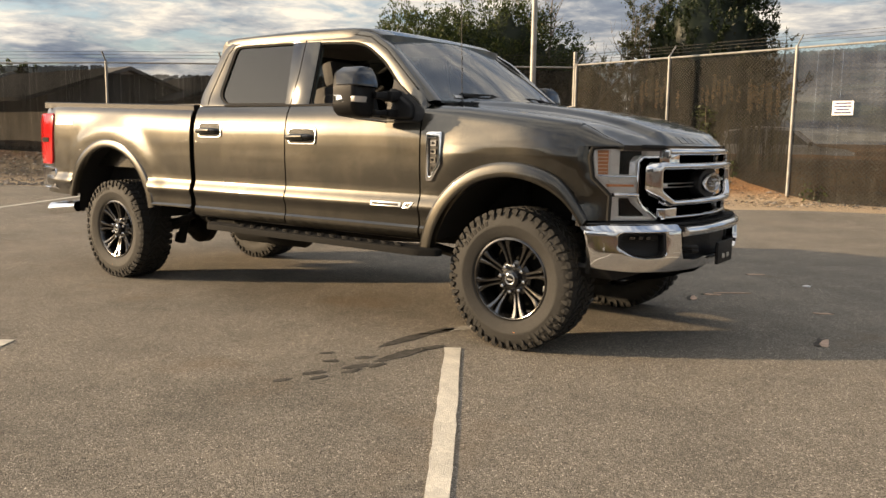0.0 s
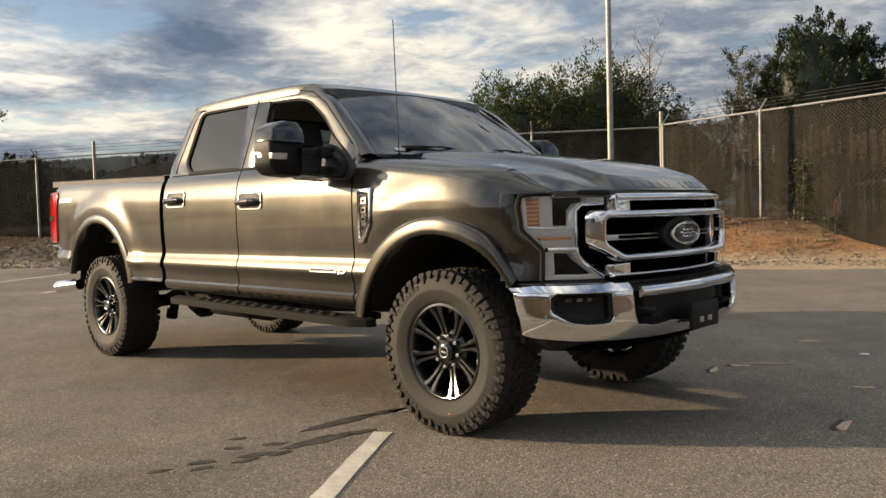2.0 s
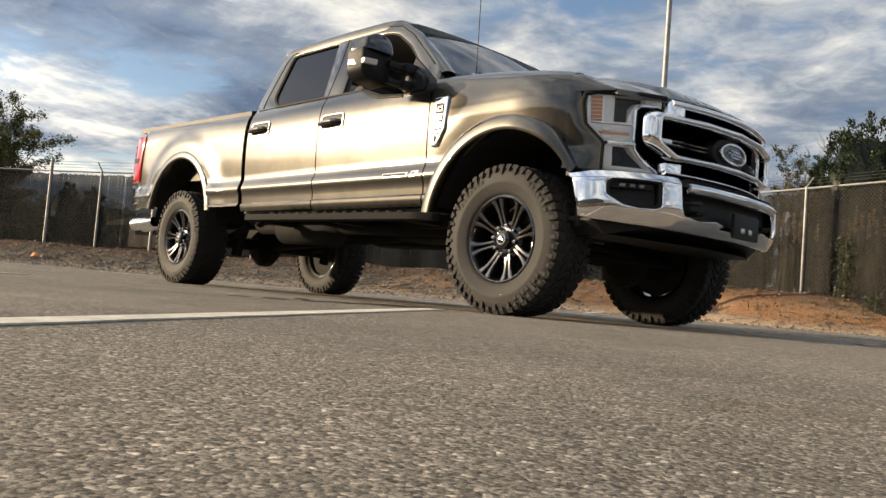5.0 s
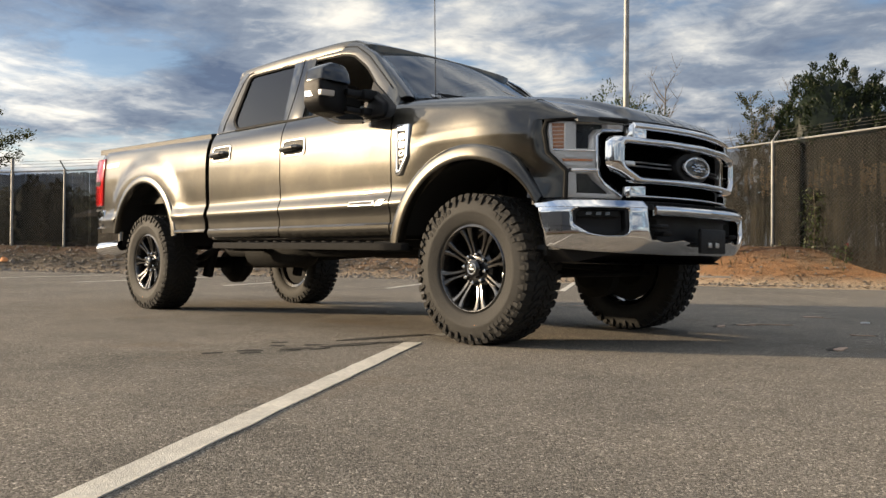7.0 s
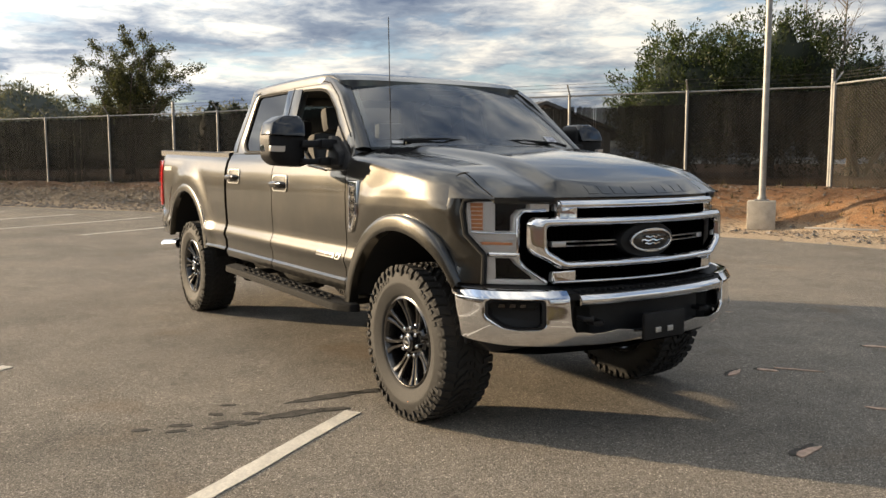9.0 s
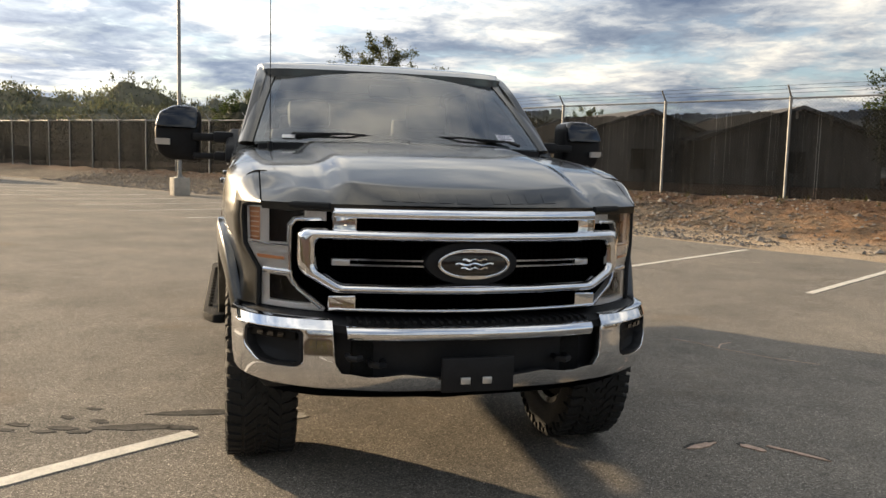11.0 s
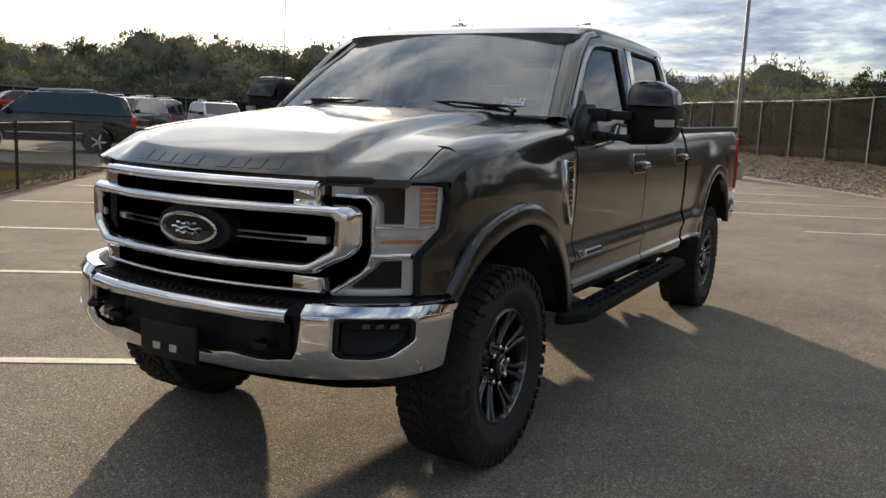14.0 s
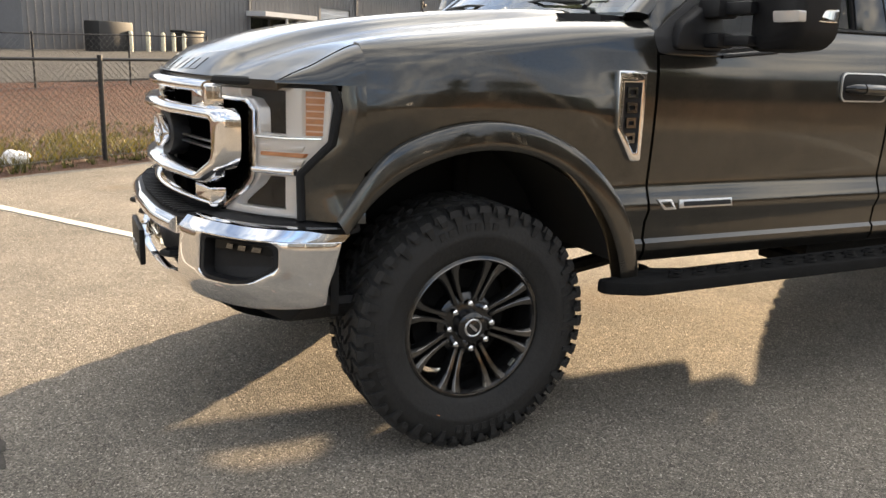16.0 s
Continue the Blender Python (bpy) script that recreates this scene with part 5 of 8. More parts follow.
    part("rim_lip", lathe([(0.238, -0.1285), (0.241, -0.1345), (0.244, -0.1355), (0.247, -0.134)], 64), M["smoked"], root)
    part("hub_face", lathe([(0.0, -0.085), (0.055, -0.085), (0.095, -0.082), (0.112, -0.070), (0.115, -0.02), (0.0, -0.02)], 40), M["rim"], root)
    # eight forked spokes: two prongs each, close at the hub and splayed at the rim
    for i in range(8):
        t = 2 * math.pi * i / 8 + math.pi / 8
        for sgn in (1, -1):
            def spoke(u):
                r = 0.088 + 0.150 * u
                off = sgn * (0.0125 + 0.004 * u + 0.017 * u ** 4)
                half = 0.0095 + 0.001 * u + 0.011 * u ** 4
                y = -0.088 - 0.038 * u ** 1.5
                return r, off, half, y
            bm = bmesh.new()
            rings = []
            for u in span(0, 1, 9):
                r, off, half, y = spoke(u)
                rings.append([bm.verts.new(p) for p in ((r, y + 0.004, off - half), (r, y - 0.001, off - half * 0.72), (r, y - 0.001, off + half * 0.72), (r, y + 0.004, off + half), (r, y + 0.045, off + half * 1.1), (r, y + 0.045, off - half * 1.1))])
            for a, b in zip(rings, rings[1:]):
                for k in range(6):
                    bm.faces.new((a[k], a[(k + 1) % 6], b[(k + 1) % 6], b[k]))
            bm.faces.new(rings[0])
            bm.faces.new(rings[-1])
            bmesh.ops.recalc_face_normals(bm, faces=bm.faces)
            bm.transform(Matrix.Rotation(t, 4, "Y"))
            part("spoke", bm, M["rim"], root, angle=30)
            bm = bmesh.new()
            rings = []
            for u in span(0.06, 0.985, 9):
                r, off, half, y = spoke(u)
                rings.append([bm.verts.new(p) for p in ((r, y - 0.0012, off - half * 0.66), (r, y - 0.0034, off - half * 0.5), (r, y - 0.0034, off + half * 0.5), (r, y - 0.0012, off + half * 0.66))])
            for a, b in zip(rings, rings[1:]):
                for k in range(3):
                    bm.faces.new((a[k], a[k + 1], b[k + 1], b[k]))
            bm.transform(Matrix.Rotation(t, 4, "Y"))
            part("spoke_face", bm, M["smoked"], root, "dark mirror-finished spoke face", angle=30)
    # brake disc and backing plate close the view through the spokes
    part("brake_disc", lathe([(0.06, 0.02), (0.178, 0.02), (0.180, 0.03), (0.180, 0.05), (0.06, 0.05)], 48), M["chassis"], root)
    part("backing_plate", lathe([(0.0, 0.070), (0.222, 0.070), (0.224, 0.080), (0.0, 0.080)], 48), M["gap"], root)
    part("wheel_weight", box((0.228, -0.112, 0.0), (0.006, 0.014, 0.03), 0.001), M["satin"], root)
    for i in range(8):
        a = 2 * math.pi * i / 8
        c = (0.082 * math.cos(a), -0.085, 0.082 * math.sin(a))
        part("lug_nut", tube([c, (c[0], -0.112, c[2]), (c[0], -0.118, c[2])], [0.0125, 0.0115, 0.006], 8), M["chrome"], root)
    cap = part("centre_cap", lathe([(0.0, -0.128), (0.040, -0.126), (0.052, -0.118), (0.056, -0.08)], 32), M["gloss"], root)
    part("cap_badge", merge(lathe([(0.026, -0.129), (0.030, -0.131), (0.033, -0.128)], 28), box((0, -0.129, 0), (0.036, 0.003, 0.009))), M["satin"], root)
    return root


wheel = build_wheel()
HUB_Y = 0.806


def fit_wheels():
    spots = [(0.0, -1, STEER), (-4.06, -1, 0.0), (0.0, 1, STEER), (-4.06, 1, 0.0)]
    for i, (x, s, turn) in enumerate(spots):
        spin = 17.0 * i + 8
        m = pose(x, s * HUB_Y, 0.454, 0, 0, turn + (180 if s > 0 else 0)) @ pose(0, 0, 0, 0, spin, 0)
        w = wheel if i == 0 else copy_thing(wheel, m)
        w.matrix_basis = m
        w.parent = truck


STEER = 0.0
fit_wheels()


# ---- the truck's front ----
front_g = lambda y: 0.90 - 0.32 * y * y
front_h = linear([(0.45, 0.83), (0.5, 0.818), (0.56, 0.795), (0.65, 0.748), (0.70, 0.715), (0.75, 0.675), (0.80, 0.622), (0.84, 0.572), (0.868, 0.530), (0.90, 0.462)])
front_b = curve([(0.0, 0.985), (0.3, 0.968), (0.55, 0.912), (0.65, 0.872), (0.78, 0.780), (0.86, 0.675), (0.905, 0.550), (0.925, 0.400)])


def on_grille(off):
    return lambda u, v, d: Vector((front_g(u) + off - d, u, v))


def on_lamp(off):
    return lambda u, v, d: Vector((front_h(abs(u)) + off - d, u, v))


def wider(u):
    return 1 + 0.024 * smooth(0.60, 0.90, abs(u))


def on_bumper(off):
    def put(u, v, d):
        x = front_b(abs(u))
        lower = 0.055 * max(0.0, (0.66 - v) / 0.12) ** 2 + 0.030 * max(0.0, (v - 0.790) / 0.034) - 0.006 * max(0.0, 1 - abs(v - 0.66) / 0.1)
        k = (front_b(min(abs(u) + 0.003, 0.925)) - front_b(abs(u) - 0.003)) / (min(abs(u) + 0.003, 0.925) - abs(u) + 0.003)
        n = 1 / math.hypot(1, k)
        y = abs(u) * (1 - 0.010 * max(0.0, (0.66 - v) / 0.12) ** 2) + d * k * n
        return Vector((x + off - d * n - lower, math.copysign(y * wider(u), u), v))
    return put


def mirror_poly(right):
    """A closed outline from its half with u >= 0, from bottom to top."""
    return right + [(-u, v) for u, v in reversed(right)]


def build_front():
    # black backing behind grille and lamps
    part("grille_backing", grid(span(-0.66, 0.66, 20), span(0.80, 1.26, 4), lambda y, z: Vector((front_g(y) - 0.11, y, z)), Vector((-0.1, 0, 0))), M["mesh"], truck)
    part("nose_seal", plate(round_poly(mirror_poly([(0.60, 1.255), (0.88, 1.257), (0.885, 1.272), (0.60, 1.268)]), 0.01), [], lambda u, v, d: Vector(((front_h(abs(u)) if abs(u) > 0.56 else front_g(u)) - 0.02 - d, u, v)), 0.10, 0, 0.06), M["black"], truck)
    # mesh bars: fine uprights and cross wires of the grille
    bm = None
    for i in range(53):
        y = -0.60 + i * 1.2 / 52
        b = box((front_g(y) - 0.085, y, 1.045), (0.02, 0.006, 0.36))
        bm = b if bm is None else merge(bm, b)
    for z in span(0.88, 1.22, 14):
        bm = merge(bm, grid(span(-0.60, 0.60, 14), [z - 0.003, z + 0.003], lambda y, zz: Vector((front_g(y) - 0.08, y, zz)), Vector((-0.02, 0, 0))))
    tagged(part("grille_mesh", bm, M["mesh"], truck), kind="stuff")
    # chrome: upper frame, main surround, lower frame
    def rail(y0, y1, z0, z1, off, rise, name, label):
        ys = span(y0, y1, 22)
        part(name, moulding([(y, z1) for y in ys], [(y, z0) for y in ys], on_grille(off), rise, 8, False), M["chrome"], truck, label)

    rail(-0.547, 0.547, 1.212, 1.254, 0.0, 0.022, "grille_upper_bar", "chrome upper grille bar")
    rail(-0.565, 0.565, 0.845, 0.866, 0.0, 0.014, "grille_lower_bar", "chrome lower grille bar")
    for s in (1, -1):
        part("grille_end", plate(round_poly([(s * 0.462, 1.160), (s * 0.553, 1.160), (s * 0.553, 1.240), (s * 0.541, 1.250), (s * 0.462, 1.225)], 0.006), [], on_grille(0.014), 0.06, 0.008, 0.03), M["chrome"], truck)
        part("grille_end", plate(round_poly([(s * 0.462, 0.852), (s * 0.566, 0.852), (s * 0.566, 0.908), (s * 0.462, 0.914)], 0.006), [], on_grille(0.010), 0.05, 0.007, 0.03), M["chrome"], truck)
    main_o = round_poly(mirror_poly([(0.545, 0.920), (0.664, 0.990), (0.684, 1.026), (0.684, 1.150), (0.660, 1.174)]), 0.02)
    main_i = round_poly(mirror_poly([(0.520, 0.962), (0.604, 1.012), (0.612, 1.03), (0.612, 1.116), (0.600, 1.128)]), 0.02)

    def fine(loop, n=4):
        return [tuple(Vector(loop[i]).lerp(Vector(loop[(i + 1) % len(loop)]), k / n)) for i in range(len(loop)) for k in range(n)]

    part("grille_surround", moulding(fine(main_o), fine(main_i), on_grille(0.012), 0.034, 9), M["chrome"], truck, "chrome grille surround", angle=70)
    for s in (1, -1):
        for z in (1.0475, 1.0255):
            part("grille_blade", plate([(s * 0.185, z - 0.0028), (s * 0.545, z - 0.0028), (s * 0.545, z + 0.0028), (s * 0.185, z + 0.0028)], [], on_grille(-0.045), 0.02, 0.001, 0.06), M["satin"], truck)
        part("blade_end", plate([(s * 0.480, 1.025), (s * 0.55, 1.024), (s * 0.55, 1.050), (s * 0.480, 1.048)], [], on_grille(-0.040), 0.03, 0.003, 0.04), M["satin"], truck)
    # oval badge, with plain strokes instead of script
    oval = lambda a, b, n=40: [(a * math.cos(2 * math.pi * i / n), 1.043 + b * math.sin(2 * math.pi * i / n)) for i in range(n)]
    part("badge_shroud", plate(oval(0.195, 0.092), [], on_grille(-0.012), 0.08, 0.02), M["black"], truck)
    badge = part("oval_badge", plate(oval(0.148, 0.060), [], on_grille(0.004), 0.05, 0.006), M["gloss"], truck, "black oval badge with a chrome ring")
    part("badge_ring", plate(oval(0.150, 0.062), [oval(0.136, 0.050)], on_grille(0.010), 0.02, 0.004), M["chrome"], badge)
    for z, w in ((1.060, 0.050), (1.043, 0.078), (1.026, 0.055)):
        part("badge_stroke", tube([on_grille(0.006)(w * (i / 6 - 1) , z + 0.004 * math.sin(i * 1.3), 0) for i in range(13)], 0.0042, 6), M["chrome"], badge)
    for s in (1, -1):
        m2 = lambda pts: [(s * u, v) for u, v in pts]
        outline = m2([(0.572, 1.250), (0.70, 1.252), (0.86, 1.252), (0.874, 1.240), (0.870, 1.090), (0.815, 0.985), (0.818, 0.842), (0.580, 0.838), (0.572, 0.852), (0.672, 0.930), (0.694, 0.962), (0.700, 1.0), (0.700, 1.168), (0.682, 1.196), (0.572, 1.200)])
        head = part("headlight", plate(outline, [], on_lamp(-0.062), 0.09, 0, 0.05, 0.04), M["lamp_dark"], truck, "headlight with amber side lamp and smoked lenses")
        # bright light-pipe frame round the smoked lenses
        h_up = m2([(0.655, 1.237), (0.786, 1.238), (0.786, 1.104), (0.719, 1.104), (0.717, 1.178), (0.696, 1.208), (0.655, 1.214)])
        h_amb = m2([(0.822, 1.240), (0.864, 1.240), (0.860, 1.106), (0.822, 1.104)])
        h_low = m2([(0.720, 0.970), (0.784, 0.972), (0.784, 0.868), (0.628, 0.864), (0.630, 0.874), (0.702, 0.940)])
        part("lamp_frame", plate(outline, [h_up, h_amb, h_low], on_lamp(-0.024), 0.035, 0.004, 0.05, 0.03), M["lamp_frame"], head)
        # bright rim along the inner edge, ledge over the lower lamp
        edge = [(0.590, 1.206), (0.684, 1.202), (0.708, 1.172), (0.708, 0.998), (0.700, 0.958), (0.676, 0.922), (0.588, 0.852)]
        part("lamp_rim", tube([on_lamp(-0.018)(s * u, v, 0) for u, v in edge], 0.0075, 8), M["chrome"], head)
        part("lamp_ledge", moulding(m2([(u, 1.000) for u in span(0.706, 0.812, 6)]), m2([(u, 0.978) for u in span(0.706, 0.812, 6)]), on_lamp(-0.016), 0.010, 5, False), M["chrome"], head)
        part("side_lamp", plate(h_amb, [], on_lamp(-0.036), 0.02, 0, 0.03), M["amber"], head)
        for i in range(6):
            z = 1.116 + 0.0205 * i
            part("side_lamp_rib", plate(m2([(0.824, z), (0.861, z), (0.861, z + 0.005), (0.824, z + 0.005)]), [], on_lamp(-0.029), 0.008), M["amber_pale"], head)
        part("lamp_ridge", tube([on_lamp(-0.016)(s * u, v, 0) for u, v in ((0.712, 1.094), (0.80, 1.094), (0.864, 1.098))], 0.0045, 6), M["chrome"], head)
        for z0, z1 in ((1.052, 1.072), (1.008, 1.030)):
            part("light_guide", plate(m2([(0.722, z0), (0.822, z0), (0.830, z1), (0.722, z1)]), [], on_lamp(-0.019), 0.012, 0.002), M["satin"], head)
        part("turn_strip", plate(m2([(0.730, 1.048), (0.836, 1.050), (0.830, 1.036), (0.730, 1.036)]), [], on_lamp(-0.013), 0.012), M["amber"], head)
        for w, z in ((0.755, 1.165), (0.735, 0.915)):
            c = on_lamp(-0.085)(s * w, z, 0)
            part("lamp_bowl", lathe([(0.0, -0.005), (0.020, 0.0), (0.034, 0.022), (0.036, 0.03)], 20), M["smoked"], head).matrix_basis = Matrix.Translation(c) @ pose(0, 0, 0, 0, 0, -90 + s * 40)
        pane = part("lamp_lens", plate(outline, [], on_lamp(-0.006), 0.006, 0.001, 0.05, 0.05), M["lens"], head)
        pane.visible_shadow = False
        # black gasket between lamp and fender, and fender filler in front of the arch
        part("lamp_gasket", tube([on_lamp(-0.012)(s * u, v, 0) for u, v in ((0.56, 1.258), (0.70, 1.260), (0.85, 1.262), (0.882, 1.252), (0.888, 1.20), (0.880, 1.085), (0.826, 0.985), (0.829, 0.84))], 0.0145, 8), M["gap"], truck)
        # fender nose that wraps to the lamp, above the bumper
        def nose(u, v):
            z = 0.842 + (1.262 - 0.842) * v
            inner = np.interp(z, [0.842, 0.985, 1.085, 1.25, 1.27], [0.832, 0.830, 0.884, 0.893, 0.893])
            a = Vector((float(front_h(inner)) - 0.012, s * inner, z))
            b = Vector((0.398, s * fender_y(0.398, z), z))
            p = a.lerp(b, u)
            p.y += s * 0.012 * math.sin(math.pi * u) * (1 - 0.4 * v)
            return p
        part("fender_nose", grid(span(0, 1, 10), span(0, 1, 12), nose), M["paint"], truck, angle=60)
        lamp_y = linear([(0.40, 0.905), (0.44, 0.893), (0.505, 0.878), (0.565, 0.845), (0.635, 0.822), (0.70, 0.812)])

        def hood_side(x):
            d = hood_front(0.818) - x
            if d >= 0.10:
                return hood_z(x, 0.818)
            top_z, f = hood_z(hood_front(0.818) - 0.10, 0.818), min(1.0, 1 - d / 0.10)
            return top_z + (1.270 - top_z) * (0.80 * f + 0.20 * f**2)

        def cap(u, v):
            x = 0.398 + 0.255 * u
            z1 = max(1.270, hood_side(x) - 0.003)
            y0 = fender_y(0.398, 1.262) * (1 - u) + lamp_y(0.653) * u + 0.012 * math.sin(math.pi * u)
            z = 1.262 + (z1 - 1.262) * v
            y = y0 - 0.13 * (z - 1.262)
            return Vector((x, s * max(0.822, shoulder(y, z, z1, min(0.08, z1 - 1.262))), z))
        part("fender_cap", grid(span(0, 1, 12), [1 - (1 - k / 14) ** 1.6 for k in range(15)], cap), M["paint"], truck, angle=60)
    # chrome bumper: one shell with openings
    wide = [i / 1000 for i in range(926)]
    run = [0.0]
    for p, q in zip(wide, wide[1:]):
        run.append(run[-1] + math.hypot(q - p, front_b(q) - front_b(p)))
    to_w = lambda u: math.copysign(float(np.interp(abs(u), wide, run)), u)
    to_u = lambda w: math.copysign(float(np.interp(abs(w), run, wide)), w)
    top = [(u, 0.790) for u in span(0.568, 0.9160, 9)]
    low = [(0.9140, 0.70), (0.9105, 0.62), (0.9070, 0.582), (0.893, 0.572), (0.84, 0.562), (0.78, 0.554), (0.60, 0.546), (0.30, 0.540), (0.0, 0.540)]
    right = [(0.0, 0.602), (0.155, 0.604), (0.285, 0.622), (0.385, 0.610), (0.43, 0.609), (0.48, 0.619), (0.525, 0.622), (0.548, 0.66), (0.558, 0.790)]
    full = right + top + low
    fog = lambda s: round_poly([(s * 0.676, 0.783), (s * 0.852, 0.784), (s * 0.866, 0.768), (s * 0.867, 0.700), (s * 0.822, 0.650), (s * 0.77, 0.638), (s * 0.688, 0.640), (s * 0.666, 0.66), (s * 0.666, 0.772)], 0.014)
    for s in (1, -1):
        poly = [(to_w(s * u), v) for u, v in full]
        part("bumper", plate(poly, [[(to_w(u), v) for u, v in fog(s)]], lambda w, v, d: on_bumper(0.0)(to_u(w), v, d), 0.03, 0.005, 0.025, 0.022), M["chrome"], truck, "chrome front bumper half with fog lamp opening", angle=50)
        # bevelled upper edge of the bumper
        part("bumper_edge", grid(span(to_w(0.558), to_w(0.9168), 44), span(0, 1, 4), lambda w, v: on_bumper(0.0005)(s * to_u(w), 0.789 + 0.034 * v * (1 - 0.35 * smooth(0.885, 0.917, to_u(w))), 0.0)), M["chrome"], truck)
        part("bumper_lip", grid(span(0, 1, 12), span(0, 1, 3), lambda u, v: Vector((front_b(0.57 + 0.346 * u) - 0.034 - 0.05 * v, s * (0.57 + 0.346 * u) * wider(0.57 + 0.346 * u) * (1 - 0.02 * v), 0.822 + 0.006 * u + 0.004 * math.sin(math.pi * v)))), M["chrome"], truck)
        bz = part("fog_lamp", plate(fog(s), [], on_bumper(-0.05), 0.02, 0, 0.05), M["black"], truck, "black fog lamp recess")
        part("fog_surround", plate([(u * 1.0, v) for u, v in fog(s)], [[(s * 0.78 + (u - s * 0.78) * 0.88, 0.71 + (v - 0.71) * 0.86) for u, v in fog(s)]], on_bumper(-0.006), 0.05, 0.002), M["black"], bz)
        part("fog_lens", plate(round_poly([(s * 0.690, 0.736), (s * 0.845, 0.736), (s * 0.845, 0.770), (s * 0.690, 0.770)], 0.006), [], on_bumper(-0.030), 0.03, 0.003), M["lamp_dark"], bz)
        for i in range(3):
            u = s * (0.742 + 0.035 * i)
            part("fog_led", plate([(u - 0.010, 0.745), (u + 0.010, 0.745), (u + 0.012, 0.761), (u - 0.006, 0.761)], [], on_bumper(-0.027), 0.006), M["smoked"], bz)
    part("bumper_bar", moulding([(y, 0.806) for y in span(-0.508, 0.508, 24)], [(y, 0.748) for y in span(-0.503, 0.503, 24)], lambda u, v, d: Vector((front_b(abs(u)) - 0.012 - d, u, v)), 0.024, 8, False), M["chrome"], truck, "chrome upper bumper bar")
    for s in (1, -1):
        part("arch_liner", box((0.475, s * 0.70, 0.70), (0.03, 0.34, 0.34), 0.01), M["gap"], truck)
    part("bumper_opening", grid(span(-0.60, 0.60, 20), span(0.59, 0.80, 4), lambda y, z: Vector((front_b(abs(y)) - 0.085, y, z)), Vector((-0.06, 0, 0))), M["black"], truck)
    part("bumper_step", grid(span(-0.90, 0.90, 30), span(0, 1, 4), lambda y, v: Vector((front_b(abs(y)) - 0.012 - 0.022 * smooth(0.53, 0.56, abs(y)) - 0.13 * v, y, 0.806 + 0.010 * smooth(0.53, 0.56, abs(y)) + 0.022 * v)), Vector((0, 0, -0.03))), M["black"], truck, "black ribbed bumper step pad")
    bm = None
    for i in range(29):
        y = -0.49 + 0.035 * i
        b = box((front_b(abs(y)) - 0.075, y, 0.819), (0.10, 0.012, 0.012), 0.003)
        bm = b if bm is None else merge(bm, b)
    tagged(part("step_ribs", bm, M["black"], truck), kind="stuff")
    part("front_valance", plate(mirror_poly([(0.60, 0.488), (0.80, 0.500), (0.865, 0.565), (0.86, 0.59), (0.60, 0.56)]), [], lambda u, v, d: Vector((front_b(min(abs(u), 0.86)) - 0.10 - 0.05 * smooth(0.56, 0.48, v) - d, u, v)), 0.25, 0.01, 0.06), M["black"], truck)
    # plate holder, tow hooks
    holder = part("plate_holder", box((0.992, 0.0, 0.620), (0.022, 0.294, 0.138), 0.008), M["black"], truck)
    for y in (-0.052, 0.035):
        part("plate_clip", box((1.005, y, 0.598), (0.010, 0.040, 0.028), 0.004), M["satin"], holder)
    for s in (1, -1):
        part("tow_hook", tube([(0.86, s * 0.36, 0.655), (0.925, s * 0.36, 0.655), (0.945, s * 0.385, 0.655), (0.925, s * 0.41, 0.655), (0.86, s * 0.41, 0.655)], 0.013, 8), M["black"], truck)
    part("tow_hook", tube([(0.90, -0.50, 0.69), (0.955, -0.50, 0.69), (0.972, -0.475, 0.69), (0.955, -0.455, 0.69)], 0.012, 8), M["black"], truck)


build_front()


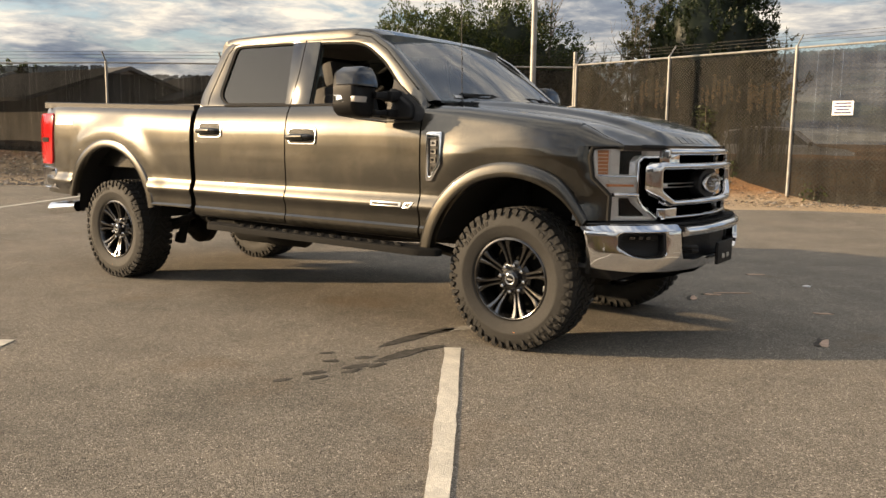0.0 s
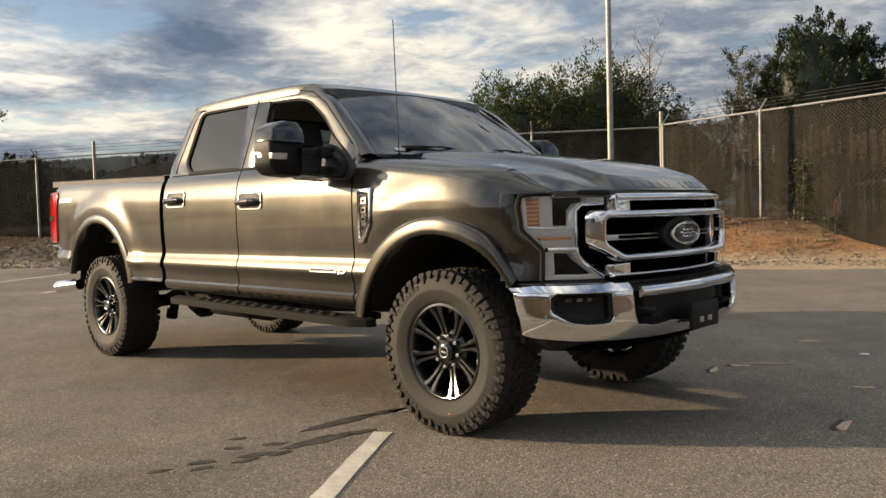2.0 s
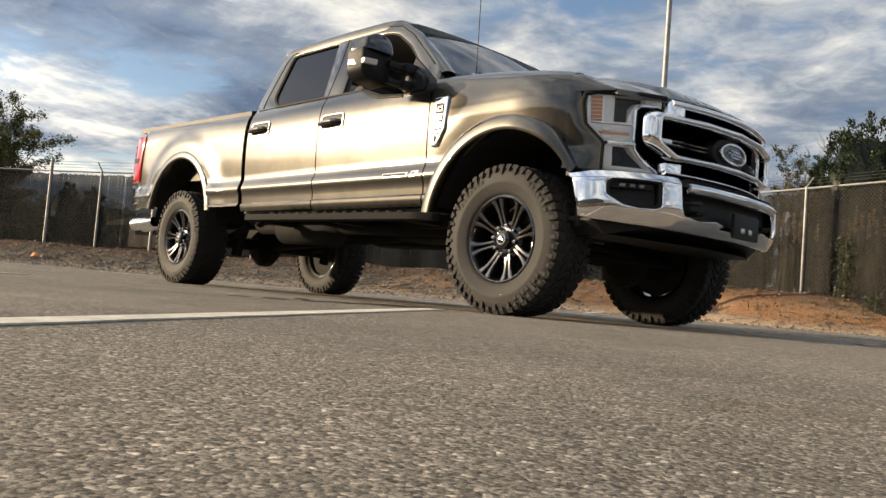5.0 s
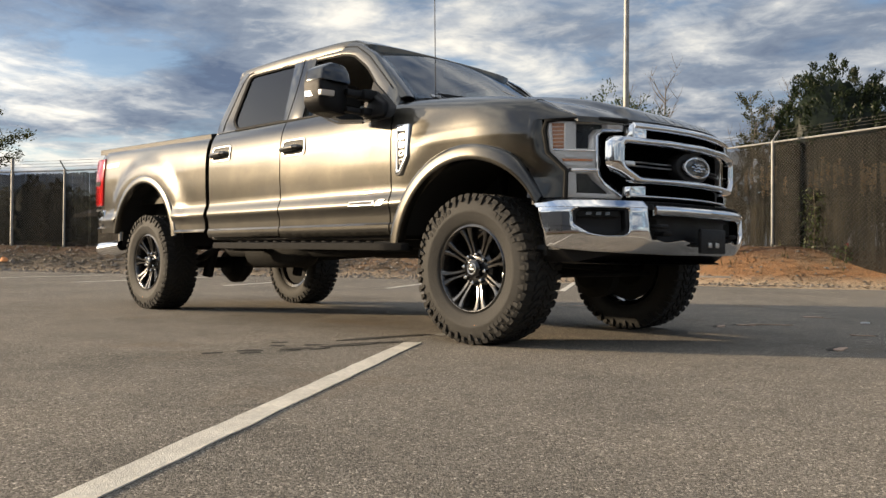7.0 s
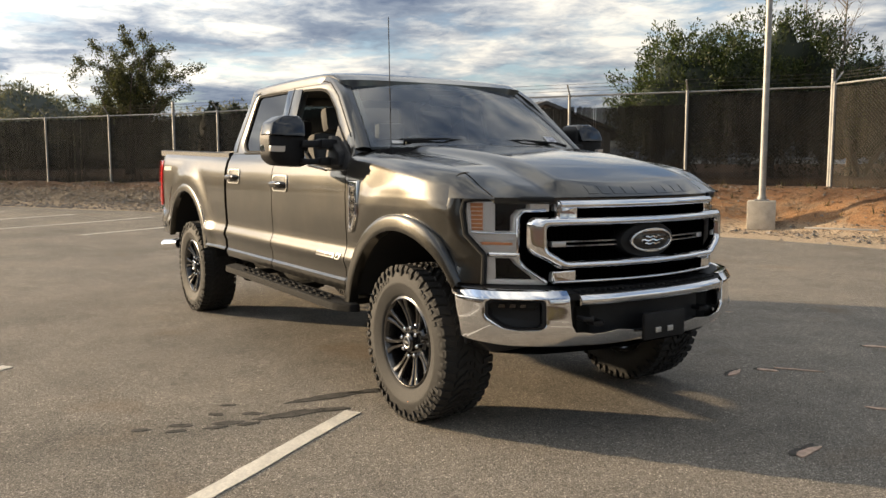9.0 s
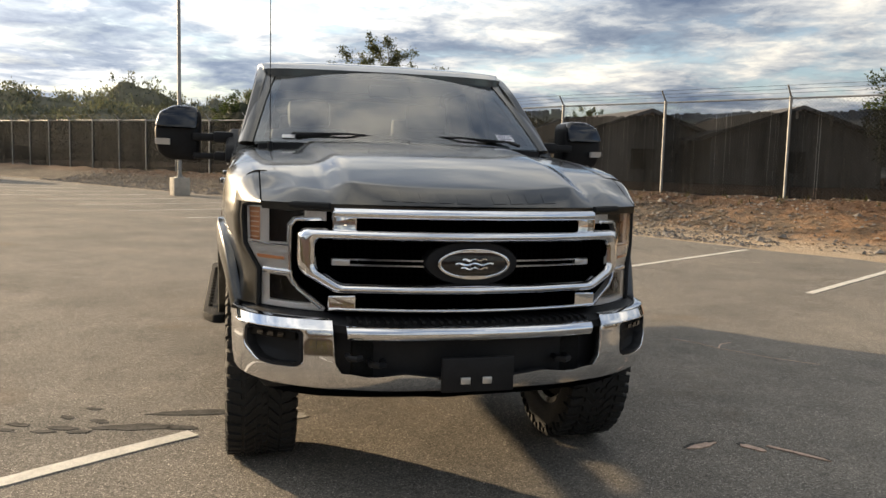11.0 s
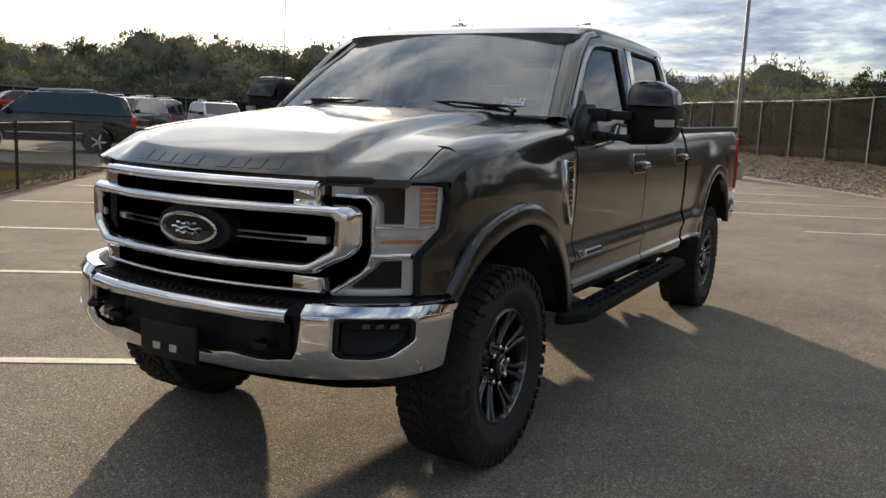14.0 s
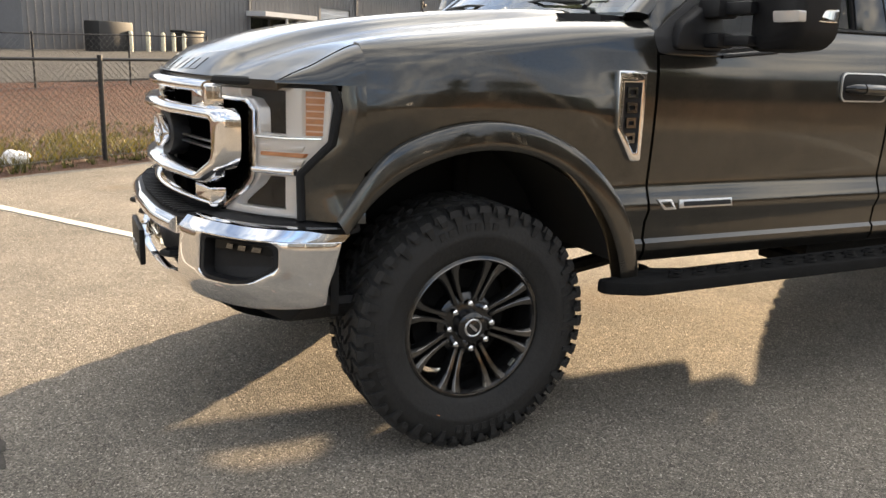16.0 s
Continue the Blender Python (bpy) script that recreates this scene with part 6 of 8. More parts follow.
# ---- the truck's sides: handles, mirrors, boards, badges, tail ----
def build_fittings():
    for s in (1, -1):
        for x, z in ((-1.70, 1.300), (-2.70, 1.338)):
            y = side_w(z)
            cup = part("handle_recess", plate(round_poly([(x - 0.135, z - 0.055), (x + 0.125, z - 0.055), (x + 0.125, z + 0.05), (x - 0.135, z + 0.05)], 0.03), [], lambda u, v, d: Vector((u, s * (side_w(v) + 0.006 - d), v)), 0.02, 0.001), M["black"], truck, "dark door handle recess")
            part("handle_rim", plate(round_poly([(x - 0.140, z - 0.060), (x + 0.130, z - 0.060), (x + 0.130, z + 0.055), (x - 0.140, z + 0.055)], 0.034), [round_poly([(x - 0.134, z - 0.054), (x + 0.124, z - 0.054), (x + 0.124, z + 0.049), (x - 0.134, z + 0.049)], 0.030)], lambda u, v, d: Vector((u, s * (side_w(v) + 0.010 - d), v)), 0.008), M["satin"], cup)
            part("handle_grip", tube([(x - 0.140, s * (y + 0.006), z - 0.016), (x - 0.125, s * (y + 0.026), z - 0.014), (x - 0.06, s * (y + 0.036), z - 0.010), (x + 0.035, s * (y + 0.035), z - 0.008)], [0.014, 0.020, 0.023, 0.021], 12), M["paint"], cup, "body-coloured door grip")
            part("handle_end", tube([(x + 0.038, s * (y + 0.033), z - 0.008), (x + 0.080, s * (y + 0.028), z - 0.008), (x + 0.098, s * (y + 0.004), z - 0.010)], [0.021, 0.020, 0.014], 12), M["gloss"], cup, "gloss black grip end with the lock")
        # towing mirror
        mir = part("side_mirror", plate(round_poly([(1.115, 1.412), (1.30, 1.425), (1.352, 1.47), (1.362, 1.60), (1.330, 1.690), (1.26, 1.722), (1.14, 1.724), (1.112, 1.69)], 0.03), [], lambda u, v, d: Vector((-0.84 - 0.10 * ((u - 1.235) / 0.13) ** 2 * 0.35 - 0.06 * ((v - 1.57) / 0.16) ** 2 - d, s * u, v)), 0.17, 0.03, 0.0), M["black"], truck, "large black towing mirror with chrome marker", angle=60)
        part("mirror_cap", plate(round_poly([(1.125, 1.60), (1.358, 1.60), (1.334, 1.688), (1.26, 1.728), (1.14, 1.730), (1.118, 1.69)], 0.02), [], lambda u, v, d: Vector((-0.832 - 0.035 * ((u - 1.235) / 0.13) ** 2 - 0.06 * ((v - 1.57) / 0.16) ** 2 - d, s * (u + 0.004), v)), 0.155, 0.022), M["gloss"], mir)
        part("mirror_glass", plate(round_poly([(1.135, 1.44), (1.32, 1.45), (1.335, 1.60), (1.31, 1.68), (1.14, 1.70)], 0.03), [], lambda u, v, d: Vector((-1.062 + d, s * u, v)), 0.006), M["chrome"], mir)
        part("mirror_marker", plate(round_poly([(-1.035, 1.508), (-0.915, 1.512), (-0.895, 1.522), (-0.895, 1.546), (-1.035, 1.552)], 0.006), [], lambda u, v, d: Vector((u, s * (1.366 - 0.25 * max(0, u + 0.98) - d), v)), 0.02, 0.004), M["chrome"], mir)
        face = lambda u, v, d: Vector((-0.834 - 0.035 * ((u - 1.235) / 0.13) ** 2 - 0.06 * ((v - 1.57) / 0.16) ** 2 - d, s * u, v))
        part("marker_lamp", plate(round_poly([(1.275, 1.505), (1.356, 1.508), (1.358, 1.542), (1.275, 1.540)], 0.006), [], face, 0.03, 0.003, 0.02), M["lamp_frame"], mir, "chrome-framed marker lamp")
        for z, th, wd in ((1.556, 0.052, 0.085), (1.448, 0.042, 0.070)):
            part("mirror_arm", merge(box((-0.900, s * 1.055, z), (wd * 0.8, 0.20, th * 0.85), 0.012), box((-0.885, s * 0.985, z), (wd * 1.15, 0.11, th * 1.25), 0.016)), M["black"], mir)
        part("mirror_bracket", plate(round_poly([(-0.95, 1.41), (-0.72, 1.41), (-0.74, 1.50), (-0.93, 1.62)], 0.03), [], lambda u, v, d: Vector((u, s * (0.975 - 0.26 * max(0, v - 1.515) - d), v)), 0.06, 0.015), M["black"], mir)
        # running board with a pattern of raised cups
        board = part("running_board", plate(round_poly([(-2.70, 1.0), (-2.62, 1.095), (-0.60, 1.095), (-0.47, 1.03), (-0.47, 0.968), (-2.70, 0.968)], 0.04), [], lambda u, v, d: Vector((u, s * v, 0.604 - 0.0085 * (u + 0.47) - d)), 0.046, 0.014, 0.2), M["step"], truck, "black side step with raised tread cups")
        bm = None
        for i in range(14):
            for j in range(2):
                x = -2.30 + 0.115 * i + 0.05 * j
                b = lathe([(0.010, 0.0), (0.026, 0.0), (0.022, 0.010), (0.014, 0.010)], 10)
                b.transform(Matrix.Translation((x, s * (1.008 + 0.050 * j), 0.606 - 0.0085 * (x + 0.47))) @ Matrix.Rotation(math.pi / 2, 4, "X") @ Matrix.Diagonal((1.3, 1, 0.6, 1)))
                bm = b if bm is None else merge(bm, b)
        tagged(part("tread_pattern", bm, M["step"], board), kind="stuff")
        for x in (-2.45, -1.55, -0.75):
            part("board_bracket", box((x, s * 0.86, 0.575), (0.09, 0.26, 0.04), 0.01), M["chassis"], board)
        # fender badge: chrome frame with plain bars
        bo = [(-0.605, 1.335), (-0.488, 1.335), (-0.488, 1.130), (-0.560, 1.024), (-0.605, 1.024)]
        bi = [(-0.585, 1.295), (-0.512, 1.295), (-0.512, 1.140), (-0.568, 1.055), (-0.585, 1.055)]
        fy = lambda u, v: fender_y(u, v) if u < 0.62 else 0.9
        fb = part("fender_badge", plate(round_poly(bo, 0.008), [bi], lambda u, v, d: Vector((u, s * (fy(u, v) + 0.016 - d), v)), 0.03, 0.004), M["chrome"], truck, "chrome fender vent badge")
        part("badge_field", plate(bi, [], lambda u, v, d: Vector((u, s * (fy(u, v) + 0.006 - d), v)), 0.01), M["black"], fb)
        for i in range(4):
            z = 1.262 - 0.052 * i
            part("badge_bar", plate([(-0.572, z - 0.018), (-0.528, z - 0.018), (-0.528, z + 0.018), (-0.572, z + 0.018)], [[(-0.562, z - 0.007), (-0.538, z - 0.007), (-0.538, z + 0.007), (-0.562, z + 0.007)]], lambda u, v, d: Vector((u, s * (fy(u, v) + 0.012 - d), v)), 0.006), M["smoked"], fb)
        # door badge
        db = part("door_badge", plate([(-1.055, 0.848), (-0.80, 0.848), (-0.80, 0.878), (-1.055, 0.878)], [], lambda u, v, d: Vector((u, s * (side_w(v) + 0.006 - d), v)), 0.008, 0.001), M["satin"], truck, "small silver door badge")
        part("badge_bar", plate([(-1.045, 0.855), (-0.82, 0.855), (-0.82, 0.871), (-1.045, 0.871)], [], lambda u, v, d: Vector((u, s * (side_w(v) + 0.0085 - d), v)), 0.004), M["black"], db)
        part("badge_figure", plate([(-0.785, 0.845), (-0.73, 0.845), (-0.70, 0.882), (-0.765, 0.882)], [[(-0.772, 0.852), (-0.735, 0.852), (-0.715, 0.875), (-0.758, 0.875)]], lambda u, v, d: Vector((u, s * (side_w(v) + 0.006 - d), v)), 0.006), M["satin"], db)
        # tail lamp, decal bars on the bed side, rear bumper end
        tl = part("tail_light", plate(round_poly([(-5.225, 1.005), (-4.985, 1.005), (-4.965, 1.06), (-4.935, 1.42), (-4.945, 1.475), (-5.225, 1.475)], 0.02), [], lambda u, v, d: Vector((u, s * (bed_y(max(u, -5.05), v) + 0.016 - d - 0.5 * max(0, -5.17 - u)), v)), 0.16, 0.012, 0.05), M["red"], truck, "red tail light")
        part("tail_lens", plate([(-5.15, 1.21), (-5.03, 1.21), (-5.02, 1.25), (-5.15, 1.25)], [], lambda u, v, d: Vector((u, s * (bed_y(max(u, -5.05), v) + 0.0185 - d), v)), 0.01), M["lamp_dark"], tl)
        for i in range(5):
            part("decal_bar", plate([(-4.90 + 0.055 * i, 1.372), (-4.855 + 0.055 * i, 1.372), (-4.845 + 0.055 * i, 1.412), (-4.89 + 0.055 * i, 1.412)], [], lambda u, v, d: Vector((u, s * (bed_y(u, v) + 0.003 - d), v)), 0.004), M["lamp_frame"], truck)
        part("rear_bumper_end", plate(round_poly([(-5.33, 0.79), (-4.93, 0.775), (-4.93, 0.965), (-5.33, 0.985)], 0.03), [], lambda u, v, d: Vector((u, s * (0.985 - 0.5 * max(0, -5.12 - u) - d), v)), 0.12, 0.02, 0.05), M["chrome"], truck)
        part("quarter_trim", plate([(-4.93, 0.735), (-4.66, 0.735), (-4.66, 0.78), (-4.93, 0.98)], [], lambda u, v, d: Vector((u, s * (0.962 - d), v)), 0.03), M["paint"], truck)
    part("rear_bumper", box((-5.27, 0, 0.88), (0.14, 1.72, 0.18), 0.03), M["chrome"], truck)
    part("tonneau", box((-4.05, 0, 1.535), (2.16, 1.62, 0.02), 0.006), M["black"], truck)


build_fittings()


# ---- underside ----
def build_chassis():
    for s in (1, -1):
        part("frame_rail", merge(box((-2.2, s * 0.43, 0.66), (5.9, 0.09, 0.17), 0.02), box((0.72, s * 0.43, 0.66), (0.3, 0.10, 0.16), 0.02)), M["chassis"], truck)
        part("leaf_spring", tube([(-3.45, s * 0.55, 0.60), (-3.75, s * 0.55, 0.50), (-4.06, s * 0.55, 0.46), (-4.40, s * 0.55, 0.50), (-4.75, s * 0.55, 0.62)], 0.035, 8), M["chassis"], truck)
        part("shock", merge(tube([(-3.72, s * 0.50, 0.36), (-3.60, s * 0.46, 0.75)], [0.04, 0.035], 10), tube([(-3.74, s * 0.50, 0.33), (-3.72, s * 0.50, 0.40)], 0.05, 8)), M["chassis"], truck)
        part("front_coil", tube([(0.05 + 0.06 * math.cos(t), s * 0.50 + 0.06 * math.sin(t), 0.52 + 0.02 * t / 2) for t in span(0, 22, 80)], 0.011, 6), M["chassis"], truck)
        part("front_shock", tube([(-0.10, s * 0.55, 0.42), (-0.14, s * 0.50, 1.05)], 0.032, 10), M["chassis"], truck)
        part("radius_arm", tube([(0.0, s * 0.52, 0.40), (-0.9, s * 0.45, 0.52)], 0.035, 8), M["chassis"], truck)
    part("rear_axle", tube([(-4.06, -0.75, 0.454), (-4.06, 0.75, 0.454)], 0.055, 14), M["chassis"], truck)
    half = lathe([(0.0, -0.13), (0.12, -0.12), (0.19, -0.04), (0.19, 0.04), (0.12, 0.12), (0.0, 0.13)], 24)
    half.transform(Matrix.Translation((-4.06, 0, 0.444)))
    part("rear_differential", half, M["chassis"], truck)
    part("front_axle", tube([(0.0, -0.75, 0.444), (0.0, 0.75, 0.444)], 0.05, 12), M["chassis"], truck)
    half = lathe([(0.0, -0.11), (0.10, -0.10), (0.16, -0.04), (0.16, 0.04), (0.10, 0.10), (0.0, 0.11)], 24)
    half.transform(Matrix.Translation((0.03, 0.28, 0.42)))
    part("front_differential", half, M["chassis"], truck)
    part("track_bar", merge(tube([(0.16, -0.62, 0.50), (0.16, 0.62, 0.43)], 0.022, 8), tube([(0.20, -0.66, 0.42), (0.20, 0.66, 0.42)], 0.018, 8)), M["chassis"], truck)
    part("drive_shaft", tube([(-4.0, 0, 0.46), (-1.7, 0.0, 0.58)], 0.05, 12), M["chassis"], truck)
    part("gearbox", merge(box((-1.25, 0.0, 0.62), (1.1, 0.42, 0.22), 0.06), box((-0.25, 0.0, 0.72), (0.9, 0.5, 0.34), 0.08)), M["chassis"], truck)
    part("fuel_tank", box((-2.35, 0.66, 0.64), (1.3, 0.32, 0.24), 0.06), M["chassis"], truck)
    part("exhaust_pipe", tube([(-0.9, -0.25, 0.58), (-2.0, -0.62, 0.56), (-3.1, -0.62, 0.56), (-3.5, -0.62, 0.74), (-4.5, -0.66, 0.72), (-4.85, -0.78, 0.60)], 0.05, 10), M["chassis"], truck)
    part("silencer", tube([(-2.85, -0.60, 0.55), (-2.75, -0.60, 0.55), (-2.05, -0.60, 0.55), (-1.95, -0.60, 0.55)], [0.05, 0.12, 0.12, 0.05], 16), M["chassis"], truck)
    for y, x in ((-0.80, -5.14), (-0.93, -5.08)):
        part("exhaust_tip", merge(tube([(-4.76, y + 0.06, 0.61), (x, y, 0.575)], [0.050, 0.062], 20, caps=False), tube([(-4.84, y + 0.05, 0.605), (x + 0.005, y, 0.576)], 0.056, 20, caps=False)), M["chrome"], truck)
        part("exhaust_bore", tube([(-4.86, y + 0.05, 0.604), (x + 0.06, y + 0.012, 0.582)], 0.054, 20), M["gap"], truck)
    part("spare_wheel", merge(lathe([(0.12, -0.12), (0.36, -0.12), (0.40, -0.08), (0.40, 0.08), (0.36, 0.12), (0.12, 0.12)], 40, closed=True)), M["rubber"], truck).matrix_basis = pose(-4.72, 0, 0.80, 90, 0, 0)
    part("underbody", box((-1.75, 0, 0.72), (2.4, 1.70, 0.04), 0.01), M["gap"], truck)
    part("bed_underside", box((-4.05, 0, 0.95), (2.1, 1.22, 0.05)), M["gap"], truck)
    for s in (1, -1):
        part("arch_liner", grid(span(0, math.pi, 20), [0.63, 0.90], lambda t, y: Vector((ARCH_R[0] + 0.62 * math.cos(t), s * y, ARCH_R[1] + 0.62 * math.sin(t)))), M["gap"], truck)
        part("arch_wall", box((ARCH_R[0], s * 0.625, 0.98), (1.3, 0.02, 0.46)), M["gap"], truck)
    part("engine_bay", box((0.15, 0, 1.02), (1.1, 0.80, 0.60), 0.05), M["gap"], truck)


build_chassis()


# ---- trees ----
def leaf_cloud(verts, faces, centre, radius, count, size, rnd, squash=0.8):
    """Many small leaf quads in a lumpy ball."""
    for _ in range(count):
        while True:
            p = Vector((rnd.uniform(-1, 1), rnd.uniform(-1, 1), rnd.uniform(-1, 1)))
            if 0.2 < p.length < 1:
                break
        p = Vector((p.x, p.y, p.z * squash)) * radius + centre
        n = Vector((rnd.gauss(0, 1), rnd.gauss(0, 1), rnd.gauss(0, 1) + 0.4)).normalized()
        a = n.orthogonal().normalized()
        b = n.cross(a)
        s = size * rnd.uniform(0.6, 1.3)
        t = rnd.uniform(0, 6.28)
        u, v = a * math.cos(t) + b * math.sin(t), b * math.cos(t) - a * math.sin(t)
        k = len(verts)
        verts.extend([p - u * s, p - v * s * 0.45, p + u * s, p + v * s * 0.45])
        faces.append((k, k + 1, k + 2, k + 3))


def spray(verts, faces, c, d, length, radius, count, size, rnd):
    """A leafy twig: leaves set round a short axis, thinning out towards its tip."""
    d = d.normalized()
    for _ in range(count):
        u = rnd.random()
        w = radius * (1 - 0.7 * u)
        p = c + d * length * u + Vector((rnd.gauss(0, w), rnd.gauss(0, w), rnd.gauss(0, w)))
        ax = (d + Vector((rnd.gauss(0, 0.6), rnd.gauss(0, 0.6), rnd.gauss(0, 0.6)))).normalized()
        sd = ax.orthogonal().normalized()
        sd = Matrix.Rotation(rnd.uniform(0, 6.28), 3, ax) @ sd
        k, q = len(verts), size * rnd.uniform(0.6, 1.3)
        verts.extend([p, p + ax * q * 0.8 + sd * q * 0.38, p + ax * q * 1.8, p + ax * q * 0.8 - sd * q * 0.38])
        faces.append((k, k + 1, k + 2, k + 3))


def stem(p, d, length, r, rnd, up=0.12):
    """Points and radii of one tapered, wandering stem."""
    pts, rs = [p], [r]
    for i in range(6):
        d = (d + Vector((rnd.gauss(0, 0.10), rnd.gauss(0, 0.10), up * 0.5 + rnd.gauss(0, 0.06)))).normalized()
        p = p + d * length / 6
        pts.append(p)
        rs.append(r * (1 - 0.14 * (i + 1)))
    return pts, rs


def tree(at, height, width, label, leaf, bark, seed, leaves=5000, size=0.13, kind="broad", z=0.85):
    """broad: a dense crown; loose: a fan of stems with leafy twigs and gaps; cone: a dense evergreen; bare: branches alone."""
    rnd = random.Random(seed)
    root = thing("tree", label, "tree", "trees behind the fence", at=(*at, z))
    out, verts, faces = [], [], []
    shift = Vector((seed * 3.1, 0, 0))
    if kind in ("cone", "broad"):
        top = 0.30 if kind == "cone" else 0.42
        lump = lambda n: (0.98 if kind == "cone" else 0.88) + (0.16 if kind == "cone" else 0.40) * noise.noise(n * 1.7 + shift) + 0.16 * noise.noise(n * 4.0 + shift)
        mid = Vector((0, 0, height * top))

        def at_crown(n, f):
            """A point of the crown towards n, f of the way out."""
            up = height - mid.z if n.z > 0 else mid.z * 0.95
            return mid + Vector((n.x * width / 2, n.y * width / 2, n.z * up)) * lump(n) * f

        out.append(tube([(0, 0, -0.1), (0.06, 0.02, height * 0.35), (0, 0.05, height * 0.8)], [0.05 + height * 0.018, 0.03 + height * 0.012, 0.03], 8))
        for _ in range(7):
            n = Vector((rnd.gauss(0, 1), rnd.gauss(0, 1), rnd.uniform(0.0, 1.2))).normalized()
            a = Vector((0.03, 0.01, height * rnd.uniform(0.12, 0.4)))
            out.append(tube([a, a.lerp(at_crown(n, 0.8), 0.5) + Vector((0, 0, 0.1)), at_crown(n, 0.8)], [0.06, 0.04, 0.015], 6))
        # dark inside of the crown
        rows, cols, k = 18, 28, len(verts)
        for j in range(rows + 1):
            th = math.pi * j / rows
            for i in range(cols):
                ph = 2 * math.pi * i / cols
                n = Vector((math.sin(th) * math.cos(ph), math.sin(th) * math.sin(ph), math.cos(th)))
                verts.append(at_crown(n, (0.84 if kind == "cone" else 0.72) + 0.14 * noise.noise(n * 5 + shift) + 0.08 * noise.noise(n * 11 + shift)))
        for j in range(rows):
            for i in range(cols):
                faces.append((k + j * cols + i, k + j * cols + (i + 1) % cols, k + (j + 1) * cols + (i + 1) % cols, k + (j + 1) * cols + i))
        count = max(60, leaves // 55)
        for _ in range(count):
            n = Vector((rnd.gauss(0, 1), rnd.gauss(0, 1), rnd.gauss(0.15, 0.9))).normalized()
            f = 0.84 + 0.14 * rnd.random() if kind == "cone" else 0.62 + 0.38 * rnd.random() ** 0.7
            lean = Vector((n.x, n.y, n.z + (0.9 if kind == "cone" else 0.35)))
            spray(verts, faces, at_crown(n, f), lean, width * rnd.uniform(0.06, 0.14) * (0.6 if kind == "cone" else 1), width * (0.022 if kind == "cone" else 0.035), leaves // count, size, rnd)
    elif kind == "loose":
        stems = max(4, int(width * 1.6))
        spots = []
        for i in range(stems):
            t = 2 * math.pi * (i + rnd.uniform(-0.3, 0.3)) / stems
            q = rnd.uniform(0.15, 1.0) * width / 2
            end = Vector((q * math.cos(t), q * math.sin(t), height * rnd.uniform(0.62, 1.0) * math.sqrt(1 - 0.45 * (2 * q / width) ** 2)))
            p = Vector((rnd.gauss(0, 0.12), rnd.gauss(0, 0.12), -0.1))
            pts, rs = stem(p, (end - p).normalized() + Vector((0, 0, 0.15)), (end - p).length, 0.025 + height * 0.006, rnd, 0.02)
            out.append(tube(pts, rs, 6, caps=False))
            for m in range(11):
                u = rnd.uniform(0.22, 1.0)
                k = min(5, int(u * 6))
                c = pts[k].lerp(pts[k + 1], u * 6 - k)
                d = Vector((rnd.gauss(0, 1), rnd.gauss(0, 1), rnd.uniform(0.0, 0.9))).normalized()
                tw, tr = stem(c, d, width * rnd.uniform(0.09, 0.20), 0.014, rnd, 0.08)
                out.append(tube(tw, tr, 4, caps=False))
                spots += [(tw[2], tw[3] - tw[2]), (tw[4], tw[5] - tw[4]), (tw[6], tw[6] - tw[5])]
        for c, d in spots:
            spray(verts, faces, c, d, width * 0.07, width * 0.030, max(1, leaves // len(spots)), size, rnd)
    else:
        # three upright stems from one foot, side branches swept upwards, fine twigs at their ends
        for i in range(3):
            t = 2.1 * i + rnd.uniform(-0.4, 0.4)
            lean = Vector((0.36 * math.cos(t), 0.36 * math.sin(t), 1))
            pts, rs = stem(Vector((0.05 * math.cos(t), 0.05 * math.sin(t), -0.1)), lean, height * rnd.uniform(0.85, 1.0), 0.03 + height * 0.009, rnd, 0.06)
            out.append(tube(pts, rs, 7, caps=False))
            for m in range(17):
                u = 0.28 + 0.70 * (m + rnd.random()) / 17
                k = min(5, int(u * 6))
                c = pts[k].lerp(pts[k + 1], u * 6 - k)
                a = rnd.uniform(0, 6.28)
                side, sr = stem(c, Vector((math.cos(a), math.sin(a), 0.9)), height * rnd.uniform(0.18, 0.31) * (1.15 - 0.6 * u), 0.030, rnd, 0.25)
                out.append(tube(side, sr, 5, caps=False))
                for q in (2, 3, 4, 5, 6, 6):
                    b = rnd.uniform(0, 6.28)
                    tw, tr = stem(side[q], Vector((math.cos(b), math.sin(b), rnd.uniform(0.4, 1.3))), rnd.uniform(0.35, 0.9), 0.012, rnd, 0.2)
                    out.append(tube(tw, tr, 4, caps=False))
    part("trunk", merge(*out), bark, root)
    if verts:
        raw("crown", verts, faces, leaf, root, smooth=True)
    return root


def polar(eye, az, dist):
    return (eye[0] + dist * math.cos(radians(az)), eye[1] + dist * math.sin(radians(az)))


E9, E8, E1 = (3.80, -3.16), (3.45, -4.03), (2.85, -4.18)
tree(polar(E9, 168.0, 46), 7.7, 7.0, "sparse green tree with small leaves behind the fence", M["leaf_olive"], M["bark"], 11, 42000, 0.075, "loose")
tree(polar(E8, 129.6, 36), 6.0, 6.0, "dense green tree standing behind the fence", M["leaf"], M["bark"], 21, 26000, 0.08)
tree(polar(E8, 124.0, 38), 7.2, 7.4, "dense green tree standing behind the fence", M["leaf"], M["bark"], 22, 34000, 0.08)
tree(polar(E8, 119.6, 42), 5.8, 5.0, "small dark green tree behind the fence", M["leaf_dark"], M["bark"], 23, 14000, 0.08)
tree(polar(E8, 118.9, 40), 9.3, 4.6, "leafless tree with fine grey branches", None, M["palebark"], 24, 0, 0.1, "bare")
